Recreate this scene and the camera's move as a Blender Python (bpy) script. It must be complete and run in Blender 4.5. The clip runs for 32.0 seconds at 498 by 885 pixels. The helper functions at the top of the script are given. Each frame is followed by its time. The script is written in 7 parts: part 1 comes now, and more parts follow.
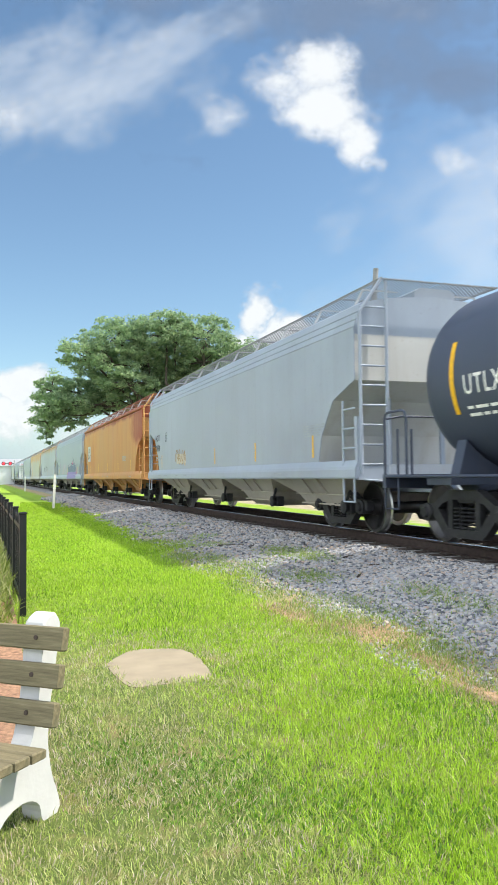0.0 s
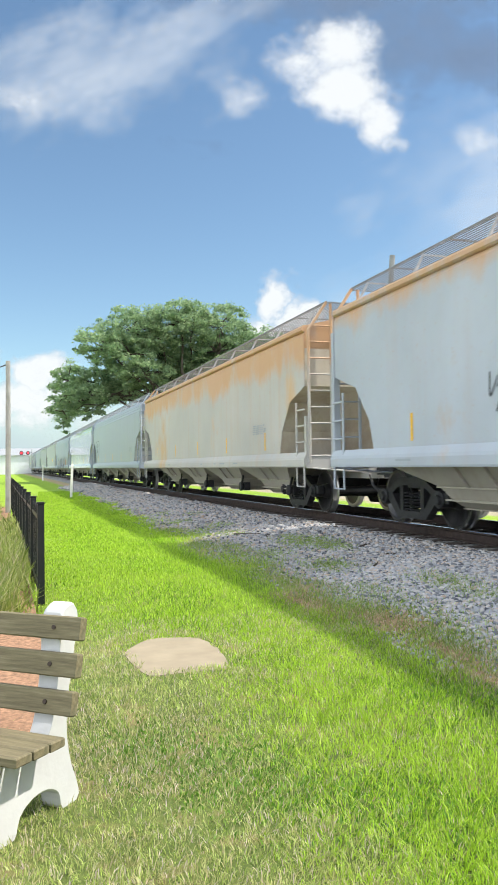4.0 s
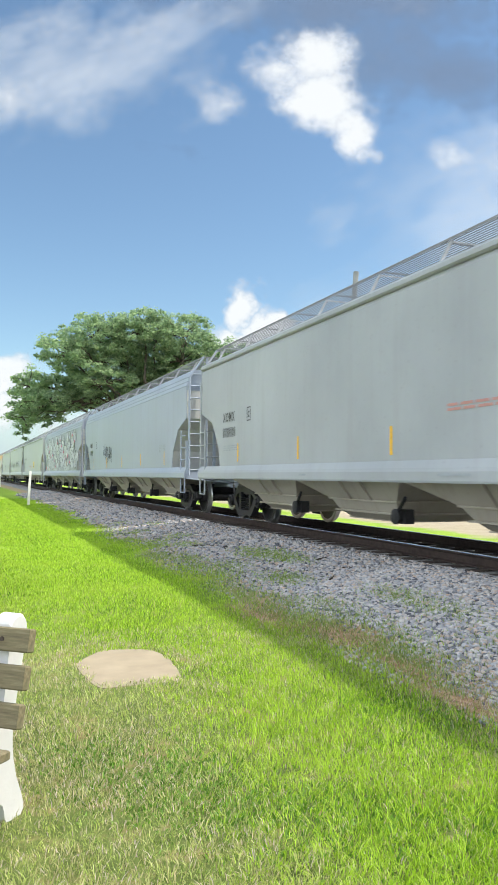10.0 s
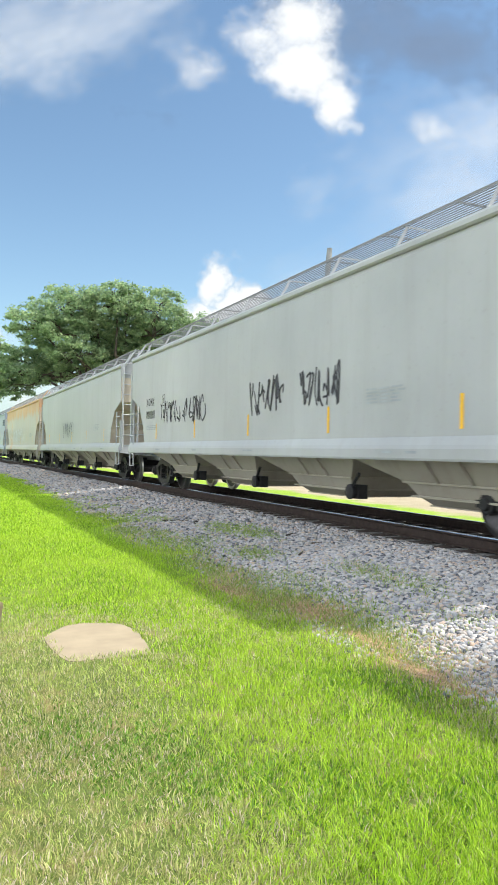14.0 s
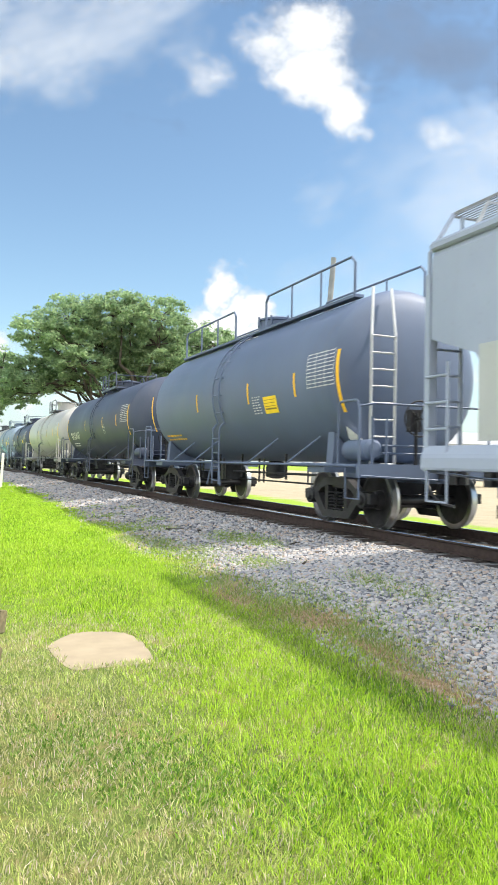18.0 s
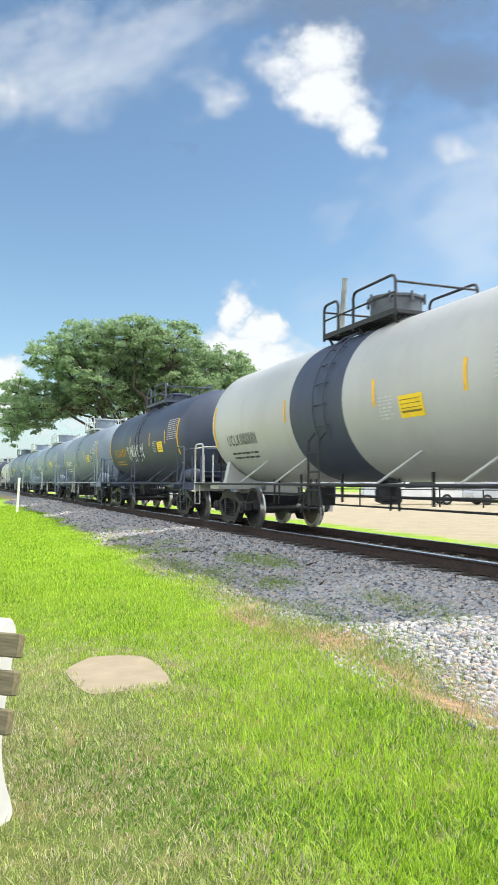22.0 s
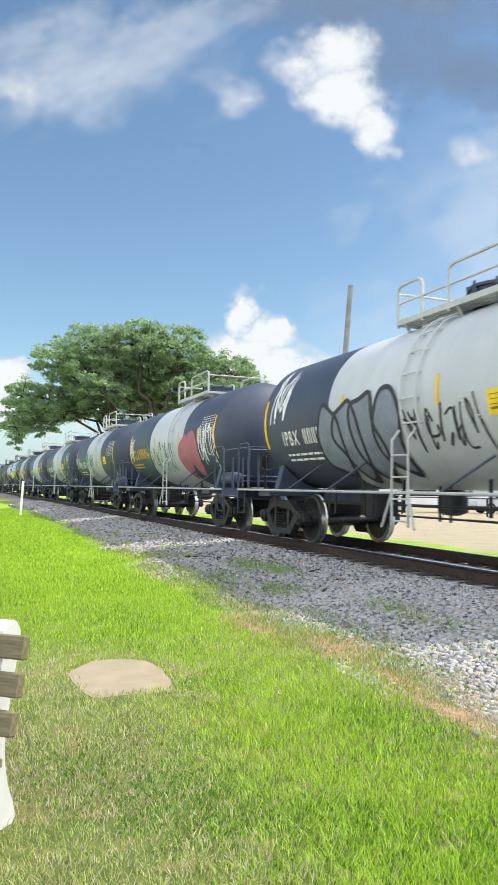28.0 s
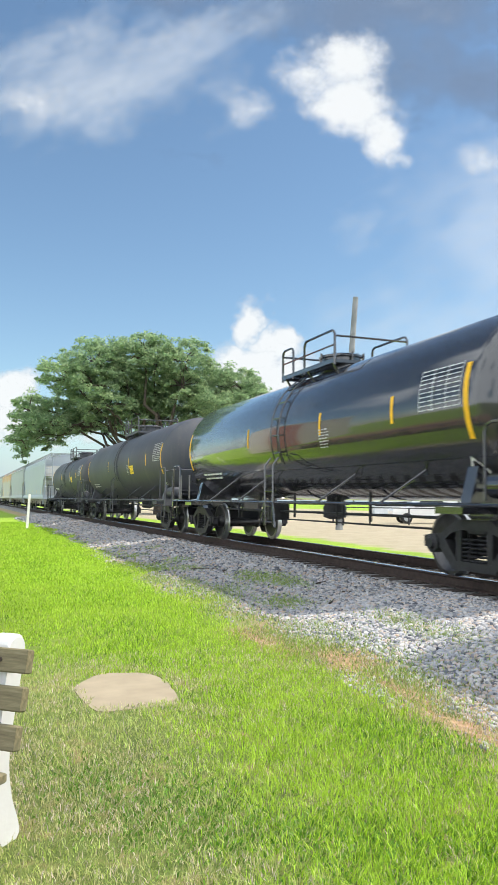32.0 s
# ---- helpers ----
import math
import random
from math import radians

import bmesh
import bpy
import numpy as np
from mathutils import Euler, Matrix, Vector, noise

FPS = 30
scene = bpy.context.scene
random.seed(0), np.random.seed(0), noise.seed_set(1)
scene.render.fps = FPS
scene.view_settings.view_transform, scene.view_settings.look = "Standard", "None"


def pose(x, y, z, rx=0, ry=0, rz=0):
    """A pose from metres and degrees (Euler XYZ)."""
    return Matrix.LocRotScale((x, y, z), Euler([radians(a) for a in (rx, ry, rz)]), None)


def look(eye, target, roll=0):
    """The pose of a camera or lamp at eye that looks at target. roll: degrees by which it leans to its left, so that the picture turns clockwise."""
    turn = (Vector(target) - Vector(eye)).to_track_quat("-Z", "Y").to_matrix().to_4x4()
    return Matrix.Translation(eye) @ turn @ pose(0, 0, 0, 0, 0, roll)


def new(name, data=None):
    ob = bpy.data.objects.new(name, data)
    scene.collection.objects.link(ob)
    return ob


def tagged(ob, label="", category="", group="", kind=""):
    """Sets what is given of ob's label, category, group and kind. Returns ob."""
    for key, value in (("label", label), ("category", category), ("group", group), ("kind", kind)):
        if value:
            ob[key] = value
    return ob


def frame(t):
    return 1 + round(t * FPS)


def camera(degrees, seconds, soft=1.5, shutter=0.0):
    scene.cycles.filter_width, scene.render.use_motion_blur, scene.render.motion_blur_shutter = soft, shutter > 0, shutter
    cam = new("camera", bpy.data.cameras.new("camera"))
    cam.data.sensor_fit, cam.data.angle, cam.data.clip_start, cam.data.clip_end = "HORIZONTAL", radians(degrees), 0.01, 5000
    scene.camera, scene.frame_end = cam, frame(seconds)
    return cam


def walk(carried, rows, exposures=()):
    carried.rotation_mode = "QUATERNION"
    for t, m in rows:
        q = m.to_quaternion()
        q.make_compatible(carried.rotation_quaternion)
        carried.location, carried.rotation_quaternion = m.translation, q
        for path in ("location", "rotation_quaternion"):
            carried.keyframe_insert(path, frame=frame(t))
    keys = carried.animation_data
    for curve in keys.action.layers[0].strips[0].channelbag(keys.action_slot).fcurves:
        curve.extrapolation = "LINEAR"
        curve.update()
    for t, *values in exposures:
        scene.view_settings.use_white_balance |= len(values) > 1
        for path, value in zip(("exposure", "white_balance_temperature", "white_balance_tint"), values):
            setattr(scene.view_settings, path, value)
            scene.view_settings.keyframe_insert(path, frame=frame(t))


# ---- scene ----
cam = camera(36.0, 32.0, soft=0.9, shutter=0.1)

PATH = [
    (0, (0.02, -0.048, 1.456), (0.671, 1.84, 1.544), -0.6),
    (0.5, (0.02, -0.054, 1.458), (0.675, 1.833, 1.56), -0.4),
    (1, (0.016, -0.048, 1.459), (0.676, 1.837, 1.576), -0.2),
    (1.5, (0.018, -0.057, 1.46), (0.679, 1.827, 1.585), -0.1),
    (2, (0.011, -0.06, 1.457), (0.665, 1.826, 1.579), -0.1),
    (2.5, (0.007, -0.06, 1.457), (0.646, 1.832, 1.563), -0.3),
    (3, (0.014, -0.046, 1.458), (0.637, 1.853, 1.54), -0.5),
    (3.5, (0.021, -0.04, 1.461), (0.632, 1.864, 1.52), -0.7),
    (5.5, (0.034, -0.052, 1.465), (0.662, 1.846, 1.53), -1.4),
    (6, (0.042, -0.054, 1.462), (0.681, 1.839, 1.535), -1.5),
    (6.5, (0.049, -0.055, 1.466), (0.702, 1.834, 1.546), -1.5),
    (7, (0.053, -0.051, 1.467), (0.717, 1.833, 1.556), -1.3),
    (7.5, (0.045, -0.055, 1.467), (0.72, 1.825, 1.568), -0.8),
    (8, (0.048, -0.051, 1.467), (0.732, 1.826, 1.572), -0.2),
    (8.5, (0.044, -0.053, 1.469), (0.733, 1.822, 1.572), 0.3),
    (9, (0.046, -0.056, 1.468), (0.741, 1.817, 1.566), 0.5),
    (9.5, (0.049, -0.062, 1.466), (0.749, 1.809, 1.559), 0.6),
    (10, (0.044, -0.077, 1.478), (0.749, 1.793, 1.565), 0.4),
    (10.5, (0.035, -0.076, 1.475), (0.744, 1.792, 1.56), -0.1),
    (11, (0.052, -0.075, 1.465), (0.759, 1.794, 1.546), -1.1),
    (11.5, (0.047, -0.073, 1.466), (0.755, 1.796, 1.541), -1.8),
    (12, (0.042, -0.075, 1.463), (0.755, 1.792, 1.536), -2.1),
    (12.5, (0.038, -0.074, 1.468), (0.763, 1.789, 1.535), -1.6),
    (13, (0.041, -0.056, 1.465), (0.782, 1.8, 1.521), -0.5),
    (13.5, (0.053, -0.069, 1.465), (0.813, 1.78, 1.505), 0.4),
    (14, (0.051, -0.064, 1.468), (0.827, 1.779, 1.494), 1.0),
    (14.5, (0.057, -0.075, 1.466), (0.843, 1.765, 1.486), 1.0),
    (16.5, (0.059, -0.087, 1.47), (0.852, 1.749, 1.523), 1.9),
    (17, (0.055, -0.093, 1.47), (0.844, 1.744, 1.527), 1.8),
    (17.5, (0.05, -0.083, 1.465), (0.828, 1.759, 1.521), 1.6),
    (18, (0.047, -0.072, 1.467), (0.813, 1.775, 1.516), 1.1),
    (18.5, (0.061, -0.068, 1.463), (0.814, 1.784, 1.508), 0.6),
    (19, (0.058, -0.077, 1.472), (0.804, 1.778, 1.515), 0.3),
    (19.5, (0.063, -0.075, 1.467), (0.803, 1.783, 1.515), 0.1),
    (20, (0.061, -0.071, 1.466), (0.797, 1.788, 1.522), 0.1),
    (20.5, (0.051, -0.071, 1.469), (0.785, 1.788, 1.534), 0.3),
    (21, (0.047, -0.079, 1.469), (0.778, 1.781, 1.547), 0.3),
    (21.5, (0.042, -0.087, 1.467), (0.772, 1.773, 1.561), 0.3),
    (22, (0.043, -0.084, 1.465), (0.773, 1.776, 1.569), 0.2),
    (22.5, (0.049, -0.079, 1.461), (0.776, 1.781, 1.571), 0.3),
    (23, (0.047, -0.075, 1.463), (0.774, 1.785, 1.573), 0.4),
    (23.5, (0.047, -0.079, 1.465), (0.775, 1.781, 1.574), 0.6),
    (24, (0.046, -0.085, 1.466), (0.779, 1.773, 1.576), 0.8),
    (24.5, (0.046, -0.09, 1.466), (0.783, 1.766, 1.579), 0.8),
    (26.5, (0.019, -0.081, 1.462), (0.753, 1.776, 1.578), 1.2),
    (27, (0.021, -0.081, 1.463), (0.749, 1.778, 1.58), 1.2),
    (27.5, (0.025, -0.079, 1.462), (0.749, 1.782, 1.579), 1.1),
    (28, (0.029, -0.082, 1.461), (0.749, 1.78, 1.58), 0.9),
    (28.5, (0.027, -0.083, 1.461), (0.744, 1.78, 1.583), 0.7),
    (29, (0.022, -0.081, 1.461), (0.737, 1.783, 1.587), 0.8),
    (29.5, (0.03, -0.079, 1.461), (0.742, 1.785, 1.593), 0.7),
    (30, (0.036, -0.084, 1.463), (0.747, 1.781, 1.598), 0.6),
    (30.5, (0.037, -0.074, 1.463), (0.746, 1.791, 1.601), 0.7),
    (31, (0.03, -0.081, 1.464), (0.738, 1.784, 1.605), 0.7),
    (31.5, (0.036, -0.086, 1.464), (0.742, 1.779, 1.609), 0.7),
    (32, (0.039, -0.089, 1.462), (0.743, 1.777, 1.612), 0.6),
]
EXPOSURES = [(0.0, 1.28, 6620, 9), (9.0, 1.28, 6620, 9), (13.0, 1.34, 6750, 9), (16.5, 1.5, 6850, 9), (19.0, 1.52, 6900, 10), (20.5, 1.4, 6750, 9), (22.0, 1.31, 6700, 9), (24.0, 1.26, 6680, 9), (32.0, 1.24, 6650, 9)]
walk(cam, [(t, look(eye, target, roll)) for t, eye, target, roll in PATH], EXPOSURES)

# ---- light ----
SUN = Vector((0.75, -0.24, 1.0)).normalized()      # towards the sun, behind the train
world = bpy.data.worlds.new("world")
scene.world = world
world.use_nodes = True
wn, wl = world.node_tree.nodes, world.node_tree.links
sky = wn.new("ShaderNodeTexSky")
sky.sky_type, sky.sun_disc = "NISHITA", False
sky.sun_elevation = math.asin(SUN.z)
sky.sun_rotation = math.atan2(SUN.x, SUN.y)
sky.air_density, sky.dust_density, sky.ozone_density = 1.0, 0.35, 0.8
# added fill light: unseen broken cloud behind the camera, thinning out towards the view
wc = wn.new("ShaderNodeTexCoord")
cloud_noise = wn.new("ShaderNodeTexNoise")
cloud_noise.inputs["Scale"].default_value, cloud_noise.inputs["Detail"].default_value = 3.2, 7
wl.new(wc.outputs["Generated"], cloud_noise.inputs["Vector"])
behind = wn.new("ShaderNodeVectorMath")
behind.operation = "DOT_PRODUCT"
behind.inputs[1].default_value = (-0.75, -0.6, 0.25)
wl.new(wc.outputs["Generated"], behind.inputs[0])
spread = wn.new("ShaderNodeMapRange")
spread.inputs[1].default_value, spread.inputs[2].default_value, spread.inputs[3].default_value, spread.inputs[4].default_value = -0.35, 0.5, -0.35, 0.16
wl.new(behind.outputs["Value"], spread.inputs[0])
cover = wn.new("ShaderNodeMath")
wl.new(cloud_noise.outputs["Fac"], cover.inputs[0])
wl.new(spread.outputs[0], cover.inputs[1])
edge = wn.new("ShaderNodeMapRange")
edge.interpolation_type = "SMOOTHSTEP"
edge.inputs[1].default_value, edge.inputs[2].default_value = 0.42, 0.62
wl.new(cover.outputs[0], edge.inputs[0])
sky_mix = wn.new("ShaderNodeMixShader")
cloud_fill = wn.new("ShaderNodeBackground")
cloud_fill.inputs[0].default_value, cloud_fill.inputs[1].default_value = (0.9, 0.97, 1.05, 1), 0.98
wl.new(edge.outputs[0], sky_mix.inputs[0])
tint = wn.new("ShaderNodeMix")
tint.data_type, tint.blend_type = "RGBA", "MULTIPLY"
tint.inputs[0].default_value, tint.inputs[7].default_value = 1.0, (0.85, 0.97, 1.0, 1)
wl.new(sky.outputs[0], tint.inputs[6])
wl.new(tint.outputs[2], wn["Background"].inputs[0])
wn["Background"].inputs[1].default_value = 0.069
wl.new(wn["Background"].outputs[0], sky_mix.inputs[1])
wl.new(cloud_fill.outputs[0], sky_mix.inputs[2])
wl.new(sky_mix.outputs[0], wn["World Output"].inputs[0])
lamp = bpy.data.lights.new("sun", "SUN")
lamp.energy, lamp.angle, lamp.color = 2.95, radians(1.2), (1.0, 0.95, 0.87)
new("sun", lamp).matrix_world = look(tuple(SUN * 60), (0, 0, 0))


# ---- materials ----
def material(name, rough=0.6, metal=0.0):
    m = bpy.data.materials.new(name)
    m.use_nodes = True
    b = m.node_tree.nodes["Principled BSDF"]
    b.inputs["Roughness"].default_value, b.inputs["Metallic"].default_value = rough, metal
    b.inputs["Specular IOR Level"].default_value = 0.5 if rough < 0.25 else 0.28
    return m, m.node_tree.nodes, m.node_tree.links, b


def ramp(nodes, links, source, stops):
    r = nodes.new("ShaderNodeValToRGB")
    while len(r.color_ramp.elements) < len(stops):
        r.color_ramp.elements.new(0.5)
    for e, (p, c) in zip(r.color_ramp.elements, stops):
        e.position, e.color = p, (*c, 1) if len(c) == 3 else c
    links.new(source, r.inputs[0])
    return r.outputs[0]


def noise_of(nodes, links, scale, stretch=(1, 1, 1), detail=4.0, rough=0.55, space="Object"):
    co = nodes.new("ShaderNodeTexCoord")
    mp = nodes.new("ShaderNodeMapping")
    mp.inputs["Scale"].default_value = stretch
    links.new(co.outputs[space], mp.inputs[0])
    n = nodes.new("ShaderNodeTexNoise")
    n.inputs["Scale"].default_value, n.inputs["Detail"].default_value, n.inputs["Roughness"].default_value = scale, detail, rough
    links.new(mp.outputs[0], n.inputs["Vector"])
    return n.outputs["Fac"]


def blend(nodes, links, fac, a, b, mode="MIX"):
    mx = nodes.new("ShaderNodeMix")
    mx.data_type, mx.blend_type = "RGBA", mode
    for socket, value in ((mx.inputs[0], fac), (mx.inputs[6], a), (mx.inputs[7], b)):
        if isinstance(value, (int, float)):
            socket.default_value = value
        elif isinstance(value, tuple):
            socket.default_value = (*value[:3], 1)
        else:
            links.new(value, socket)
    return mx.outputs[2]


def bumped(nodes, links, b, height, strength, distance=0.01):
    bp = nodes.new("ShaderNodeBump")
    bp.inputs["Strength"].default_value, bp.inputs["Distance"].default_value = strength, distance
    links.new(height, bp.inputs["Height"])
    links.new(bp.outputs[0], b.inputs["Normal"])


PAINTS = {}


def paint(name, colour, rough=0.45, dirt=(0.16, 0.13, 0.1), amount=0.35, streak=0.35, patch=None, patch_at=0.6, corroded=None, gloss=0.28, reach_of=(3.3, 3.75), corner=1.0):
    """Weathered railcar paint: broad fading, run-down streaks and specks of dirt; patch: a second colour in large worn areas."""
    if name in PAINTS:
        return PAINTS[name]
    m, n, l, b = material(name, rough)
    broad = noise_of(n, l, 0.35, (1, 1, 1), 5)
    runs = noise_of(n, l, 1.0, (3, 3.2, 0.22), 6, 0.6)
    fine = noise_of(n, l, 14.0, (1, 1, 1), 3)
    lighter = tuple(min(1, c * 1.12 + 0.01) for c in colour)
    darker = tuple(c * 0.86 for c in colour)
    base = ramp(n, l, broad, [(0.3, darker), (0.7, lighter)])
    if patch:
        base = blend(n, l, ramp(n, l, noise_of(n, l, 0.5, (1, 1, 0.6), 8, 0.65), [(patch_at - 0.05, (0, 0, 0)), (patch_at + 0.08, (1, 1, 1))]), base, patch)
    if corroded:
        # rust eaten in from the upper front corner and along the roof edge
        co = n.new("ShaderNodeTexCoord")
        sp = n.new("ShaderNodeSeparateXYZ")
        l.new(co.outputs["Object"], sp.inputs[0])
        reach = []
        for axis, lo, hi in ((1, -5.4, -8.4), (2, 1.9, 2.9), (2,) + reach_of):
            k = n.new("ShaderNodeMapRange")
            k.interpolation_type = "SMOOTHSTEP"
            k.inputs[1].default_value, k.inputs[2].default_value = lo, hi
            l.new(sp.outputs[axis], k.inputs[0])
            reach.append(k.outputs[0])
        def both(op, p, q):
            k = n.new("ShaderNodeMath")
            k.operation = op
            for socket, val in zip(k.inputs, (p, q)):
                if isinstance(val, float):
                    socket.default_value = val
                else:
                    l.new(val, socket)
            return k.outputs[0]
        eaten = both("MAXIMUM", both("MULTIPLY", both("MULTIPLY", reach[0], reach[1]), corner), both("MULTIPLY", reach[2], 0.8))
        eaten = both("ADD", eaten, both("MULTIPLY", both("SUBTRACT", noise_of(n, l, 0.8, (1, 1, 0.5), 7, 0.65), 0.5), 1.6))
        base = blend(n, l, ramp(n, l, eaten, [(0.4, (0, 0, 0)), (0.75, (0.9,) * 3)]), base, corroded)
    base = blend(n, l, ramp(n, l, runs, [(0.5, (0, 0, 0)), (0.8, (streak,) * 3)]), base, dirt)
    base = blend(n, l, ramp(n, l, fine, [(0.62, (0, 0, 0)), (0.8, (amount,) * 3)]), base, dirt)
    l.new(base, b.inputs["Base Color"])
    l.new(ramp(n, l, broad, [(0.3, (max(0.05, rough - 0.08),) * 3), (0.7, (min(1, rough + 0.1),) * 3)]), b.inputs["Roughness"])
    bumped(n, l, b, noise_of(n, l, 0.9, (1, 1, 0.5), 2), 0.15, 0.012)
    b.inputs["Specular IOR Level"].default_value = gloss
    if rough < 0.25:
        b.inputs["Coat Weight"].default_value, b.inputs["Coat Roughness"].default_value = 0.8, 0.06
    PAINTS[name] = m
    return m


def plain(name, colour, rough=0.6, metal=0.0, vary=0.25, scale=6.0, bump=0.2):
    if name in PAINTS:
        return PAINTS[name]
    m, n, l, b = material(name, rough, metal)
    f = noise_of(n, l, scale, (1, 1, 1), 6)
    l.new(ramp(n, l, f, [(0.3, tuple(c * (1 - vary) for c in colour)), (0.7, tuple(min(1, c * (1 + vary)) for c in colour))]), b.inputs["Base Color"])
    bumped(n, l, b, noise_of(n, l, scale * 6, (1, 1, 1), 3), bump, 0.004)
    PAINTS[name] = m
    return m


# ---- geometry helper ----
class Geo:
    """Vertices and faces of one mesh, gathered piece by piece."""

    def __init__(self):
        self.v, self.f = [], []

    def add(self, verts, faces):
        k = len(self.v)
        self.v += [tuple(p) for p in verts]
        self.f += [tuple(i + k for i in face) for face in faces]
        return self

    def box(self, x0, x1, y0, y1, z0, z1):
        return self.add([(x, y, z) for z in (z0, z1) for y in (y0, y1) for x in (x0, x1)],
                        [(0, 2, 3, 1), (4, 5, 7, 6), (0, 1, 5, 4), (2, 6, 7, 3), (0, 4, 6, 2), (1, 3, 7, 5)])

    def slab(self, x0, x1, y0, y1, z0, z1, c=0.01):
        """A box with chamfered edges."""
        pts, out = [], []
        for z, k in ((z0, c), (z0 + c, 0), (z1 - c, 0), (z1, c)):
            pts += [(x0 + k, y0 + k, z), (x1 - k, y0 + k, z), (x1 - k, y1 - k, z), (x0 + k, y1 - k, z)]
        for r in range(3):
            out += [(4 * r + i, 4 * r + (i + 1) % 4, 4 * r + 4 + (i + 1) % 4, 4 * r + 4 + i) for i in range(4)]
        return self.add(pts, out + [(3, 2, 1, 0), (12, 13, 14, 15)])

    def prism(self, poly, axis, a, b):
        """A flat outline pushed from a to b along an axis; the outline's two numbers are the other two axes in order."""
        def at(p, d):
            return {"x": (d, p[0], p[1]), "y": (p[0], d, p[1]), "z": (p[0], p[1], d)}[axis]
        n = len(poly)
        return self.add([at(p, a) for p in poly] + [at(p, b) for p in poly],
                        [tuple(range(n)), tuple(range(2 * n - 1, n - 1, -1))] + [(i, i + n, (i + 1) % n + n, (i + 1) % n) for i in range(n)])

    def tube(self, p, q, r, n=6, r2=None):
        p, q = Vector(p), Vector(q)
        d = (q - p).normalized()
        s = d.orthogonal().normalized()
        t = d.cross(s)
        ring = [math.cos(2 * math.pi * i / n) * s + math.sin(2 * math.pi * i / n) * t for i in range(n)]
        r2 = r if r2 is None else r2
        return self.add([p + o * r for o in ring] + [q + o * r2 for o in ring],
                        [(i, (i + 1) % n, (i + 1) % n + n, i + n) for i in range(n)] + [tuple(range(n - 1, -1, -1)), tuple(range(n, 2 * n))])

    def path(self, points, r, n=6):
        """One round bar bent through all the points."""
        pts = [Vector(p) for p in points]
        dirs = [(q - p).normalized() for p, q in zip(pts, pts[1:])]
        side = dirs[0].orthogonal().normalized()
        out, last = [], len(pts) - 1
        for k, p in enumerate(pts):
            d = dirs[0] if k == 0 else dirs[-1] if k == last else (dirs[k - 1] + dirs[k]).normalized()
            side = (side - d * side.dot(d)).normalized()
            other = d.cross(side)
            out += [p + (math.cos(2 * math.pi * i / n) * side + math.sin(2 * math.pi * i / n) * other) * r for i in range(n)]
        faces = [(k * n + i, k * n + (i + 1) % n, (k + 1) * n + (i + 1) % n, (k + 1) * n + i) for k in range(last) for i in range(n)]
        return self.add(out, faces + [tuple(range(n - 1, -1, -1)), tuple(range(last * n, last * n + n))])

    def lathe(self, profile, axis, n=24, centre=(0, 0, 0), half=None):
        """Rings of (place along the axis, radius)."""
        c, k = Vector(centre), len(profile)
        pts, out = [], []
        for d, r in profile:
            for i in range(n):
                a = 2 * math.pi * i / n
                u, w = r * math.cos(a), r * math.sin(a)
                pts.append(c + Vector({"x": (d, u, w), "y": (w, d, u), "z": (u, w, d)}[axis]))
        for j in range(k - 1):
            out += [(j * n + i, j * n + (i + 1) % n, (j + 1) * n + (i + 1) % n, (j + 1) * n + i) for i in range(n)]
        return self.add(pts, out + [tuple(range(n - 1, -1, -1)), tuple(range((k - 1) * n, k * n))])

    def mesh(self, name, smooth=False):
        me = bpy.data.meshes.new(name)
        me.from_pydata([tuple(p) for p in self.v], [], self.f)
        bm = bmesh.new()
        bm.from_mesh(me)
        bmesh.ops.recalc_face_normals(bm, faces=bm.faces)
        bm.to_mesh(me)
        bm.free()
        if smooth:
            me.shade_smooth()
            me.set_sharp_from_angle(angle=radians(35))
        return me


def part(name, me, mat, parent, label="", at=None):
    """Links a mesh (or Geo) as one object under a thing or part."""
    if isinstance(me, Geo):
        me = me.mesh(name)
    if not me.materials:
        me.materials.append(None)
    ob = new(name, me)
    ob.material_slots[0].link = "OBJECT"
    ob.material_slots[0].material = mat
    ob.parent = parent
    if at is not None:
        ob.matrix_basis = at
    if label:
        ob["label"] = label
    if name.endswith(("stencil", "numbering", "placard_text", "safety_text", "data_panel", "emblem", "spring_nest")):
        ob["kind"] = "stuff"
    return ob


def thing(name, label, category, at=None, group="", kind=""):
    ob = new(name)
    ob.empty_display_size = 0.2
    if at is not None:
        ob.matrix_basis = at
    return tagged(ob, label, category, group, kind)


def solid(name, me, mat, label, category, kind="", at=None, group=""):
    ob = part(name, me, mat, None, at=at)
    return tagged(ob, label, category, group, kind)


CACHE = {}
HL = 9.05          # half length of the hopper body being built


def kept(key, maker, smooth=False):
    full = (key, HL)
    if full not in CACHE:
        CACHE[full] = maker().mesh(key if isinstance(key, str) else key[0], smooth)
    return CACHE[full]

# ---- ground ----
RAIL_TOP, TRACK_X = 0.43, 7.45
GRAVEL_EDGE = 3.35


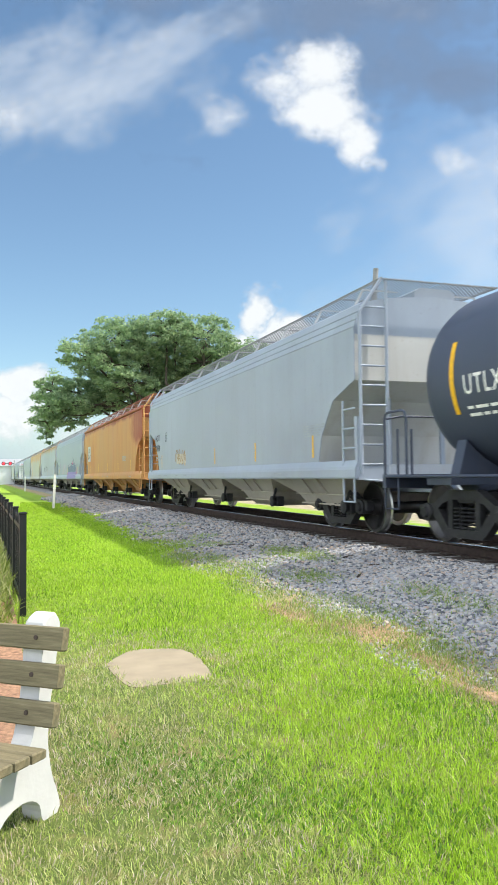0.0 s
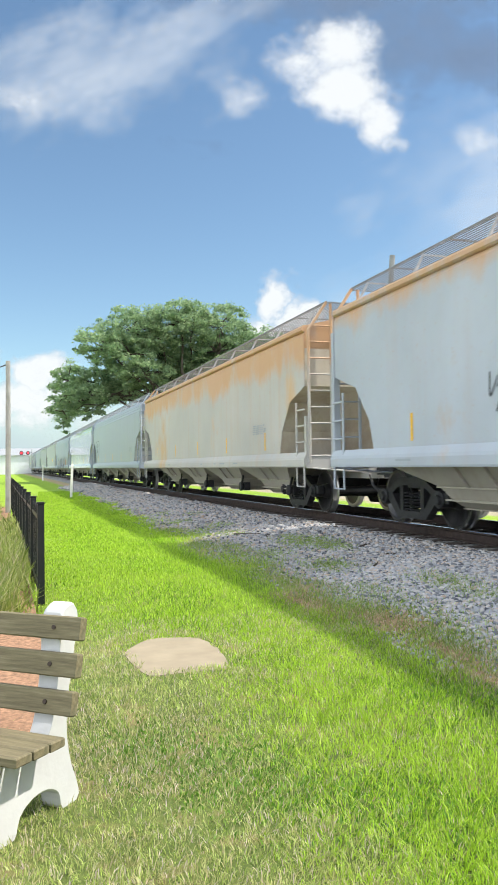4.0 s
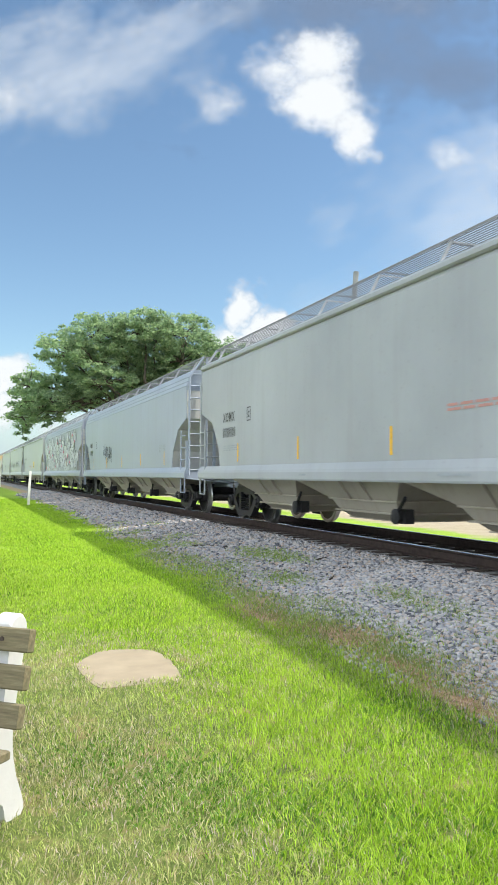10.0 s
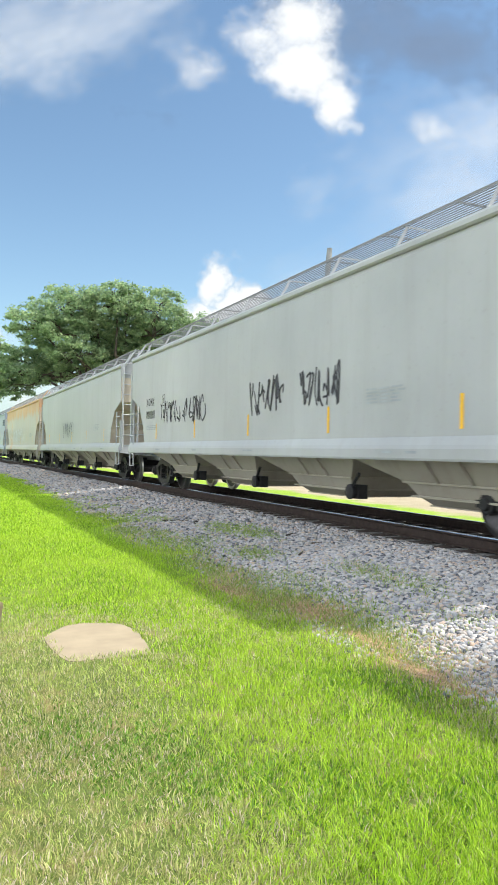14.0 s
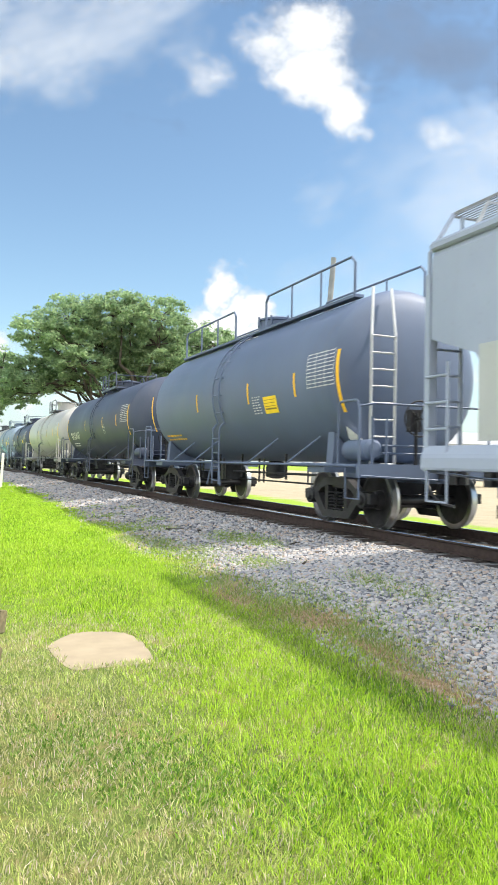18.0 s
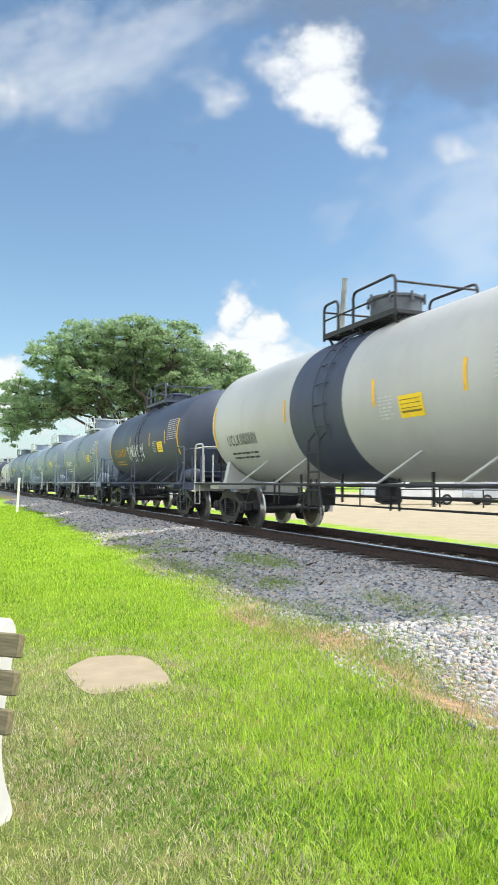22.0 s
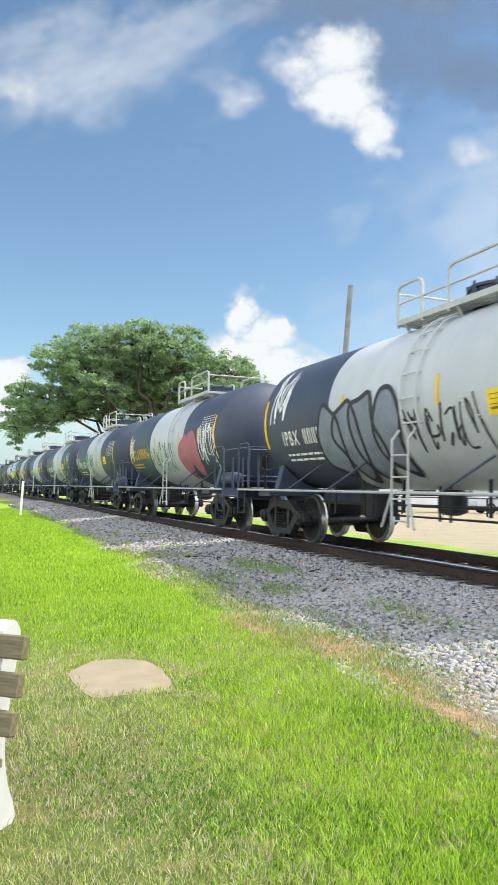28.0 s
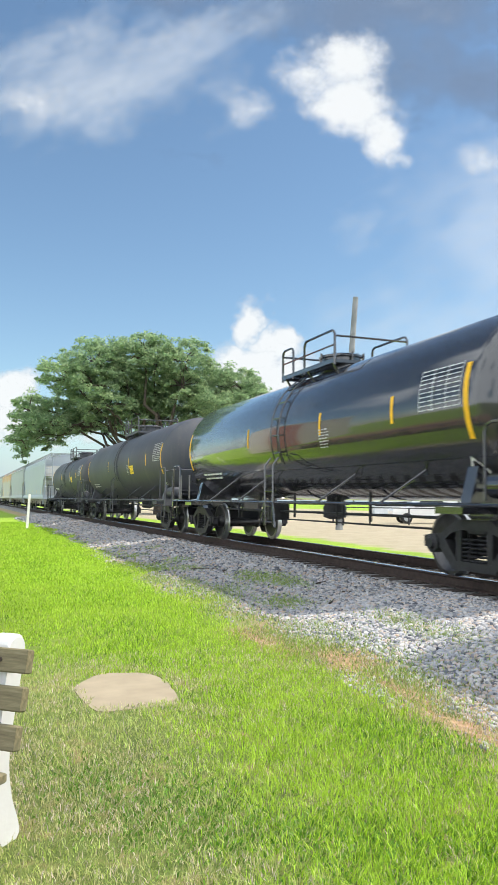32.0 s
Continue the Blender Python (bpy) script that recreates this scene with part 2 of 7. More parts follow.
def height(x, y):
    """Level of the ground: lawn, ballast shoulder, track bed, far verge."""
    edge = GRAVEL_EDGE + 0.25 * math.sin(y * 0.35) + max(0.0, y - 12) * 0.045 * (1 if y < 60 else 0)
    edge = min(edge, 4.6)
    wave = 0.012 * math.sin(x * 2.1 + y * 0.9) + 0.01 * math.sin(y * 1.7 - x)
    if x < edge:
        return wave
    if x < 5.95:
        k = (x - edge) / (5.95 - edge)
        return wave * (1 - k) + 0.235 * k ** 0.8
    if x < 8.95:
        return 0.235
    if x < 11.5:
        return 0.235 - 0.28 * (x - 8.95) / 2.55
    return -0.045


def ground_mesh():
    xs = sorted({-900, -300, -120, -50, -25, -12, -8, -6} | {round(-4 + 0.25 * i, 3) for i in range(73)} | {15, 17, 20, 25, 32, 45, 70, 120, 300, 900})
    ys = sorted({-600, -200, -80, -40, -20, -10, -5} | {round(-2 + 0.4 * i, 3) for i in range(106)} | {42, 45, 50, 56, 64, 75, 90, 110, 140, 180, 250, 400, 700, 1500, 3000})
    v = [(x, y, height(x, y)) for y in ys for x in xs]
    n = len(xs)
    f = [(j * n + i, j * n + i + 1, (j + 1) * n + i + 1, (j + 1) * n + i) for j in range(len(ys) - 1) for i in range(n - 1)]
    me = bpy.data.meshes.new("ground")
    me.from_pydata(v, [], f)
    me.shade_smooth()
    return me


def ground_material():
    m, n, l, b = material("lawn_and_ballast", 0.9)
    co = n.new("ShaderNodeTexCoord")
    sp = n.new("ShaderNodeSeparateXYZ")
    l.new(co.outputs["Object"], sp.inputs[0])
    # lawn: two scales of green, straw patches
    big = noise_of(n, l, 0.55, (1, 1, 1), 5)
    mid = noise_of(n, l, 3.2, (1, 1, 1), 6, 0.65)
    fine = noise_of(n, l, 45, (1, 1, 1), 4, 0.7)
    # dark greens put the shade between blades into the ground colour
    green = ramp(n, l, mid, [(0.3, (0.07, 0.1, 0.02)), (0.54, (0.13, 0.17, 0.04)), (0.64, (0.25, 0.2, 0.09)), (0.75, (0.36, 0.27, 0.15))])
    # ground colour lightens with distance, where the blades thin out
    far_green = n.new("ShaderNodeMapRange")
    far_green.inputs[1].default_value, far_green.inputs[2].default_value = 5.0, 14.0
    l.new(sp.outputs[1], far_green.inputs[0])
    green = blend(n, l, far_green.outputs[0], green, ramp(n, l, big, [(0.35, (0.2, 0.33, 0.025)), (0.65, (0.27, 0.4, 0.03))]))
    straw = blend(n, l, fine, (0.25, 0.19, 0.09), (0.36, 0.28, 0.15))
    dry = ramp(n, l, noise_of(n, l, 1.6, (1, 1, 1), 7, 0.7), [(0.6, (0, 0, 0)), (0.68, (1, 1, 1))])
    lawn = blend(n, l, dry, green, straw)
    lawn = blend(n, l, ramp(n, l, fine, [(0.35, (0.6, 0.6, 0.6)), (0.65, (1, 1, 1))]), (0, 0, 0), lawn, "MULTIPLY")
    lawn.node.inputs[0].default_value = 1.0
    l.new(ramp(n, l, fine, [(0.3, (0.62,) * 3), (0.65, (1.05,) * 3)]), lawn.node.inputs[6])
    for k in list(l):
        if k.to_node == lawn.node and k.to_socket == lawn.node.inputs[0]:
            l.remove(k)
    # ballast bed seen between the stones, cell rims coloured dark as shade in the gaps
    vor = n.new("ShaderNodeTexVoronoi")
    vor.inputs["Scale"].default_value = 16
    l.new(co.outputs["Object"], vor.inputs["Vector"])
    stone = blend(n, l, ramp(n, l, vor.outputs["Distance"], [(0.1, (1, 1, 1)), (0.55, (0.25, 0.25, 0.25))]), (0.12, 0.118, 0.118), (0.4, 0.395, 0.39))
    # tan gravel lot and verge behind the track
    lot = ramp(n, l, noise_of(n, l, 1.2, (1, 1, 1), 8, 0.7), [(0.3, (0.26, 0.22, 0.15)), (0.7, (0.36, 0.31, 0.22))])

    along = n.new("ShaderNodeMapRange")
    along.inputs[1].default_value, along.inputs[2].default_value, along.inputs[3].default_value, along.inputs[4].default_value = 12.0, 37.0, 0.0, -1.1
    l.new(sp.outputs[1], along.inputs[0])
    veer = n.new("ShaderNodeMath")
    l.new(sp.outputs[0], veer.inputs[0])
    l.new(along.outputs[0], veer.inputs[1])

    def band(lo, hi, wobble, scale, strength):
        """One where x lies between lo and hi, with an uneven border."""
        w = noise_of(n, l, scale, (1, 1, 1), 5, 0.65)
        ma = n.new("ShaderNodeMath")
        ma.operation = "MULTIPLY_ADD"
        ma.inputs[1].default_value, ma.inputs[2].default_value = strength, -strength / 2
        l.new(w, ma.inputs[0])
        su = n.new("ShaderNodeMath")
        l.new(veer.outputs[0], su.inputs[0])
        l.new(ma.outputs[0], su.inputs[1])
        a = n.new("ShaderNodeMapRange")
        a.inputs[1].default_value, a.inputs[2].default_value = lo - wobble, lo + wobble
        c = n.new("ShaderNodeMapRange")
        c.inputs[1].default_value, c.inputs[2].default_value = hi + wobble, hi - wobble
        l.new(su.outputs[0], a.inputs[0])
        l.new(su.outputs[0], c.inputs[0])
        mu = n.new("ShaderNodeMath")
        mu.operation = "MULTIPLY"
        l.new(a.outputs[0], mu.inputs[0])
        l.new(c.outputs[0], mu.inputs[1])
        return mu.outputs[0]

    soil = blend(n, l, fine, (0.24, 0.175, 0.105), (0.42, 0.315, 0.2))
    out = blend(n, l, band(3.2, 4.05, 0.25, 1.3, 1.3), lawn, soil)
    out = blend(n, l, band(GRAVEL_EDGE + 0.62, 10.6, 0.12, 2.0, 1.0), out, stone)
    out = blend(n, l, band(12.6, 60, 0.3, 0.6, 2.5), out, lot)
    l.new(out, b.inputs["Base Color"])
    bumped(n, l, b, noise_of(n, l, 60, (1, 1, 1), 4, 0.7), 0.5, 0.03)
    return m


solid("ground", ground_mesh(), ground_material(), "green lawn meeting a grey ballast shoulder", "ground", "structure")


def grass_material(name, low, high, rough=0.5, patches=None, straw=0.07):
    """Blades that differ one by one; patches: a second hue that the lawn takes on in broad uneven areas."""
    m, n, l, b = material(name, rough)
    g = n.new("ShaderNodeNewGeometry")
    r = ramp(n, l, g.outputs["Random Per Island"], [(0.0, low), (0.3, tuple(a * 0.55 + c * 0.45 for a, c in zip(low, high))), (0.7, high), (1 - straw, (high[0] * 1.35, high[1] * 1.12, high[2] * 2.6)), (1.0, (0.55, 0.47, 0.26))])
    if patches:
        area = noise_of(n, l, 0.9, (1, 1, 1), 4, 0.6)
        r = blend(n, l, ramp(n, l, area, [(0.42, (0, 0, 0)), (0.62, (0.55,) * 3)]), r, patches)
    l.new(r, b.inputs["Base Color"])
    b.inputs["Specular IOR Level"].default_value = 0.3
    t = n.new("ShaderNodeBsdfTranslucent")
    l.new(r, t.inputs[0])
    mx = n.new("ShaderNodeMixShader")
    mx.inputs[0].default_value = 0.42
    l.new(b.outputs[0], mx.inputs[1])
    l.new(t.outputs[0], mx.inputs[2])
    l.new(mx.outputs[0], n["Material Output"].inputs[0])
    return m


def blades(name, count, place, size, width, mat, label):
    """Many bent grass blades as one mesh. place gives (x, y) arrays, size the blade length at them."""
    rng = np.random.default_rng(len(name) + count)
    x, y = place(rng, count)
    count = len(x)
    ln = size(x, y, rng)
    wd = width * (0.7 + 0.6 * rng.random(count)) * (1 + np.maximum(0, y - 4) * 0.09)
    th, lean = rng.random(count) * 6.283, 0.2 + 0.85 * rng.random(count)
    # blades of one tuft lean away from its middle
    cell = 0.085
    ci, cj = np.floor(x / cell), np.floor(y / cell)
    mx, my = (ci + 0.5 + 0.35 * np.sin(ci * 12.9 + cj * 78.2)) * cell, (cj + 0.5 + 0.35 * np.sin(ci * 39.3 + cj * 11.1)) * cell
    az = np.arctan2(y - my, x - mx) + 0.9 * rng.standard_normal(count)
    ln = ln * (1.12 - 2.6 * np.minimum(0.17, np.hypot(x - mx, y - my)))
    z0 = np.array([height(a, c) for a, c in zip(x, y)]) - 0.004
    cx, cy = np.cos(th) * wd / 2, np.sin(th) * wd / 2
    lx, ly = np.cos(az) * lean * ln, np.sin(az) * lean * ln
    up = ln * np.sqrt(np.maximum(0.05, 1 - lean ** 2 * 0.6))
    p = np.stack([np.stack([x - cx, y - cy, z0], 1), np.stack([x + cx, y + cy, z0], 1),
                  np.stack([x + cx * 0.8 + lx * 0.35, y + cy * 0.8 + ly * 0.35, z0 + up * 0.6], 1),
                  np.stack([x - cx * 0.8 + lx * 0.35, y - cy * 0.8 + ly * 0.35, z0 + up * 0.6], 1),
                  np.stack([x + lx, y + ly, z0 + up], 1)], 1).reshape(-1, 3)
    k = np.arange(count)[:, None] * 5
    loops = np.concatenate([k + [0, 1, 2, 3], k + [3, 2, 4]], 1).ravel()
    starts = (np.arange(count)[:, None] * 7 + [0, 4]).ravel()
    me = bpy.data.meshes.new(name)
    me.vertices.add(count * 5)
    me.vertices.foreach_set("co", p.ravel().astype(np.float32))
    me.loops.add(len(loops))
    me.loops.foreach_set("vertex_index", loops.astype(np.int32))
    me.polygons.add(len(starts))
    me.polygons.foreach_set("loop_start", starts.astype(np.int32))
    me.update(calc_edges=True)
    return solid(name, me, mat, label, "grass", "stuff")


# bare earth along the edge of the ballast: middle, half width, half length
BARE = [(3.08, 7.4, 0.19, 0.5), (3.4, 6.25, 0.33, 0.65), (3.36, 5.2, 0.17, 0.5), (3.2, 4.3, 0.13, 0.5), (0.92, 3.83, 0.07, 0.09), (1.68, 3.4, 0.09, 0.06), (0.47, 3.02, 0.09, 0.05), (1.02, 4.35, 0.08, 0.05), (1.97, 2.62, 0.09, 0.05), (0.72, 3.3, 0.05, 0.06), (1.62, 3.52, 0.05, 0.05), (0.3, 2.55, 0.07, 0.05), (0.62, 2.72, 0.05, 0.03), (1.2, 3.55, 0.05, 0.03), (0.42, 3.95, 0.07, 0.04), (1.05, 6.75, 0.16, 0.1), (1.72, 5.85, 0.06, 0.2), (1.5, 6.5, 0.12, 0.08)]


def bare(x, y, rng):
    """How bare the soil is, from none to one."""
    out = np.zeros(len(x))
    for cx, cy, rx, ry in BARE:
        out = np.maximum(out, 1.25 - np.hypot((x - cx) / rx, (y - cy) / ry))
    return np.clip(out + 0.25 * rng.standard_normal(len(x)), 0, 1)


def worn_at(x, y):
    return np.array([noise.noise((a * 1.7, c * 1.7, 3.1)) + 0.5 * noise.noise((a * 5, c * 5, 1.0)) for a, c in zip(x, y)])


def on_pad(x, y):
    return (np.abs(x - 1.29 - 0.03 * np.sin(y * 23)) < 0.33) & (np.abs(y - 5.85) < 0.52 - 0.5 * np.abs(x - 1.29) * (y > 5.85))


def in_view(x, y):
    return (x < 0.95 * y + 0.7) & (x > -0.35 + 0.05 * y * (y > 7.5))


def lush_at(x, y):
    """The strip beside the ballast grows longer and fresher than the trodden corner by the bench."""
    return np.clip((x - 0.55 - 0.1 * y * (y < 6)) / 0.9, 0, 1)


def lawn_places(rng, count):
    """Lawn before the camera, thicker near it, thin on worn spots."""
    y = 1.8 + 46 * rng.random(count) ** 2.9
    x = -1.2 + 5.6 * rng.random(count)
    keep = in_view(x, y) & (x < 3.22 + np.clip(y - 12, 0, 25) * 0.045 + 0.3 * np.sin(y * 1.3) + 0.28 * rng.standard_normal(count)) & ~on_pad(x, y)
    keep &= worn_at(x, y) < 0.22 + 0.35 * rng.random(count) + 0.5 * lush_at(x, y)
    keep &= bare(x, y, rng) < 0.3 + 0.5 * rng.random(count) ** 2
    return x[keep], y[keep]


def lawn_size(x, y, rng):
    lush = np.array([noise.noise((a * 0.8, c * 0.8, 7.7)) for a, c in zip(x, y)])
    return 0.018 + 0.022 * rng.random(len(x)) + 0.025 * np.maximum(0, lush + 0.1) + 0.045 * lush_at(x, y) * rng.random(len(x)) ** 1.5


def fresh_places(rng, count):
    x, y = lawn_places(rng, count)
    keep = (lush_at(x, y) > 0.1 + 0.8 * rng.random(len(x))) | (y > 6.5 + rng.random(len(x)))
    return x[keep], y[keep]


def trodden_places(rng, count):
    x, y = lawn_places(rng, count)
    keep = (lush_at(x, y) < 0.1 + 0.8 * rng.random(len(x))) & (y < 7.5)
    return x[keep], y[keep]


lawn_mat = grass_material("grass_blades", (0.04, 0.12, 0.01), (0.38, 0.62, 0.03), patches=(0.43, 0.6, 0.06), straw=0.05)
blades("grass", 540000, fresh_places, lawn_size, 0.0042, lawn_mat, "bright green mown lawn grass beside the ballast")
blades("trodden_grass", 380000, trodden_places, lambda x, y, rng: (0.5 + 0.9 * rng.random(len(x))) * lawn_size(x, y, rng), 0.0036, grass_material("trodden_blades", (0.06, 0.125, 0.02), (0.47, 0.6, 0.13), patches=(0.55, 0.61, 0.2), straw=0.12), "short grey-green trodden grass with straw")


def dry_places(rng, count):
    """Sparse straw-coloured blades: the worn corner before the bench, round the pad, scattered spots."""
    y = 1.8 + 5.5 * rng.random(count) ** 1.3
    x = -0.4 + 4.2 * rng.random(count)
    worn = worn_at(x, y)
    pad = np.abs(np.hypot((x - 1.29) / 0.5, (y - 5.85) / 0.74) - 1.05) < 0.16
    rim = bare(x, y, rng)
    keep = (worn > 0.2 + 0.3 * rng.random(count)) | ((x + 0.25 * y < 1.7 + 0.6 * rng.random(count)) & (worn > -0.35 + 0.7 * rng.random(count))) | (pad & (y + 0.5 * x > 6.4) & (rng.random(count) < 0.85)) | ((rim > 0.05) & (rim < 0.8) & (rng.random(count) < 0.5))
    keep &= in_view(x, y) & ~on_pad(x, y)
    return x[keep], y[keep]


blades("dry_grass", 165000, dry_places, lambda x, y, rng: 0.018 + 0.03 * rng.random(len(x)), 0.004, grass_material("dry_grass_blades", (0.27, 0.28, 0.11), (0.53, 0.51, 0.24), straw=0.25), "dry straw-coloured grass in worn lawn patches")


def soil_geo():
    """Thin ragged spots of bare earth that lie on the ground."""
    g = Geo()
    rng = random.Random(17)
    for cx, cy, rx, ry in BARE[:4]:
        n = 46
        k = [0.85 + 0.3 * math.sin(5 * math.pi * i / n + cx) + 0.3 * rng.uniform(-1, 1) for i in range(n)]
        rings = []
        for share, lift in ((0.25, 0.009), (0.6, 0.008), (1.0, 0.003)):
            rings.append([(cx + math.cos(2 * math.pi * i / n) * rx * share * k[i] * 1.1, cy + math.sin(2 * math.pi * i / n) * ry * share * k[i] * 1.1, lift) for i in range(n)])
        g.add([(x, y, height(x, y) + up) for r in rings for x, y, up in r], [(j * n + i, (j + 1) * n + i, (j + 1) * n + (i + 1) % n, j * n + (i + 1) % n) for j in range(2) for i in range(n)] + [tuple(range(n))])
    return g


solid("bare_soil", soil_geo().mesh("bare_soil"), plain("orange_brown_soil", (0.3, 0.2, 0.115), 0.95, 0, 0.45, 22, 0.9), "orange-brown bare earth patches in lawn", "soil", "stuff")


def clover_places(rng, count):
    """Low broad-leaved weeds in loose patches before the camera."""
    k = rng.integers(0, 60, count)
    cx, cy = 0.6 + 2.4 * ((k * 0.618) % 1), 2.2 + 2.3 * ((k * 0.377) % 1) ** 1.3
    x, y = cx + rng.standard_normal(count) * 0.16, cy + rng.standard_normal(count) * 0.16
    keep = in_view(x, y) & (bare(x, y, rng) < 0.4)
    return x[keep], y[keep]


blades("clover", 9000, clover_places, lambda x, y, rng: 0.016 + 0.018 * rng.random(len(x)), 0.011, grass_material("clover_leaves", (0.07, 0.18, 0.02), (0.16, 0.33, 0.035), straw=0.0), "low dark green broad-leaved weeds in the lawn")


def weed_places(rng, count):
    spots = [(4.69, 11.99), (4.69, 11.9), (4.87, 11.01), (4.87, 11.1), (4.19, 9.42), (4.19, 9.42), (3.27, 7.66), (3.3, 6.71), (4.7, 7.57), (4.7, 7.5), (4.67, 6.51), (4.6, 6.4), (3.56, 5.19), (3.49, 5.54), (4.9, 12.6), (5.1, 11.9), (4.65, 7.0), (4.2, 9.5), (4.3, 14.5), (3.9, 7.6), (4.6, 16.5), (4.1, 18.5), (5.0, 20.5), (3.8, 6.2), (4.3, 5.2), (3.6, 10.5), (3.7, 12.5), (4.4, 22.0), (4.0, 15.8), (3.45, 8.8), (4.0, 11.2), (3.5, 5.6), (3.75, 6.9), (3.3, 7.1), (3.6, 7.9), (3.35, 4.7), (3.3, 9.6), (3.5, 11.6), (3.4, 13.4), (3.7, 14.8), (3.6, 17.0)]
    pick = rng.integers(0, len(spots), count)
    c = np.array(spots)[pick]
    return c[:, 0] + rng.standard_normal(count) * 0.17, c[:, 1] + rng.standard_normal(count) * 0.32


blades("weeds", 26000, weed_places, lambda x, y, rng: 0.025 + 0.045 * rng.random(len(x)), 0.006, grass_material("weed_blades", (0.14, 0.22, 0.04), (0.27, 0.38, 0.09)), "sparse weeds growing through the ballast stones")


def litter_places(rng, count):
    """Dry clippings strewn along the border of lawn and ballast."""
    y = 3.6 + 4.6 * rng.random(count)
    x = 3.3 + 0.3 * np.sin(y * 1.4 + 0.6) * 0.5 + 0.24 * rng.standard_normal(count)
    return x, y


blades("straw_litter", 9000, litter_places, lambda x, y, rng: 0.02 + 0.035 * rng.random(len(x)), 0.0035, grass_material("straw_blades", (0.3, 0.2, 0.1), (0.5, 0.38, 0.2), straw=0.3), "tan dry clippings strewn beside the ballast")


def stones(name, far):
    """Rounded ballast stones of the near shoulder, one mesh; the far ones are plainer and larger."""
    rng = np.random.default_rng(9 if far else 5)
    unit = [(a, b, c) for c in (-1, 1) for b in (-1, 1) for a in (-1, 1)]
    quad = [(0, 2, 3, 1), (4, 5, 7, 6), (0, 1, 5, 4), (2, 6, 7, 3), (0, 4, 6, 2), (1, 3, 7, 5)]
    tri = [(q[0], q[1], q[2]) for q in quad] + [(q[0], q[2], q[3]) for q in quad]
    if not far:
        # each side bulges from a middle point, which rounds the stone
        tri = []
        for q in quad:
            unit.append(tuple(1.5 * sum(unit[i][k] for i in q) / 4 for k in range(3)))
            tri += [(q[k], q[(k + 1) % 4], len(unit) - 1) for k in range(4)]
    unit, tri = np.array(unit, float), np.array(tri)
    count = 52000 if far else 54000
    y = 9 + 50 * rng.random(count) ** 1.9 if far else 3.4 + 5.6 * rng.random(count) ** 1.15
    x = 3.0 + 3.3 * rng.random(count)
    edge = 3.3 + 0.2 * np.sin(y * 0.9) + np.clip(y - 12, 0, 22) * 0.035 + 0.15 * np.sin(y * 3.1)
    keep = (x > edge - 0.75 * rng.random(count) ** 4 + 0.16 * rng.standard_normal(count)) & (bare(x, y, rng) < 0.12 + 0.5 * rng.random(count) ** 3) & (rng.random(count) < 0.15 + np.clip((x - edge + 0.15) / 0.6, 0, 1))
    x, y = x[keep], y[keep]
    count = len(x)
    r = (0.007 + 0.0165 * rng.random(count) ** 1.8) * np.clip(0.65 + (x - 3.3) * 0.4, 0.65, 1.0) * (1 + np.maximum(0, y - 8) * 0.045)
    z = np.array([height(a, c) for a, c in zip(x, y)]) + r * 0.4
    sc = r[:, None, None] * (0.65 + 0.6 * rng.random((count, 1, 3))) * (0.72 + 0.4 * rng.random((count, len(unit), 3)))
    ang = rng.random(count) * 6.283
    c, s = np.cos(ang)[:, None], np.sin(ang)[:, None]
    p = unit[None] * sc
    q = np.stack([p[..., 0] * c - p[..., 1] * s, p[..., 0] * s + p[..., 1] * c, p[..., 2] * 0.75 + p[..., 0] * 0.25 - p[..., 1] * 0.2], -1)
    q += np.stack([x, y, z], 1)[:, None]
    idx = (np.arange(count)[:, None, None] * len(unit) + tri[None]).reshape(-1)
    me = bpy.data.meshes.new(name)
    me.vertices.add(count * len(unit))
    me.vertices.foreach_set("co", q.reshape(-1).astype(np.float32))
    me.loops.add(len(idx))
    me.loops.foreach_set("vertex_index", idx.astype(np.int32))
    me.polygons.add(len(idx) // 3)
    me.polygons.foreach_set("loop_start", np.arange(0, len(idx), 3, dtype=np.int32))
    me.update(calc_edges=True)
    return me


def stone_material():
    m, n, l, b = material("ballast_stone", 0.85)
    g = n.new("ShaderNodeNewGeometry")
    r = ramp(n, l, g.outputs["Random Per Island"], [(0.0, (0.06, 0.065, 0.08)), (0.28, (0.27, 0.277, 0.3)), (0.58, (0.38, 0.38, 0.39)), (0.74, (0.38, 0.29, 0.225)), (0.84, (0.36, 0.35, 0.34)), (1.0, (0.46, 0.445, 0.42))])
    l.new(blend(n, l, ramp(n, l, noise_of(n, l, 60, (1, 1, 1), 3), [(0.35, (0.75,) * 3), (0.65, (1.1,) * 3)]), r, r, "MIX"), b.inputs["Base Color"])
    bumped(n, l, b, noise_of(n, l, 120, (1, 1, 1), 3), 0.4, 0.004)
    return m


ballast_stone = stone_material()
solid("ballast_stones", stones("ballast_stones", False), ballast_stone, "rounded grey and tan ballast stones beside the rails", "ballast", "stuff")
solid("far_ballast_stones", stones("far_ballast_stones", True), ballast_stone, "grey ballast stones further along the track", "ballast", "stuff")


def stick_geo(length, seed):
    """A dead twig: bent, tapered, with one short fork."""
    rng = random.Random(seed)
    g, p = Geo(), Vector((-length / 2, 0, 0.012))
    for k in range(4):
        q = p + Vector((length / 4, rng.uniform(-0.15, 0.15) * length / 2, rng.uniform(-0.004, 0.012)))
        g.tube(p, q, 0.013 - 0.002 * k, 6, 0.011 - 0.002 * k)
        if k == 1:
            g.tube(q, q + Vector((length * 0.16, length * 0.12, 0.01)), 0.007, 5, 0.003)
        p = q
    return g


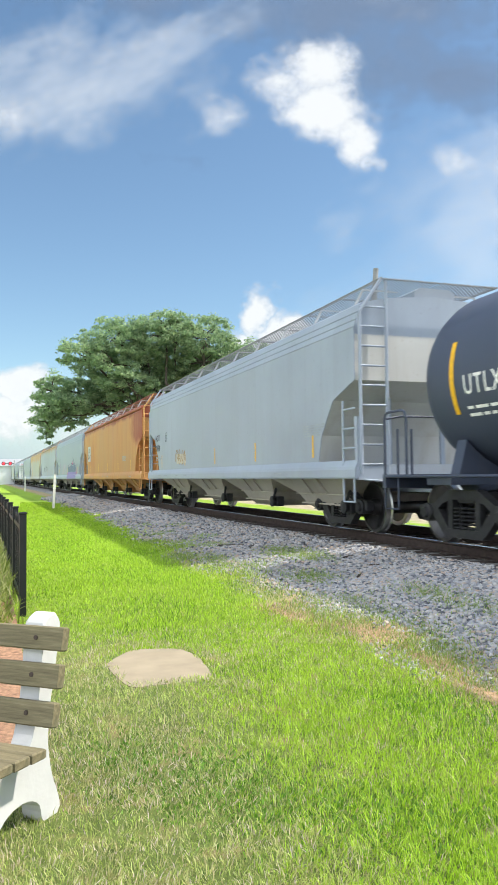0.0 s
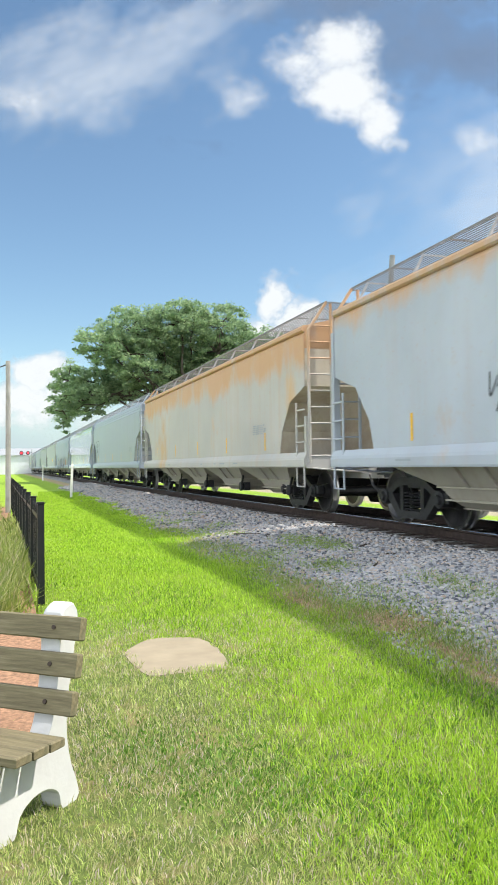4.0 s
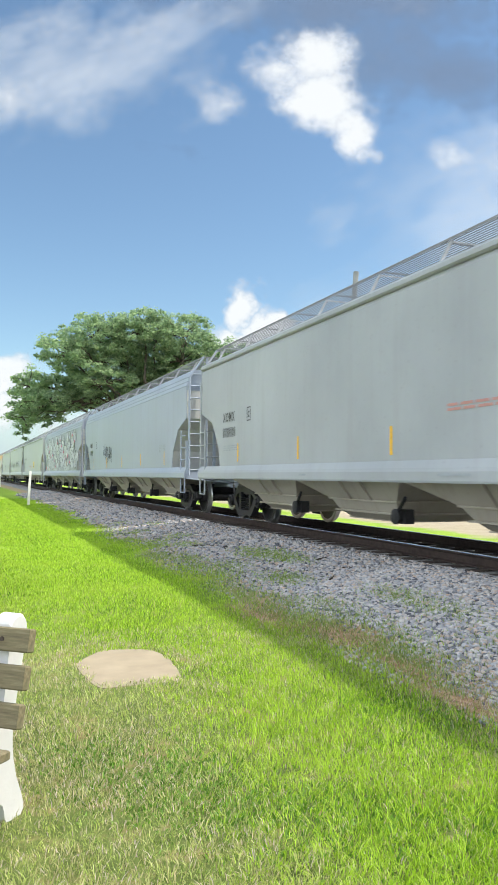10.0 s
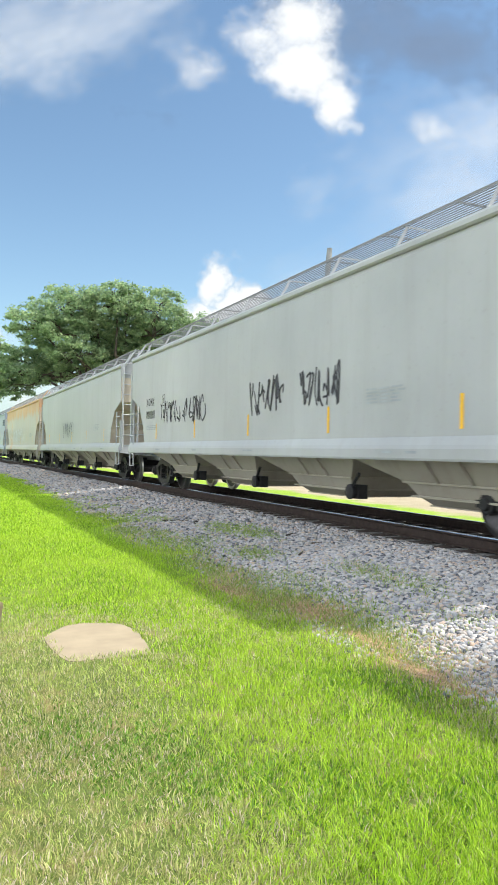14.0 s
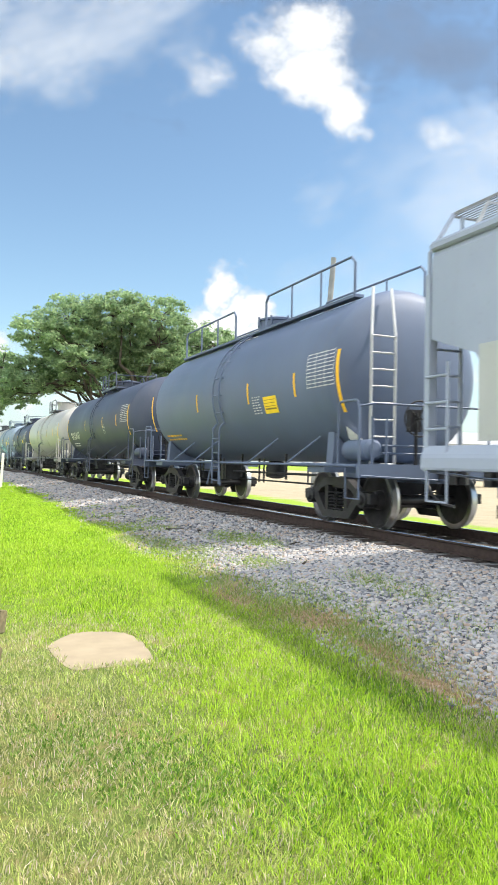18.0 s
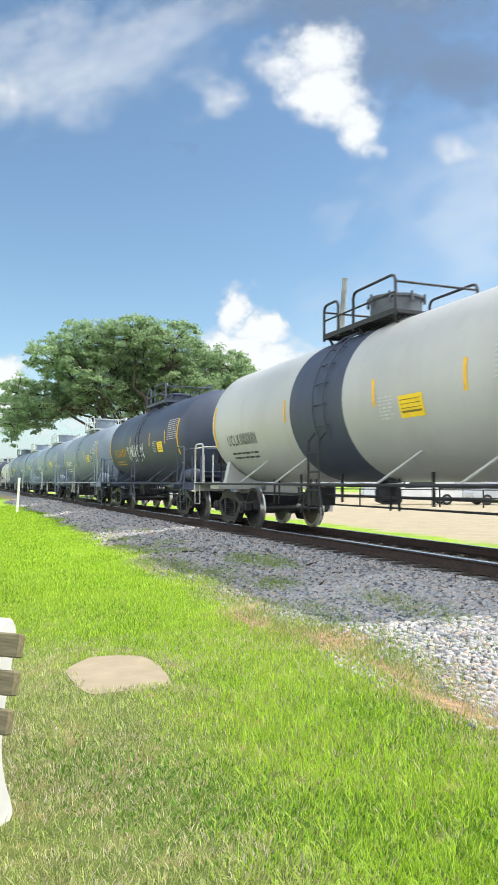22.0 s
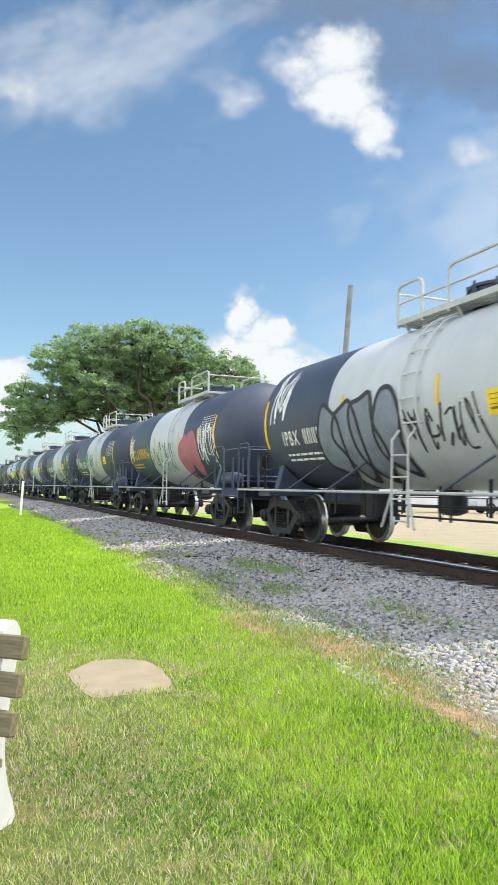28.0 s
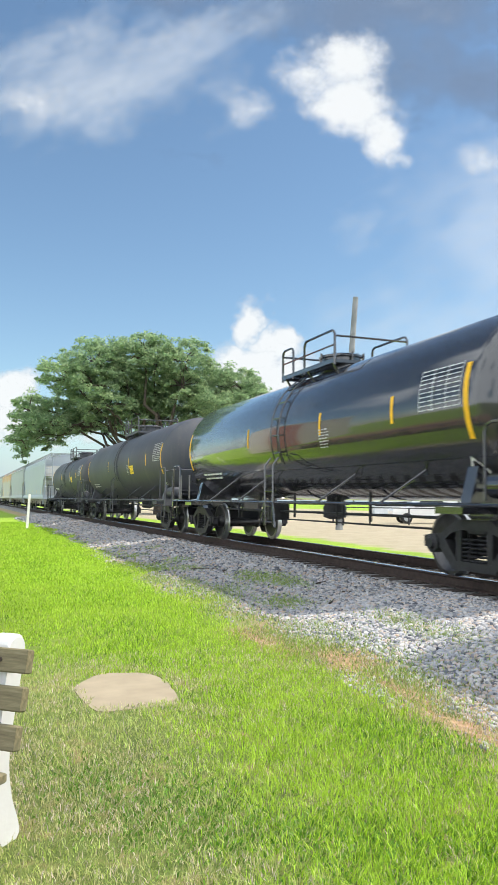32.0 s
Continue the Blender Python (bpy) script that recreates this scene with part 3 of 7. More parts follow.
TWIG = plain("dead_twig_bark", (0.045, 0.035, 0.028), 0.9, 0, 0.4, 30, 0.6)
for seed, (x, y, length, turn) in enumerate(((5.3, 10.58, 0.42, 35), (4.63, 8.98, 0.26, 50), (4.73, 13.39, 0.8, 62), (4.44, 13.9, 0.5, -30), (5.2, 9.6, 0.2, 10))):
    solid("stick", stick_geo(length, seed).mesh("stick"), TWIG, "dark dead stick lying on grey ballast stones", "stick", "", pose(x, y, height(x, y) + 0.012, 0, 0, turn), "sticks on the ballast")

# ---- track ----
rust = plain("rail_rust", (0.045, 0.032, 0.028), 0.8, 0.2, 0.3, 9)
shine = plain("rail_head_steel", (0.6, 0.6, 0.62), 0.22, 1.0, 0.08, 5, 0.05)
tie_mat = plain("creosote_tie", (0.055, 0.045, 0.04), 0.9, 0, 0.4, 12, 0.6)
track = thing("railway_track", "rusty steel rails on dark creosoted wooden ties", "track", kind="structure")


for off in (-0.7525, 0.7525):
    rail = part("rail", kept("rail", lambda: Geo().prism([(-0.07, 0), (0.07, 0), (0.07, 0.012), (0.012, 0.03), (0.012, 0.125), (0.037, 0.14), (0.037, 0.163), (-0.037, 0.163), (-0.037, 0.14), (-0.012, 0.125), (-0.012, 0.03), (-0.07, 0.012)], "y", -60, 900)), rust, track, at=pose(TRACK_X + off, 0, RAIL_TOP - 0.171))
    part("running_surface", kept("running_surface", lambda: Geo().prism([(-0.034, 0.163), (0.034, 0.163), (0.03, 0.171), (-0.03, 0.171)], "y", -60, 900)), shine, rail, "polished steel running surface")


def tie_geo():
    return Geo().slab(-1.3, 1.3, -0.115, 0.115, -0.17, 0, 0.012).box(-0.87, -0.64, -0.09, 0.09, 0, 0.012).box(0.64, 0.87, -0.09, 0.09, 0, 0.012)


for i in range(160):
    r = random.Random(i)
    part("tie", kept("tie", tie_geo), tie_mat, track, at=pose(TRACK_X + r.uniform(-0.04, 0.04), -3 + i * 0.52, RAIL_TOP - 0.178 + r.uniform(-0.004, 0.0), 0, 0, r.uniform(-1, 1)))

# ---- rolling stock ----
SPEED = 18.6
dark = plain("truck_iron", (0.026, 0.026, 0.029), 0.55, 0.2, 0.35, 8, 0.4)
wheel_mat = plain("wheel_steel", (0.07, 0.068, 0.07), 0.34, 0.7, 0.3, 6)
tread = plain("bright_tread", (0.5, 0.5, 0.5), 0.3, 1.0, 0.1, 6)
black_iron = plain("black_iron", (0.03, 0.03, 0.033), 0.55, 0.1, 0.3, 10)
yellow = plain("yellow_reflective_tape", (0.75, 0.42, 0.02), 0.5, 0, 0.15, 20)
white_ink = plain("white_lettering", (0.75, 0.75, 0.73), 0.6, 0, 0.12, 20)
black_ink = plain("black_lettering", (0.05, 0.05, 0.055), 0.6, 0, 0.2, 20)
OLIVE_INK = plain("dull_olive_lettering", (0.2, 0.15, 0.03), 0.6, 0, 0.2, 20)
placard = plain("yellow_placard", (0.8, 0.55, 0.03), 0.5, 0, 0.1, 8)
R_WHEEL = 0.457


def wheelset_geo():
    g = Geo().lathe([(-1.05, 0.07), (-0.98, 0.085), (1.05, 0.085), (1.05, 0.07)], "x", 12)
    for s in (-1, 1):
        prof = [(0.66, 0.10), (0.69, 0.36), (0.676, 0.40), (0.683, 0.485), (0.70, 0.485), (0.715, 0.462), (0.81, 0.457), (0.815, 0.41), (0.78, 0.37), (0.74, 0.16), (0.86, 0.14), (0.88, 0.09)]
        g.lathe([(s * d, r) for d, r in prof], "x", 32)
        for k in range(3):
            a = k * 2.094
            g.lathe([(s * 1.05, 0.022), (s * 1.075, 0.02)], "x", 6, (0, 0.055 * math.cos(a), 0.055 * math.sin(a)))
    return g


def sideframe_geo():
    """Cast three-piece side frame with its window openings, on its own plane; bearing housings at the ends."""
    g = Geo()
    top = [(-1.12, 0.40), (-1.12, 0.56), (-0.72, 0.60), (-0.35, 0.80), (0.35, 0.80), (0.72, 0.60), (1.12, 0.56), (1.12, 0.40), (0.78, 0.42), (0.50, 0.60), (0.30, 0.66), (-0.30, 0.66), (-0.50, 0.60), (-0.78, 0.42)]
    low = [(-0.80, 0.45), (-0.62, 0.52), (-0.36, 0.24), (0.36, 0.24), (0.62, 0.52), (0.80, 0.45), (0.44, 0.12), (-0.44, 0.12)]
    g.prism(top, "x", -0.07, 0.07).prism(low, "x", -0.07, 0.07)
    for s in (-1, 1):
        g.prism([(s * 0.27, 0.22), (s * 0.38, 0.22), (s * 0.38, 0.7), (s * 0.27, 0.7)], "x", -0.06, 0.06)
        g.lathe([(-0.11, 0.10), (-0.10, 0.135), (0.09, 0.135), (0.10, 0.10)], "x", 14, (0, s * 0.89, R_WHEEL))
        g.lathe([(-0.15, 0.07), (-0.11, 0.09)], "x", 12, (0, s * 0.89, R_WHEEL))
    return g


def springs_geo():
    g = Geo()
    for a in (-0.17, 0.0, 0.17):
        for k in range(6):
            g.lathe([(0.25 + k * 0.055, 0.075), (0.262 + k * 0.055, 0.088), (0.275 + k * 0.055, 0.075)], "z", 10, (0, a, 0))
    return g


def bolster_geo():
    return Geo().prism([(-1.02, 0.62), (-0.4, 0.5), (0.4, 0.5), (1.02, 0.62), (1.02, 0.74), (0.3, 0.8), (-0.3, 0.8), (-1.02, 0.74)], "y", -0.19, 0.19).lathe([(0.8, 0.2), (0.92, 0.2)], "z", 16)


def brake_geo():
    g = Geo()
    for s in (-1, 1):
        g.box(-0.75, 0.75, s * 0.38 - 0.03, s * 0.38 + 0.03, 0.3, 0.4)
        for k in (-1, 1):
            g.box(k * 0.76 - 0.05, k * 0.76 + 0.05, s * 0.40 - 0.03, s * 0.40 + 0.03, 0.25, 0.62)
    return g


SPINNING = []


def polish(me):
    """Bright worn treads on the shared wheelset mesh."""
    if len(me.materials) < 2:
        me.materials.append(tread)
        for f in me.polygons:
            if math.hypot(f.center.y, f.center.z) > 0.44:
                f.material_index = 1


def add_trucks(car, reach):
    """Two trucks under a car, each with frames, bolster, springs and wheelsets that turn."""
    for s in (-1, 1):
        truck = part("truck", kept("bolster", bolster_geo), dark, car, "black three-piece freight truck", pose(0, s * reach, 0))
        for k in (-1, 1):
            part("side_frame", kept("side_frame", sideframe_geo), dark, truck, at=pose(k * 1.0, 0, 0))
            part("spring_nest", kept("springs", springs_geo), dark, truck, at=pose(k * 1.0, 0, 0))
        part("brake_beam", kept("brake_beam", brake_geo), dark, truck)
        for k in (-1, 1):
            ws = part("wheelset", kept("wheelset", wheelset_geo, True), wheel_mat, truck, at=pose(0, k * 0.89, R_WHEEL))
            polish(ws.data)
            SPINNING.append((ws, k * 0.89, car))


def coupler_geo():
    g = Geo().box(-0.08, 0.08, -0.62, 0.0, 0.80, 0.95)
    g.prism([(-0.15, 0), (-0.17, 0.14), (-0.05, 0.22), (0.02, 0.12), (0.13, 0.2), (0.17, 0.05), (0.12, -0.04)], "z", 0.74, 1.0)
    return g.path([(0.3, -0.3, 0.8), (0.34, -0.1, 0.6), (0.3, 0.12, 0.45), (0.22, 0.3, 0.42)], 0.025)


def add_couplers(car, half):
    for s in (-1, 1):
        part("coupler", kept("coupler", coupler_geo, True), dark, car, "dark steel coupler with air hose", pose(0, s * (half - 0.16), 0, 0, 0, 0 if s > 0 else 180))


# -- lettering and tags on a car's side --
def side_map(car_kind, radius=1.34, centre=2.39):
    """From (distance towards the rear, level) on the lawn side of a car to a point just off its skin."""
    def flat(u, z, off):
        return (-1.6 - off, u, z)

    def round_(u, z, off):
        d = max(-0.98, min(0.98, (z - centre) / radius))
        a = math.asin(d)
        return (-(radius + off) * math.cos(a), u, centre + (radius + off) * math.sin(a))
    return flat if car_kind == "hopper" else round_


def text_geo(words, size, at, mapping, off=0.006, slant=0.0):
    """Words in the built-in font; at: (u of the left end, level of the base line). They run towards the car's front."""
    curve = bpy.data.curves.new("letters", "FONT")
    curve.body, curve.size, curve.resolution_u = words, size * 1.38, 2
    curve.offset, curve.space_character = size * 0.016, 1.22
    ob = bpy.data.objects.new("letters", curve)
    scene.collection.objects.link(ob)
    me = bpy.data.meshes.new_from_object(ob.evaluated_get(bpy.context.evaluated_depsgraph_get()))
    bpy.data.objects.remove(ob)
    bm = bmesh.new()
    bm.from_mesh(me)
    for k in range(int(size / 0.05) + 1):      # level cuts, so that letters follow a round shell
        bmesh.ops.bisect_plane(bm, geom=bm.verts[:] + bm.edges[:] + bm.faces[:], plane_co=(0, 0.05 * k + 0.01, 0), plane_no=(0, 1, 0))
    bm.verts.index_update()
    g = Geo().add([mapping(at[0] - v.co.x * 0.78, at[1] + v.co.y, off) for v in bm.verts], [tuple(v.index for v in f.verts) for f in bm.faces])
    bm.free()
    bpy.data.meshes.remove(me)
    bpy.data.curves.remove(curve)
    return g


def bars_geo(bars, mapping, off=0.006):
    """Plain bars: (u, level, width, height)."""
    g = Geo()
    for u, z, w, h in bars:
        n = max(1, int(h / 0.07))
        for i in range(n):
            a, b = z + h * i / n, z + h * (i + 1) / n
            g.add([mapping(u, a, off), mapping(u - w, a, off), mapping(u - w, b, off), mapping(u, b, off)], [(0, 1, 2, 3)])
    return g


def digits(count, u, z, h):
    """Pairs of thin upright bars in place of a number."""
    return [(u - i * h * 0.68 - k * h * 0.3, z, h * 0.13, h) for i in range(count) for k in (0, 1)]


def lines(rows, u, z, w, h, rng, gap=1.7):
    """Rows of small unreadable stencilling as short bars."""
    out = []
    for r in range(rows):
        x = 0.0
        while x < w:
            k = rng.uniform(0.1, 0.3) * min(1, w)
            if x + k > w:
                break
            out.append((u - x, z - r * h * gap, k, h))
            x += k + 0.05
    return out


def ribbon(points, width, mapping, off):
    g = Geo()
    n = len(points)
    pts = []
    for i, (u, z) in enumerate(points):
        a, b = points[max(0, i - 1)], points[min(n - 1, i + 1)]
        d = math.hypot(b[0] - a[0], b[1] - a[1]) or 1
        nx, nz = -(b[1] - a[1]) / d * width / 2, (b[0] - a[0]) / d * width / 2
        pts += [mapping(u + nx, z + nz, off), mapping(u - nx, z - nz, off)]
    return g.add(pts, [(2 * i, 2 * i + 1, 2 * i + 3, 2 * i + 2) for i in range(n - 1)])


def smooth_line(pts, steps=6, closed=False):
    out, n = [], len(pts)
    for i in range(n if closed else n - 1):
        p = [pts[(i + k) % n] if closed else pts[max(0, min(n - 1, i + k))] for k in (-1, 0, 1, 2)]
        for s in range(steps):
            t = s / steps
            out.append(tuple(0.5 * (2 * p[1][a] + (p[2][a] - p[0][a]) * t + (2 * p[0][a] - 5 * p[1][a] + 4 * p[2][a] - p[3][a]) * t * t + (3 * p[1][a] - p[0][a] - 3 * p[2][a] + p[3][a]) * t ** 3) for a in (0, 1)))
    return out if closed else out + [pts[-1]]


def merge(geos):
    g = Geo()
    for k in geos:
        g.add(k.v, k.f)
    return g


def scrawl(rect, count, width, mapping, seed, off=0.008):
    """Sprayed tag: zigzag strokes side by side within (u, level, width, height)."""
    rng = random.Random(seed)
    u, z, w, h = rect
    out = []
    count, width = int(count * 1.5), width * 0.72
    for i in range(count):
        c = u - w * (i + 0.5) / count
        k = w / count * 0.85
        pts = [(c + rng.uniform(-k, k), z + h * rng.choice((0.0, 0.25, 0.5, 0.8, 1.0)) + rng.uniform(-0.1, 0.1) * h) for _ in range(rng.randint(3, 5))]
        out.append(ribbon(smooth_line(pts), width * rng.uniform(0.8, 1.3), mapping, off))
    return merge(out)


def blobs(rect, count, seed, wob=0.28):
    """Outlines of fat sprayed letters within a rectangle."""
    rng = random.Random(seed)
    u, z, w, h = rect
    out = []
    for i in range(count):
        c, r = u - w * (i + 0.5) / count, w / count * 0.62
        pts = []
        for k in range(9):
            a = 2 * math.pi * k / 9
            q = 1 + rng.uniform(-wob, wob)
            pts.append((c + math.cos(a) * r * q, z + h / 2 + math.sin(a) * h / 2 * q))
        out.append(smooth_line(pts, 5, True))
    return out


def fill(outlines, mapping, off):
    """Filled letters, cut in level strips so that they follow a round shell."""
    g = Geo()
    for k, o in enumerate(outlines):
        c = (sum(p[0] for p in o) / len(o), sum(p[1] for p in o) / len(o))
        rings = [[(c[0] + (p[0] - c[0]) * s, c[1] + (p[1] - c[1]) * s) for p in o] for s in (0.02, 0.2, 0.4, 0.6, 0.8, 1.0)]
        n = len(o)
        g.add([mapping(p[0], p[1], off + 0.004 + 0.0008 * k) for r in rings for p in r],
              [(j * n + i, j * n + (i + 1) % n, (j + 1) * n + (i + 1) % n, (j + 1) * n + i) for j in range(5) for i in range(n)])
    return g


def outline(outlines, width, mapping, off):
    return merge([ribbon(o + [o[0], o[1]], width, mapping, off + 0.0008 * k) for k, o in enumerate(outlines)])


def ink(name, colour):
    return plain(name, colour, 0.6, 0, 0.15, 3)


# -- covered hopper --
def hopper_body(style):
    """Side sheets with cut lower corners, sloped end sheets, roof."""
    g = Geo()
    e = HL
    side = [(-e, 3.40), (-e, 2.62), (-e + 0.85, 2.35), (-e + 1.35, 1.75), (-e + 1.5, 1.27), (e - 1.5, 1.27), (e - 1.35, 1.75), (e - 0.85, 2.35), (e, 2.62), (e, 3.40)]
    for s in (-1, 1):
        g.prism(side, "x", s * 1.585, s * 1.6)
    if style == "ribbed":
        upper = [(1.6, 3.40), (1.6, 3.50), (1.58, 3.505), (1.59, 3.53), (1.56, 3.63), (1.54, 3.635), (1.55, 3.66), (1.52, 3.76), (1.50, 3.765), (1.51, 3.79), (1.46, 3.92), (1.43, 3.95), (1.36, 3.955), (0.9, 4.05), (0, 4.12)]
    else:
        upper = [(1.6, 3.40), (1.598, 3.66), (1.575, 3.72), (1.575, 3.73), (1.61, 3.735), (1.635, 3.76), (1.635, 3.82), (1.605, 3.86), (1.55, 3.865), (1.40, 3.9), (0.8, 4.04), (0, 4.12)]
    ring = upper + [(-x, z) for x, z in reversed(upper[:-1])] + [(-1.5, 3.38), (1.5, 3.38)]
    g.prism(ring, "y", -e, e)
    return g


def end_sheet_geo(s):
    """Upright end sheet and the slope sheet that runs down under the body."""
    e = HL
    return Geo().prism([(s * e, 3.4), (s * e, 2.62), (s * (e - 0.85), 2.35), (s * (e - 1.35), 1.75), (s * (e - 1.5), 1.2), (s * (e - 1.54), 1.2), (s * (e - 1.4), 1.78), (s * (e - 0.88), 2.39), (s * (e - 0.04), 2.66), (s * (e - 0.04), 3.4)], "x", -1.583, 1.583)


def hopper_bolster_plate(s):
    g = Geo()
    e = s * (HL - 0.2)
    g.box(-1.55, 1.55, min(e, e - s * 2.2), max(e, e - s * 2.2), 1.0, 1.06)
    g.box(-0.25, 0.25, min(e + s * 0.35, e - s * 2.6), max(e + s * 0.35, e - s * 2.6), 0.72, 1.0)
    for x in (-0.55, 0.55):
        g.prism([(e - s * 0.5, 1.06), (e - s * 0.56, 1.06), (e - s * 0.56, 2.45), (e - s * 0.5, 2.5)], "x", x - 0.04, x + 0.04)
    return g


def sill_geo():
    return Geo().prism([(-1.5, 0.97), (-1.66, 0.97), (-1.67, 1.0), (-1.668, 1.12), (-1.655, 1.17), (-1.61, 1.275), (-1.5, 1.275)], "y", -HL - 0.1, HL + 0.1)


def pocket_geo():
    """One discharge pocket: steep sheets down to a gate with tube outlets."""
    g = Geo()
    rings = [[(-1.42, -1.95, 1.02), (1.42, -1.95, 1.02), (1.42, 1.95, 1.02), (-1.42, 1.95, 1.02)],
             [(-1.15, -1.45, 0.66), (1.15, -1.45, 0.66), (1.15, 0.75, 0.66), (-1.15, 0.75, 0.66)],
             [(-1.05, -1.35, 0.46), (1.05, -1.35, 0.46), (1.05, 0.55, 0.46), (-1.05, 0.55, 0.46)],
             [(-0.9, -1.2, 0.34), (0.9, -1.2, 0.34), (0.9, 0.4, 0.34), (-0.9, 0.4, 0.34)]]
    f = []
    for r in range(3):
        for i in range(4):
            f.append((4 * r + i, 4 * r + (i + 1) % 4, 4 * r + 4 + (i + 1) % 4, 4 * r + 4 + i))
    g.add([p for r in rings for p in r], f + [(3, 2, 1, 0), (12, 13, 14, 15)])
    return g


POCKET_FLANGES = ((-1.12, 1.12, -1.44, 0.66, 0.455, 0.48), (-1.19, 1.19, -1.5, 0.79, 0.65, 0.672), (-0.95, 0.95, -1.24, 0.44, 0.335, 0.35))


def outlet_geo():
    g = Geo().lathe([(-1.0, 0.09), (-1.2, 0.09), (-1.21, 0.12), (-1.25, 0.12), (-1.27, 0.07)], "x", 14, (0, 0, 0.45))
    return g.tube((-1.2, 0, 0.5), (-1.25, -0.3, 0.74), 0.03).box(-1.16, -1.0, -0.15, 0.15, 0.34, 0.56)


def roof_walkway(car, steel):
    """Open grating across the roof: long slats on cross bars, with an edge bar at each side."""
    long = HL + 0.2
    g = Geo()
    for s in (-1, 1):
        for k in range(12):
            y = -long + k * 2 * long / 11
            g.box(min(s * 0.02, s * 1.15), max(s * 0.02, s * 1.15), y - 0.02, y + 0.02, 4.30, 4.317)
        g.box(s * 1.16 - 0.008, s * 1.16 + 0.008, -long, long, 4.31, 4.345)
    frame = part("roof_walkway", kept("walkway_frame", lambda: g), steel, car, "grey open steel grating")
    for i in range(19):
        for s in (-1, 1):
            part("slat", kept("walkway_slat", lambda: Geo().box(-0.005, 0.005, -long, long, 4.318, 4.332)), steel, frame, at=pose(s * (0.045 + i * 0.062), 0, 0))


def walk_bracket():
    return Geo().prism([(-1.16, 4.30), (-1.12, 4.30), (-1.30, 3.96), (-1.36, 3.95)], "y", -0.012, 0.012).box(-1.15, -0.45, -0.012, 0.012, 4.275, 4.296)


def hatch_geo():
    return Geo().prism([(-0.4, 4.06), (0.4, 4.06), (0.4, 4.2), (0.3, 4.27), (-0.3, 4.27), (-0.4, 4.2)], "y", -1.65, 1.65).box(-0.42, 0.42, -0.04, 0.04, 4.1, 4.285)


def end_frame_geo(s):
    """Corner posts, tall end ladder and side ladder of one end, with steps below the sill."""
    e = s * (HL + 0.06)
    g = Geo()
    for x in (-1, 1):
        g.box(min(x * 1.5, x * 1.62), max(x * 1.5, x * 1.62), e - 0.05, e + 0.05, 1.0, 3.45 if s * x < 0 else 2.0)
    x = -1.0
    g.path([(-1.55, e + s * 0.06, 1.05), (-1.55, e + s * 0.06, 3.75), (-1.15, e + s * 0.1, 4.33)], 0.03)
    g.path([(-1.05, e + s * 0.06, 1.05), (-1.05, e + s * 0.06, 4.3)], 0.03)
    for i in range(9):
        g.tube((-1.55, e + s * 0.06, 1.2 + i * 0.33), (-1.05, e + s * 0.06, 1.2 + i * 0.33), 0.017)
    g.path([(-1.63, e - s * 0.45, 1.0), (-1.63, e - s * 0.45, 2.3)], 0.022)
    for i in range(4):
        g.tube((-1.63, e - s * 0.45, 1.15 + i * 0.33), (-1.63, e, 1.15 + i * 0.33), 0.017)
    g.path([(-1.63, e - s * 0.05, 1.0), (-1.63, e - s * 0.05, 0.58), (-1.63, e - s * 0.45, 0.58), (-1.63, e - s * 0.45, 1.0)], 0.02)
    g.path([(1.63, e - s * 0.05, 1.0), (1.63, e - s * 0.05, 0.58), (1.63, e - s * 0.45, 0.58), (1.63, e - s * 0.45, 1.0)], 0.02)
    g.path([(-1.5, e + s * 0.08, 0.95), (-0.3, e + s * 0.35, 0.85), (0.3, e + s * 0.35, 0.85)], 0.018)
    g.box(-1.62, 1.62, e - 0.06, e + 0.06, 0.95, 1.2)
    return g


def brake_gear_geo():
    g = Geo().lathe([(-0.35, 0.05), (-0.33, 0.19), (0.33, 0.19), (0.35, 0.05)], "x", 14, (-0.5, HL - 0.75, 1.3))
    return g.box(-0.9, -0.6, HL - 1.2, HL - 0.95, 1.06, 1.5).path([(-0.6, HL - 0.2, 1.06), (-0.6, HL - 0.2, 1.8), (-0.3, HL - 0.5, 1.9), (-0.3, HL - 0.75, 1.45)], 0.03)


def brake_wheel_geo():
    g = Geo().lathe([(0, 0.24), (0.03, 0.28), (0.05, 0.24)], "y", 20, (0.75, HL + 0.1, 2.3))
    return g.tube((0.75, HL + 0.08, 2.3), (0.75, HL + 0.08, 1.1), 0.02)


POCKET = paint("dusty_pocket_steel", (0.37, 0.34, 0.295), 0.42, (0.2, 0.15, 0.1), 0.3, 0.5)
TAN_END = paint("tan_dusted_end_paint", (0.46, 0.41, 0.34), 0.6, (0.27, 0.2, 0.13), 0.4, 0.6, (0.36, 0.3, 0.23), 0.55)
PALE_END = paint("pale_dusted_end_paint", (0.44, 0.44, 0.43), 0.55, (0.3, 0.25, 0.2), 0.4, 0.5)


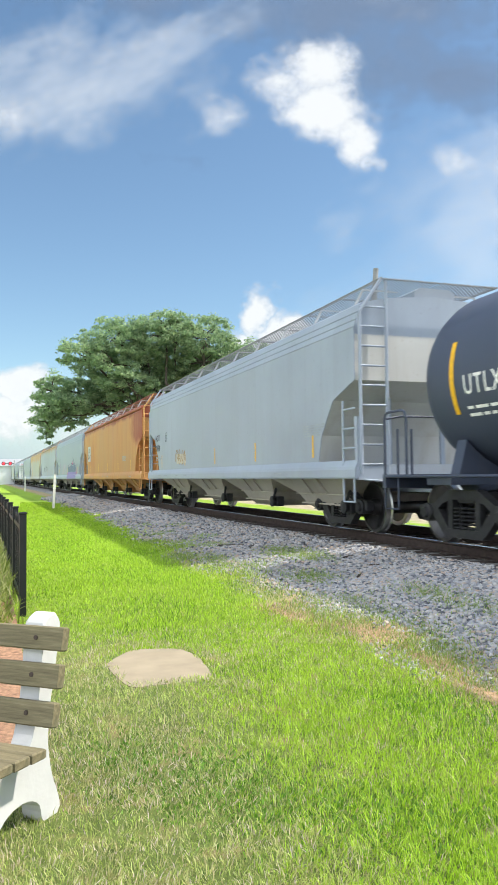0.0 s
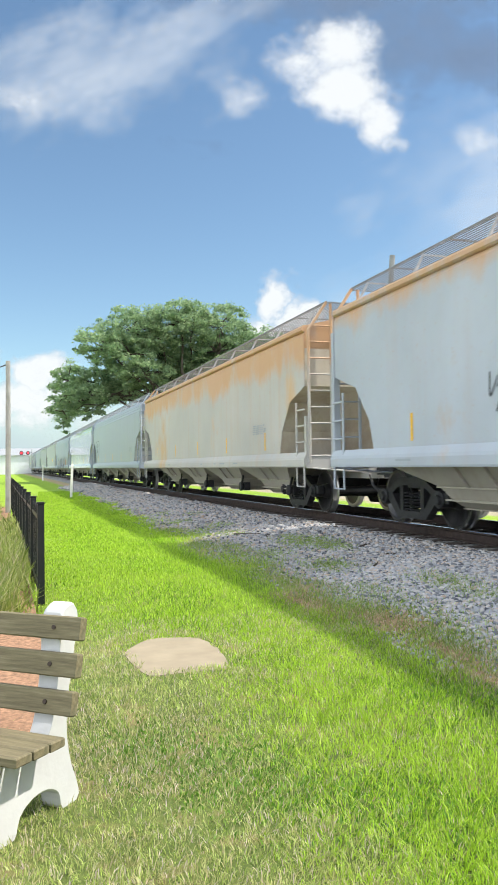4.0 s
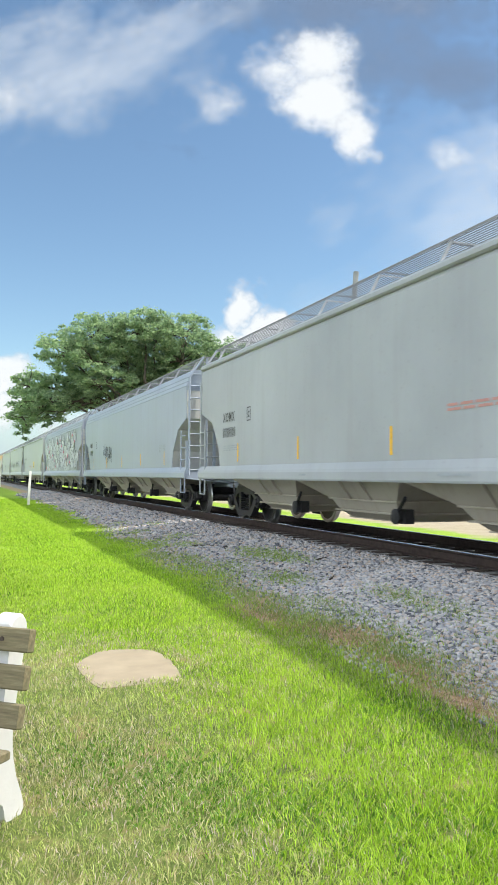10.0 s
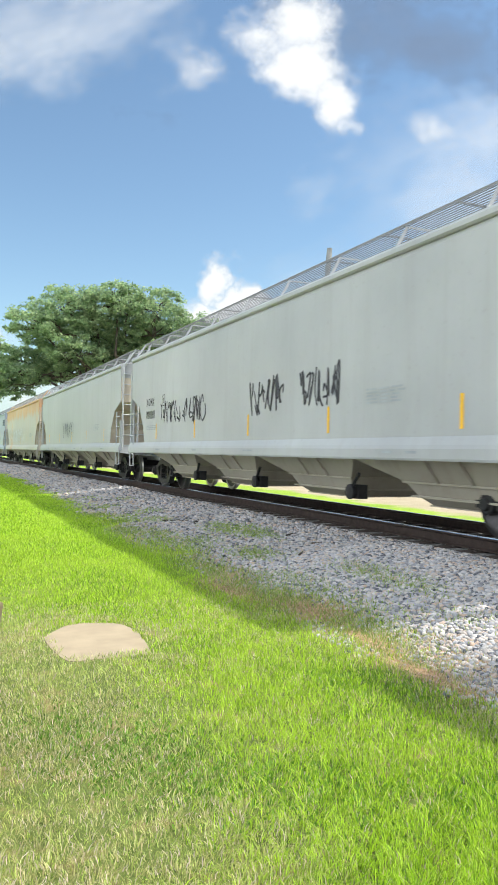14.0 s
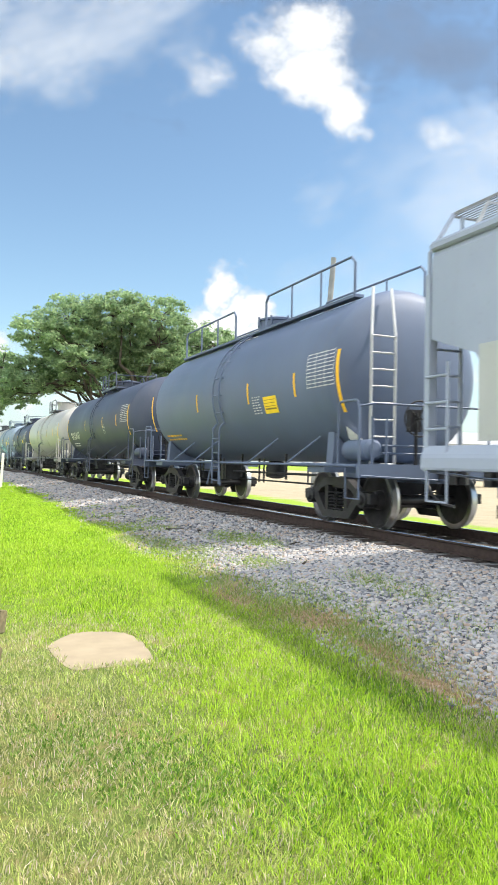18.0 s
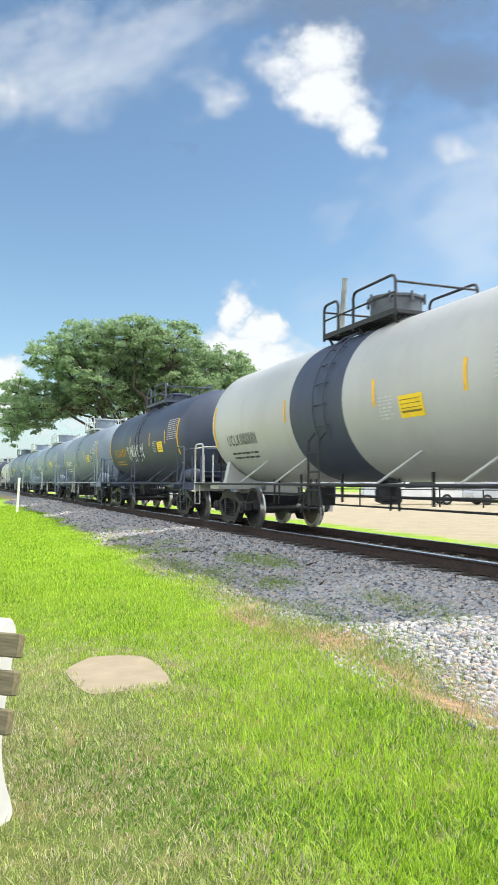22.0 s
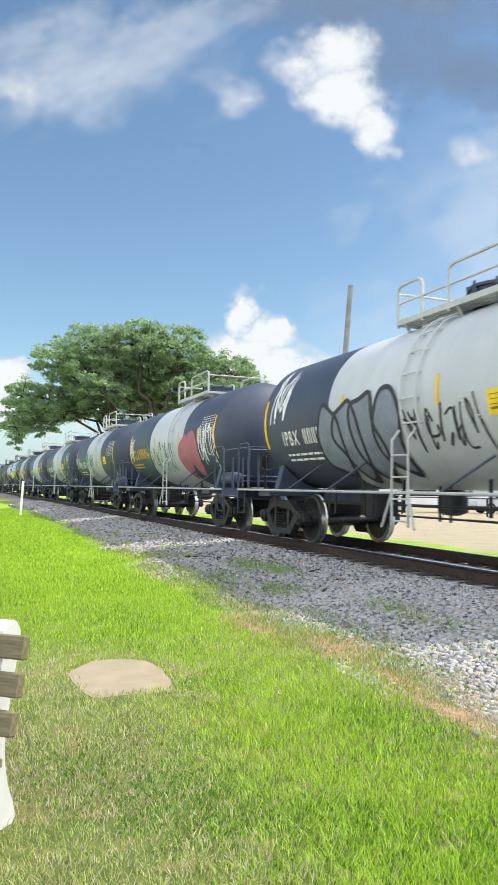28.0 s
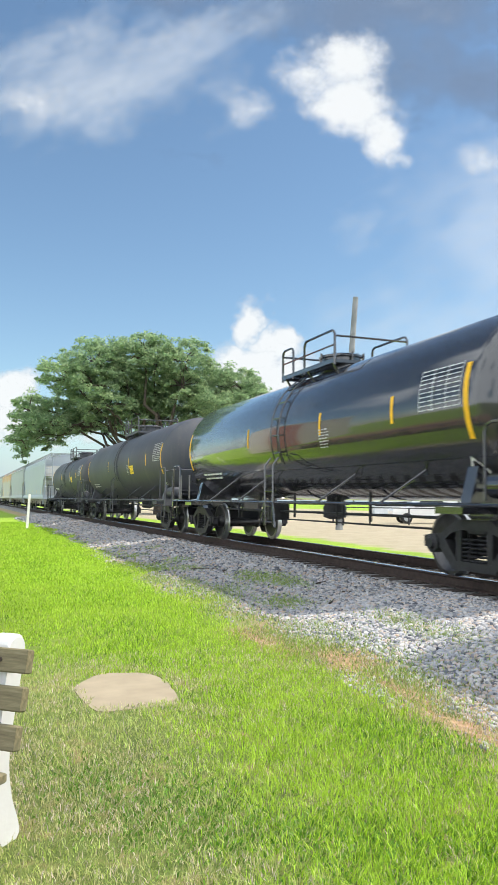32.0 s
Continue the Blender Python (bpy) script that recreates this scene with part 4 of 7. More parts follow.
def hopper_car(label, skin, style="ribbed", frame=None, length=19.56):
    global HL
    HL = min(9.12, round(length / 2 - 0.73, 2))
    car = thing("hopper_car", label, "hopper car", group="freight train")
    frame = frame or skin
    part("body", kept(("body", style), lambda: hopper_body(style)), skin, car)
    for s in (-1, 1):
        part("end_sheet", kept(("end_sheet", s), lambda: end_sheet_geo(s)), ORANGE_END if skin is orange_hop else (TAN_END if style == "plain" else PALE_END), car, "dusty sloping end sheet")
        part("underframe", kept(("underframe", s), lambda: hopper_bolster_plate(s)), frame, car)
    part("side_sill", kept("side_sill", sill_geo), frame, car)
    part("side_sill", kept("side_sill", sill_geo), frame, car, at=pose(0, 0, 0, 0, 0, 180))
    for y in (-5.6, -1.9, 1.9, 5.6):
        p = part("discharge_pocket", kept("pocket", pocket_geo), frame if frame is orange_hop else POCKET, car, at=pose(0, y, 0))
        for box in POCKET_FLANGES:
            part("flange", kept(("flange", box), lambda: Geo().box(*box)), frame if frame is orange_hop else POCKET, p)
        for v in (-0.75, -0.05):
            part("stiffener", kept(("stiffener", v), lambda: Geo().prism([(-1.43, 1.0), (-1.16, 0.66), (-1.2, 0.66), (-1.46, 1.0)], "y", v - 0.012, v + 0.012)), frame if frame is orange_hop else POCKET, p)
        for turn in (0, 180):
            part("outlet", kept("outlet", outlet_geo, True), dark, p, "dark iron outlet tube", pose(0, -1.55, 0, 0, 0, turn))
    roof_walkway(car, RUSTY_GRATING if frame is orange_hop else GRATING)
    for i in range(10):
        for turn in (0, 180):
            part("bracket", kept("walk_bracket", walk_bracket), GALV, car, at=pose(0, -HL + 0.5 + i * (2 * HL - 1) / 9, 0, 0, 0, turn))
    for i in range(5):
        part("roof_hatch", kept("roof_hatch", hatch_geo), skin, car, at=pose(0, (i - 2) * 3.35, 0))
    for s in (-1, 1):
        part("end_ladder_frame", kept(("end_frame", s), lambda: end_frame_geo(s)), ORANGE_END if frame is orange_hop else frame, car)
    part("brake_cylinder", kept("brake_cylinder", brake_gear_geo, True), frame, car)
    part("brake_wheel", kept("brake_wheel", brake_wheel_geo, True), frame, car)
    add_trucks(car, HL - 1.75)
    add_couplers(car, HL + 0.73)
    return car


# -- tank car --
def tank_profile(h, r, head=0.62):
    pts = []
    for i in range(7):
        a = math.pi / 2 * i / 6
        pts.append((-h - head * math.cos(a), max(0.02, r * math.sin(a))))
    return pts + [(-p[0], p[1]) for p in reversed(pts)]


def shell_geo(h, r, zc, a, b, head):
    """Part of a tank's shell between two places along it; domed where it reaches an end."""
    g = Geo()
    prof = [p for p in tank_profile(h, r, head) if a - 1e-6 <= p[0] <= b + 1e-6]
    if a > -h:
        prof = [(a, r)] + prof
    if b < h:
        prof = prof + [(b, r)]
    return g.lathe(prof, "y", 56, (0, 0, zc))


def seam_geo(h, r, zc, places):
    g = Geo()
    for y in places:
        g.lathe([(y - 0.035, r + 0.001), (y - 0.03, r + 0.014), (y + 0.03, r + 0.014), (y + 0.035, r + 0.001)], "y", 56, (0, 0, zc))
    return g


def saddle_geo(r, zc):
    g = Geo()
    arc = [(math.sin(a) * (r + 0.03), zc - math.cos(a) * (r + 0.03)) for a in [radians(-50 + 100 * i / 12) for i in range(13)]]
    g.prism([(-1.2, 0.96), *arc, (1.2, 0.96)], "y", -0.11, 0.11)
    return g.box(-1.45, 1.45, -0.3, 0.3, 0.88, 0.97)


def stub_geo(half, s):
    g = Geo()
    for inner, outer, wide, low, top in ((0.45, 3.1, 0.24, 0.74, 1.02), (0.4, 1.15, 1.5, 0.98, 1.03), (0.4, 0.5, 1.5, 0.82, 0.98)):
        a, b = sorted((s * (half - inner), s * (half - outer)))
        g.box(-wide, wide, a, b, low, top)
    return g


def reservoir_geo():
    """Air reservoir lying on the end platform, with its pipes."""
    g = Geo().lathe([(-0.42, 0.03), (-0.4, 0.12), (-0.34, 0.17), (0.34, 0.17), (0.4, 0.12), (0.42, 0.03)], "y", 16, (-1.02, 0, 1.25))
    return g.path([(-1.02, 0.4, 1.25), (-1.02, 0.6, 1.2), (-0.5, 0.7, 1.1)], 0.02).path([(-0.9, -0.42, 1.2), (0.6, -0.45, 1.2)], 0.018).path([(-0.9, -0.42, 1.32), (0.6, -0.45, 1.32)], 0.018)


def hand_brake_geo():
    """Spoked brake wheel on its stand."""
    g = Geo().tube((0, 0, 1.0), (0, 0, 1.85), 0.03).box(-0.1, 0.1, 0.0, 0.12, 1.55, 1.9)
    ring = [(0.28 * math.cos(a * math.pi / 10), -0.1, 1.75 + 0.28 * math.sin(a * math.pi / 10)) for a in range(21)]
    g.path(ring, 0.014).tube((0, 0, 1.75), (0, -0.12, 1.75), 0.03)
    for k in range(5):
        g.tube((0, -0.1, 1.75), ring[k * 4], 0.01)
    return g


def platform_rail_geo(half, s):
    """Hoops and handrails at an end platform."""
    y0, y1 = s * (half - 0.45), s * (half - 1.1)
    g = Geo()
    for x in (-1.48, 1.48):
        g.path([(x, y1, 1.0), (x, y1, 1.88), (x, y1 + s * 0.04, 1.97), (x, y1 + s * 0.12, 2.0), (x, y0 - s * 0.12, 2.0), (x, y0 - s * 0.04, 1.97), (x, y0, 1.88), (x, y0, 1.0)], 0.021)
        g.path([(x, y0, 1.0), (x, y0, 0.5), (x, y0 - s * 0.4, 0.5), (x, y0 - s * 0.4, 1.0)], 0.016)
    g.path([(-1.48, y0, 1.9), (-1.2, y0, 1.95), (1.2, y0, 1.95), (1.48, y0, 1.9)], 0.018)
    for x in (-1.25, -1.0):
        g.path([(x, y0, 1.0), (x, y0, 1.75)], 0.022)
    return g.path([(-1.48, y0 + s * 0.05, 0.85), (-0.3, y0 + s * 0.3, 0.8), (0.3, y0 + s * 0.3, 0.8)], 0.018)


def side_rail_geo(half):
    """Pipe along each side at sill level."""
    g = Geo()
    for s in (-1, 1):
        g.tube((s * 1.5, -half + 0.5, 1.0), (s * 1.5, half - 0.5, 1.0), 0.022, 8)
    return g


def strut_geo(s, r, zc):
    """Slanting stay from the side pipe up to the shell."""
    return Geo().tube((s * 1.5, 0, 1.0), (s * (math.sqrt(r * r - (zc - 1.5) ** 2) - 0.01), -0.5, 1.5), 0.02).tube((s * 1.5, 0, 1.0), (s * 1.02, 0, 1.02), 0.016)


def piping_geo(half):
    g = Geo()
    n = half - 3.0
    g.path([(-0.7, -n, 0.8), (-0.7, n, 0.8)], 0.025).path([(-0.55, -n, 0.62), (-0.55, n * 0.6, 0.62), (-0.55, n * 0.6, 0.95)], 0.02)
    g.lathe([(-0.2, 0.1), (-0.15, 0.24), (0.05, 0.24), (0.3, 0.12)], "z", 14, (0, 0, 0.85))
    for y in (-n * 0.55, n * 0.1, n * 0.5):
        g.box(-0.72, -0.68, y - 0.02, y + 0.02, 0.68, 1.2).box(-0.98, -0.95, y + 0.5, y + 0.53, 0.6, 1.1).box(-0.98, -0.95, y + 0.75, y + 0.78, 0.6, 1.1)
        g.box(-0.6, 0.6, y - 0.03, y + 0.03, 0.95, 1.0)
    return g.box(-0.9, -0.5, n * 0.25, n * 0.25 + 0.35, 0.6, 0.95)


def tank_ladder(r, zc, y, lower, upper, car):
    """Foot ladder with two stiles, and single rungs that climb the shell to the platform."""
    foot = part("ladder", kept("ladder_stile", lambda: Geo().path([(-1.52, -0.21, 0.52), (-1.52, -0.21, 1.75), (-1.4, -0.21, 1.9)], 0.02).path([(-1.52, -0.21, 1.0), (-1.56, -0.42, 0.5)], 0.02), True), lower, car, at=pose(0, y, 0))
    part("stile", kept("ladder_stile_front", lambda: Geo().path([(-1.52, 0.21, 0.52), (-1.52, 0.21, 1.75), (-1.4, 0.21, 1.9)], 0.02).path([(-1.52, 0.21, 1.0), (-1.56, 0.42, 0.5)], 0.02), True), lower, foot)
    rung = kept("rung", lambda: Geo().tube((0, -0.21, 0), (0, 0.21, 0), 0.015), True)
    for i in range(4):
        part("rung", rung, lower, foot, at=pose(-1.52, 0, 0.6 + i * 0.31))
    stiles = kept(("shell_stile", r, zc), lambda: Geo().path([(-(r + 0.07) * math.cos(radians(a)), 0, zc + (r + 0.07) * math.sin(radians(a))) for a in range(-26, 63, 8)], 0.016), True)
    for s in (-0.2, 0.2):
        part("shell_stile", stiles, upper, car, at=pose(0, y + s, 0))
    step = kept("shell_rung", lambda: Geo().path([(0.1, -0.2, 0), (0, -0.2, 0), (0, 0.2, 0), (0.1, 0.2, 0)], 0.014), True)
    for k in range(6):
        a = radians(-16 + 14.5 * k)
        part("shell_rung", step, upper, car, at=pose(-(r + 0.07) * math.cos(a), y, zc + (r + 0.07) * math.sin(a)))


def dome_platform(r, zc, wide, y, mat, car):
    z = zc + r
    deck = part("dome_platform", kept(("platform_frame", wide), lambda: Geo().box(-0.8, 0.8, -wide - 0.05, -wide + 0.05, -0.06, 0).box(-0.8, 0.8, wide - 0.05, wide + 0.05, -0.06, 0)
                .box(-0.82, -0.78, -wide, wide, -0.06, 0.03).box(0.78, 0.82, -wide, wide, -0.06, 0.03)), mat, car, at=pose(0, y, z))
    board = kept(("grating_board", wide), lambda: Geo().box(-0.03, 0.03, -wide + 0.05, wide - 0.05, -0.03, 0))
    for i in range(5):
        for s in (-1, 1):
            part("grating_board", board, mat, deck, at=pose(s * (0.4 + i * 0.085), 0, 0))
    for s in (-1, 1):
        for k in (-1, 0, 1):
            part("brace", kept(("platform_brace", s), lambda: Geo().path([(s * 0.78, 0, -0.03), (s * 0.6, 0, -0.3)], 0.025)), mat, deck, at=pose(0, k * wide * 0.9, 0))


def dome_rail(r, zc, wide, y, mat, car, tall=0.58):
    """Bent pipe hoops on both sides of the platform, a knee rail and a bar across each end."""
    z = zc + r

    def hoop(s, p, q):
        return Geo().path([(s * 0.8, p, -0.1), (s * 0.8, p, tall - 0.1), (s * 0.8, p + 0.04, tall - 0.03), (s * 0.8, p + 0.12, tall), (s * 0.8, q - 0.12, tall), (s * 0.8, q - 0.04, tall - 0.03), (s * 0.8, q, tall - 0.1), (s * 0.8, q, -0.1)], 0.026)
    for s in (-1, 1):
        for p, q in ((-wide, wide * 0.1), (wide * 0.55, wide)):
            part("handrail_hoop", kept(("hoop", wide, s, p), lambda: hoop(s, p, q), True), mat, car, at=pose(0, y, z))
        part("knee_rail", kept(("knee_rail", wide, s), lambda: Geo().tube((s * 0.8, -wide, tall * 0.5), (s * 0.8, wide, tall * 0.5), 0.017), True), mat, car, at=pose(0, y, z))
        part("cross_rail", kept(("cross_rail", wide, s), lambda: Geo().tube((-0.8, s * wide, tall - 0.12), (0.8, s * wide, tall - 0.12), 0.02), True), mat, car, at=pose(0, y, z))


def drum_geo(r, zc, rad, tall, y=0.0):
    z = zc + r - 0.05
    g = Geo().lathe([(z, rad), (z + tall, rad), (z + tall + 0.02, rad + 0.04), (z + tall + 0.06, rad + 0.04), (z + tall + 0.1, rad * 0.8), (z + tall + 0.14, 0.1)], "z", 24, (0, y, 0))
    g.lathe([(z, 0.2), (z + 0.3, 0.2), (z + 0.34, 0.05)], "z", 14, (0.1, y + rad + 0.45, 0))
    for k in range(8):
        a = k * math.pi / 4
        g.tube((math.cos(a) * (rad + 0.05), y + math.sin(a) * (rad + 0.05), z + tall - 0.08), (math.cos(a) * (rad + 0.05), y + math.sin(a) * (rad + 0.05), z + tall + 0.1), 0.025)
    return g


def long_walk_geo(h, r, zc):
    """Walkway with handrails over most of a tank's top."""
    z = zc + r - 0.12
    g = Geo()
    for s in (-1, 1):
        g.box(min(s * 0.6, s * 0.78), max(s * 0.6, s * 0.78), -h, h, z, z + 0.05)
        for seg in ((-h + 0.1, -0.9), (0.9, h - 0.1)):
            a, b = seg
            g.path([(s * 0.72, a, z), (s * 0.72, a, z + 0.62), (s * 0.72, a + 0.12, z + 0.74), (s * 0.72, b - 0.12, z + 0.74), (s * 0.72, b, z + 0.62), (s * 0.72, b, z)], 0.026)
            for k in (0.33, 0.66):
                g.tube((s * 0.72, a + (b - a) * k, z), (s * 0.72, a + (b - a) * k, z + 0.74), 0.02)
    return g


DRUM_GREY = plain("dark_grey_drum_paint", (0.09, 0.1, 0.115), 0.5, 0.1, 0.25, 5)


def tank_car(label, length, skin, fittings=None, bands=None, r=1.34, zc=2.39, seams=0, dome="rail", drum=0.42, rail_skin=None, wide=1.25, dome_y=-0.3, ladder_y=-0.05, head=0.62):
    """bands: (from, to, paint) shares of the shell's length for tanks in two colours, front to rear."""
    global HL
    HL = 9.05
    car = thing("tank_car", label, "tank car", group="freight train")
    half = length / 2 - 0.05
    h = half - 1.55
    fittings = fittings or skin
    rail_skin = rail_skin or fittings
    key = round(length, 1)
    for a, b, p in bands or [(-9, 9, skin)]:
        a, b = max(-9, a * h) if a > -1 else -9, min(9, b * h) if b < 1 else 9
        part("tank_shell", kept(("shell", key, r, zc, head, round(a, 2), round(b, 2)), lambda: shell_geo(h, r, zc, a, b, head), True), p, car)
    if seams:
        places = [-h + 2 * h * (i + 1) / (seams + 1) for i in range(seams)]
        part("jacket_band", kept(("seams", key, seams, r), lambda: seam_geo(h, r, zc, places), True), skin, car)
    for s in (-1, 1):
        part("saddle", kept(("saddle", r, zc), lambda: saddle_geo(r, zc)), fittings, car, at=pose(0, s * (half - 1.9), 0))
        part("end_platform", kept(("stub", key, s), lambda: stub_geo(half, s)), fittings, car)
        part("platform_rail", kept(("platform_rail", key, s), lambda: platform_rail_geo(half, s), True), fittings, car, "bent pipe handrails of the end platform")
    part("hand_brake", kept("hand_brake", hand_brake_geo, True), dark, car, "spoked hand brake wheel on a stand", pose(-0.35, -half + 0.62, 0))
    part("air_reservoir", kept("air_reservoir", reservoir_geo, True), fittings, car, "horizontal air reservoir on the end platform", pose(0, -half + 1.15, 0))
    part("side_rail", kept(("side_rail", key), lambda: side_rail_geo(half), True), rail_skin, car)
    for s in (-1, 1):
        for k in (-0.55, -0.28, 0.24, 0.5):
            part("strut", kept(("strut", s, r, zc), lambda: strut_geo(s, r, zc), True), fittings, car, at=pose(0, k * half, 0))
    part("piping", kept(("piping", key), lambda: piping_geo(half), True), dark, car)
    tank_ladder(r, zc, ladder_y, rail_skin, bands[1][2] if bands else skin, car)
    if dome == "long":
        part("roof_walkway", kept(("long_walk", key), lambda: long_walk_geo(h - 0.3, r, zc), True), rail_skin, car)
        part("manway", kept(("drum", r, zc, drum), lambda: drum_geo(r, zc, drum, 0.3), True), fittings, car)
    elif dome:
        dome_platform(r, zc, wide, dome_y, rail_skin, car)
        dome_rail(r, zc, wide, dome_y, rail_skin, car)
        part("manway", kept(("drum", r, zc, drum), lambda: drum_geo(r, zc, drum, 0.5 if drum > 0.45 else 0.3), True), DRUM_GREY if rail_skin is black_iron else fittings, car, at=pose(0, dome_y, 0))
    add_trucks(car, half - 1.9)
    add_couplers(car, length / 2)
    return car

RUSTY_GRATING = plain("rusty_grating_steel", (0.22, 0.09, 0.06), 0.7, 0.1, 0.25, 10)
PALE_STEEL = plain("pale_ladder_steel", (0.4, 0.41, 0.42), 0.5, 0.2, 0.15, 10)
GRATING = plain("grey_grating_steel", (0.2, 0.205, 0.215), 0.6, 0.2, 0.15, 10)
GALV = plain("galvanised_steel", (0.33, 0.34, 0.35), 0.55, 0.2, 0.15, 10)
grey_hop = paint("grey_hopper_paint", (0.315, 0.352, 0.405), 0.42, amount=0.2, streak=0.12)
blue_hop = paint("pale_blue_hopper_paint", (0.292, 0.334, 0.402), 0.42, amount=0.2, streak=0.12)
gloss_hop = paint("glossy_grey_hopper_paint", (0.235, 0.275, 0.335), 0.16, amount=0.25, streak=0.2)
cream_hop = paint("cream_hopper_paint", (0.362, 0.38, 0.398), 0.45, amount=0.2, streak=0.15)
olive_hop = paint("dull_olive_grey_hopper_paint", (0.318, 0.342, 0.368), 0.45, amount=0.2, streak=0.15)
orange_hop = paint("rusty_orange_hopper_paint", (0.50, 0.26, 0.095), 0.55, (0.4, 0.15, 0.06), 0.4, 0.75, (0.50, 0.23, 0.09), 0.56, (0.27, 0.065, 0.04))
ORANGE_END = paint("rusty_orange_end_paint", (0.50, 0.26, 0.095), 0.55, (0.4, 0.15, 0.06), 0.4, 0.6, (0.48, 0.2, 0.08), 0.56)
rust_hop = paint("pale_paint_with_rust_stains", (0.36, 0.395, 0.45), 0.5, (0.42, 0.2, 0.08), 0.3, 0.12, (0.45, 0.3, 0.18), 0.72, (0.5, 0.3, 0.16), reach_of=(2.85, 3.95), corner=0.0)
tan_hop = paint("tan_paint_with_rust", (0.41, 0.4, 0.385), 0.5, (0.45, 0.24, 0.1), 0.35, 0.3, (0.5, 0.34, 0.2), 0.62, (0.5, 0.29, 0.15), reach_of=(2.4, 3.5), corner=0.35)
PERI_HOP = paint("soft_blue_hopper_paint", (0.265, 0.305, 0.385), 0.36, amount=0.2, streak=0.12)
LAVENDER_HOP = paint("lavender_grey_hopper_paint", (0.29, 0.315, 0.37), 0.42, amount=0.2, streak=0.12)
white_hop = paint("white_hopper_paint", (0.36, 0.39, 0.43), 0.4, amount=0.25, streak=0.2)
black_tank = paint("black_tank_paint", (0.042, 0.054, 0.088), 0.5, (0.12, 0.11, 0.1), 0.22, 0.2, gloss=0.32)
matte_tank = paint("matte_black_tank_paint", (0.042, 0.046, 0.058), 0.6, (0.14, 0.12, 0.1), 0.3, 0.3, gloss=0.5)
gloss_tank = paint("glossy_black_tank_paint", (0.02, 0.021, 0.026), 0.13, (0.1, 0.09, 0.08), 0.12, 0.1, gloss=0.5)
slate_tank = paint("slate_blue_tank_paint", (0.094, 0.124, 0.19), 0.5, (0.12, 0.1, 0.09), 0.25, 0.15, gloss=0.22)
beige_tank = paint("beige_tank_paint", (0.335, 0.332, 0.318), 0.4, (0.17, 0.14, 0.12), 0.35, 0.25)
silver_tank = paint("blue_grey_tank_paint", (0.19, 0.245, 0.315), 0.5, (0.15, 0.13, 0.11), 0.35, 0.5, (0.15, 0.19, 0.24), 0.55, gloss=0.2)
grey_tank = paint("grey_tank_paint", (0.19, 0.235, 0.295), 0.5, (0.16, 0.14, 0.12), 0.35, 0.5, (0.24, 0.28, 0.32), 0.6, gloss=0.2)
white_tank = paint("white_tank_paint", (0.4, 0.402, 0.395), 0.35, (0.3, 0.25, 0.2), 0.3, 0.3)
band_white = paint("white_band_paint", (0.465, 0.485, 0.515), 0.38, (0.32, 0.28, 0.24), 0.3, 0.3)
cream_tank = paint("cream_tank_paint", (0.43, 0.425, 0.42), 0.4, (0.36, 0.27, 0.2), 0.35, 0.35)

CREAM_PANEL = paint("cream_repaint", (0.35, 0.365, 0.355), 0.4, amount=0.2, streak=0.15)
BLACK_TAG = ink("black_spray", (0.04, 0.04, 0.05))
WHITE_TAG = ink("white_spray", (0.75, 0.76, 0.78))
SILVER_TAG = ink("silver_spray", (0.5, 0.52, 0.55))
PINK_TAG = ink("pink_spray", (0.6, 0.12, 0.22))
PURPLE_TAG = ink("purple_spray", (0.27, 0.22, 0.48))
SLATE_TAG = ink("slate_blue_spray", (0.14, 0.19, 0.28))
CYAN_TAG = ink("cyan_spray", (0.12, 0.42, 0.52))
GREEN_TAG = ink("green_spray", (0.08, 0.4, 0.28))
RED_TAG = ink("red_print", (0.42, 0.22, 0.2))
DARK_TAG = ink("slate_spray", (0.16, 0.17, 0.2))
PALE_TAG = ink("pale_grey_spray", (0.33, 0.37, 0.44))
BRIGHT_TAG = ink("white_mural_spray", (0.47, 0.49, 0.54))
LIME_TAG = ink("lime_spray", (0.42, 0.5, 0.25))


faint_ink = ink("faded_stencil", (0.3, 0.33, 0.36))
faint_white = ink("faded_white_stencil", (0.5, 0.51, 0.52))


def tank_map(r=1.34, zc=2.39):
    return side_map("tank", r, zc)


FLAT = side_map("hopper")


def hopper_marks(car, mark, count, seed, u=7.4, z=2.3, tape=yellow, mat=None, tapes=5):
    rng = random.Random(seed)
    mat = mat or black_ink
    if mark:
        part("lettering", text_geo(mark, 0.22, (u, z), FLAT), mat, car, "dark stencilled reporting mark")
        part("numbering", bars_geo(digits(count, u, z - 0.36, 0.22), FLAT), mat, car)
        part("small_stencil", bars_geo(lines(3, u - 0.05, z - 0.58, 1.1, 0.028, rng), FLAT), faint_ink, car)
        v, w = u - 1.6, z - 0.06
        part("boxed_mark", bars_geo([(v, w, 0.22, 0.02), (v, w + 0.28, 0.22, 0.02), (v, w, 0.02, 0.3), (v - 0.2, w, 0.02, 0.3), (v - 0.07, w + 0.08, 0.08, 0.03), (v - 0.07, w + 0.18, 0.08, 0.03), (v - 0.07, w + 0.08, 0.025, 0.13)], FLAT), mat, car, "small boxed stencil")
    part("data_stencil", bars_geo(lines(5, rng.uniform(-4, -6.2), 1.95, 1.0, 0.028, rng), FLAT), faint_ink, car)
    part("sill_stencil", bars_geo([(rng.uniform(-7, 7), 1.06, rng.uniform(0.2, 0.5), 0.035) for _ in range(5)], lambda a, b, o: (-1.676 - o, a, b)), faint_ink, car)
    for i in range(tapes):
        part("reflective_strip", bars_geo([(6.4 - i * 13.0 / max(1, tapes - 1), 1.36, 0.07, 0.42)], FLAT), tape, car, "yellow reflective strip")


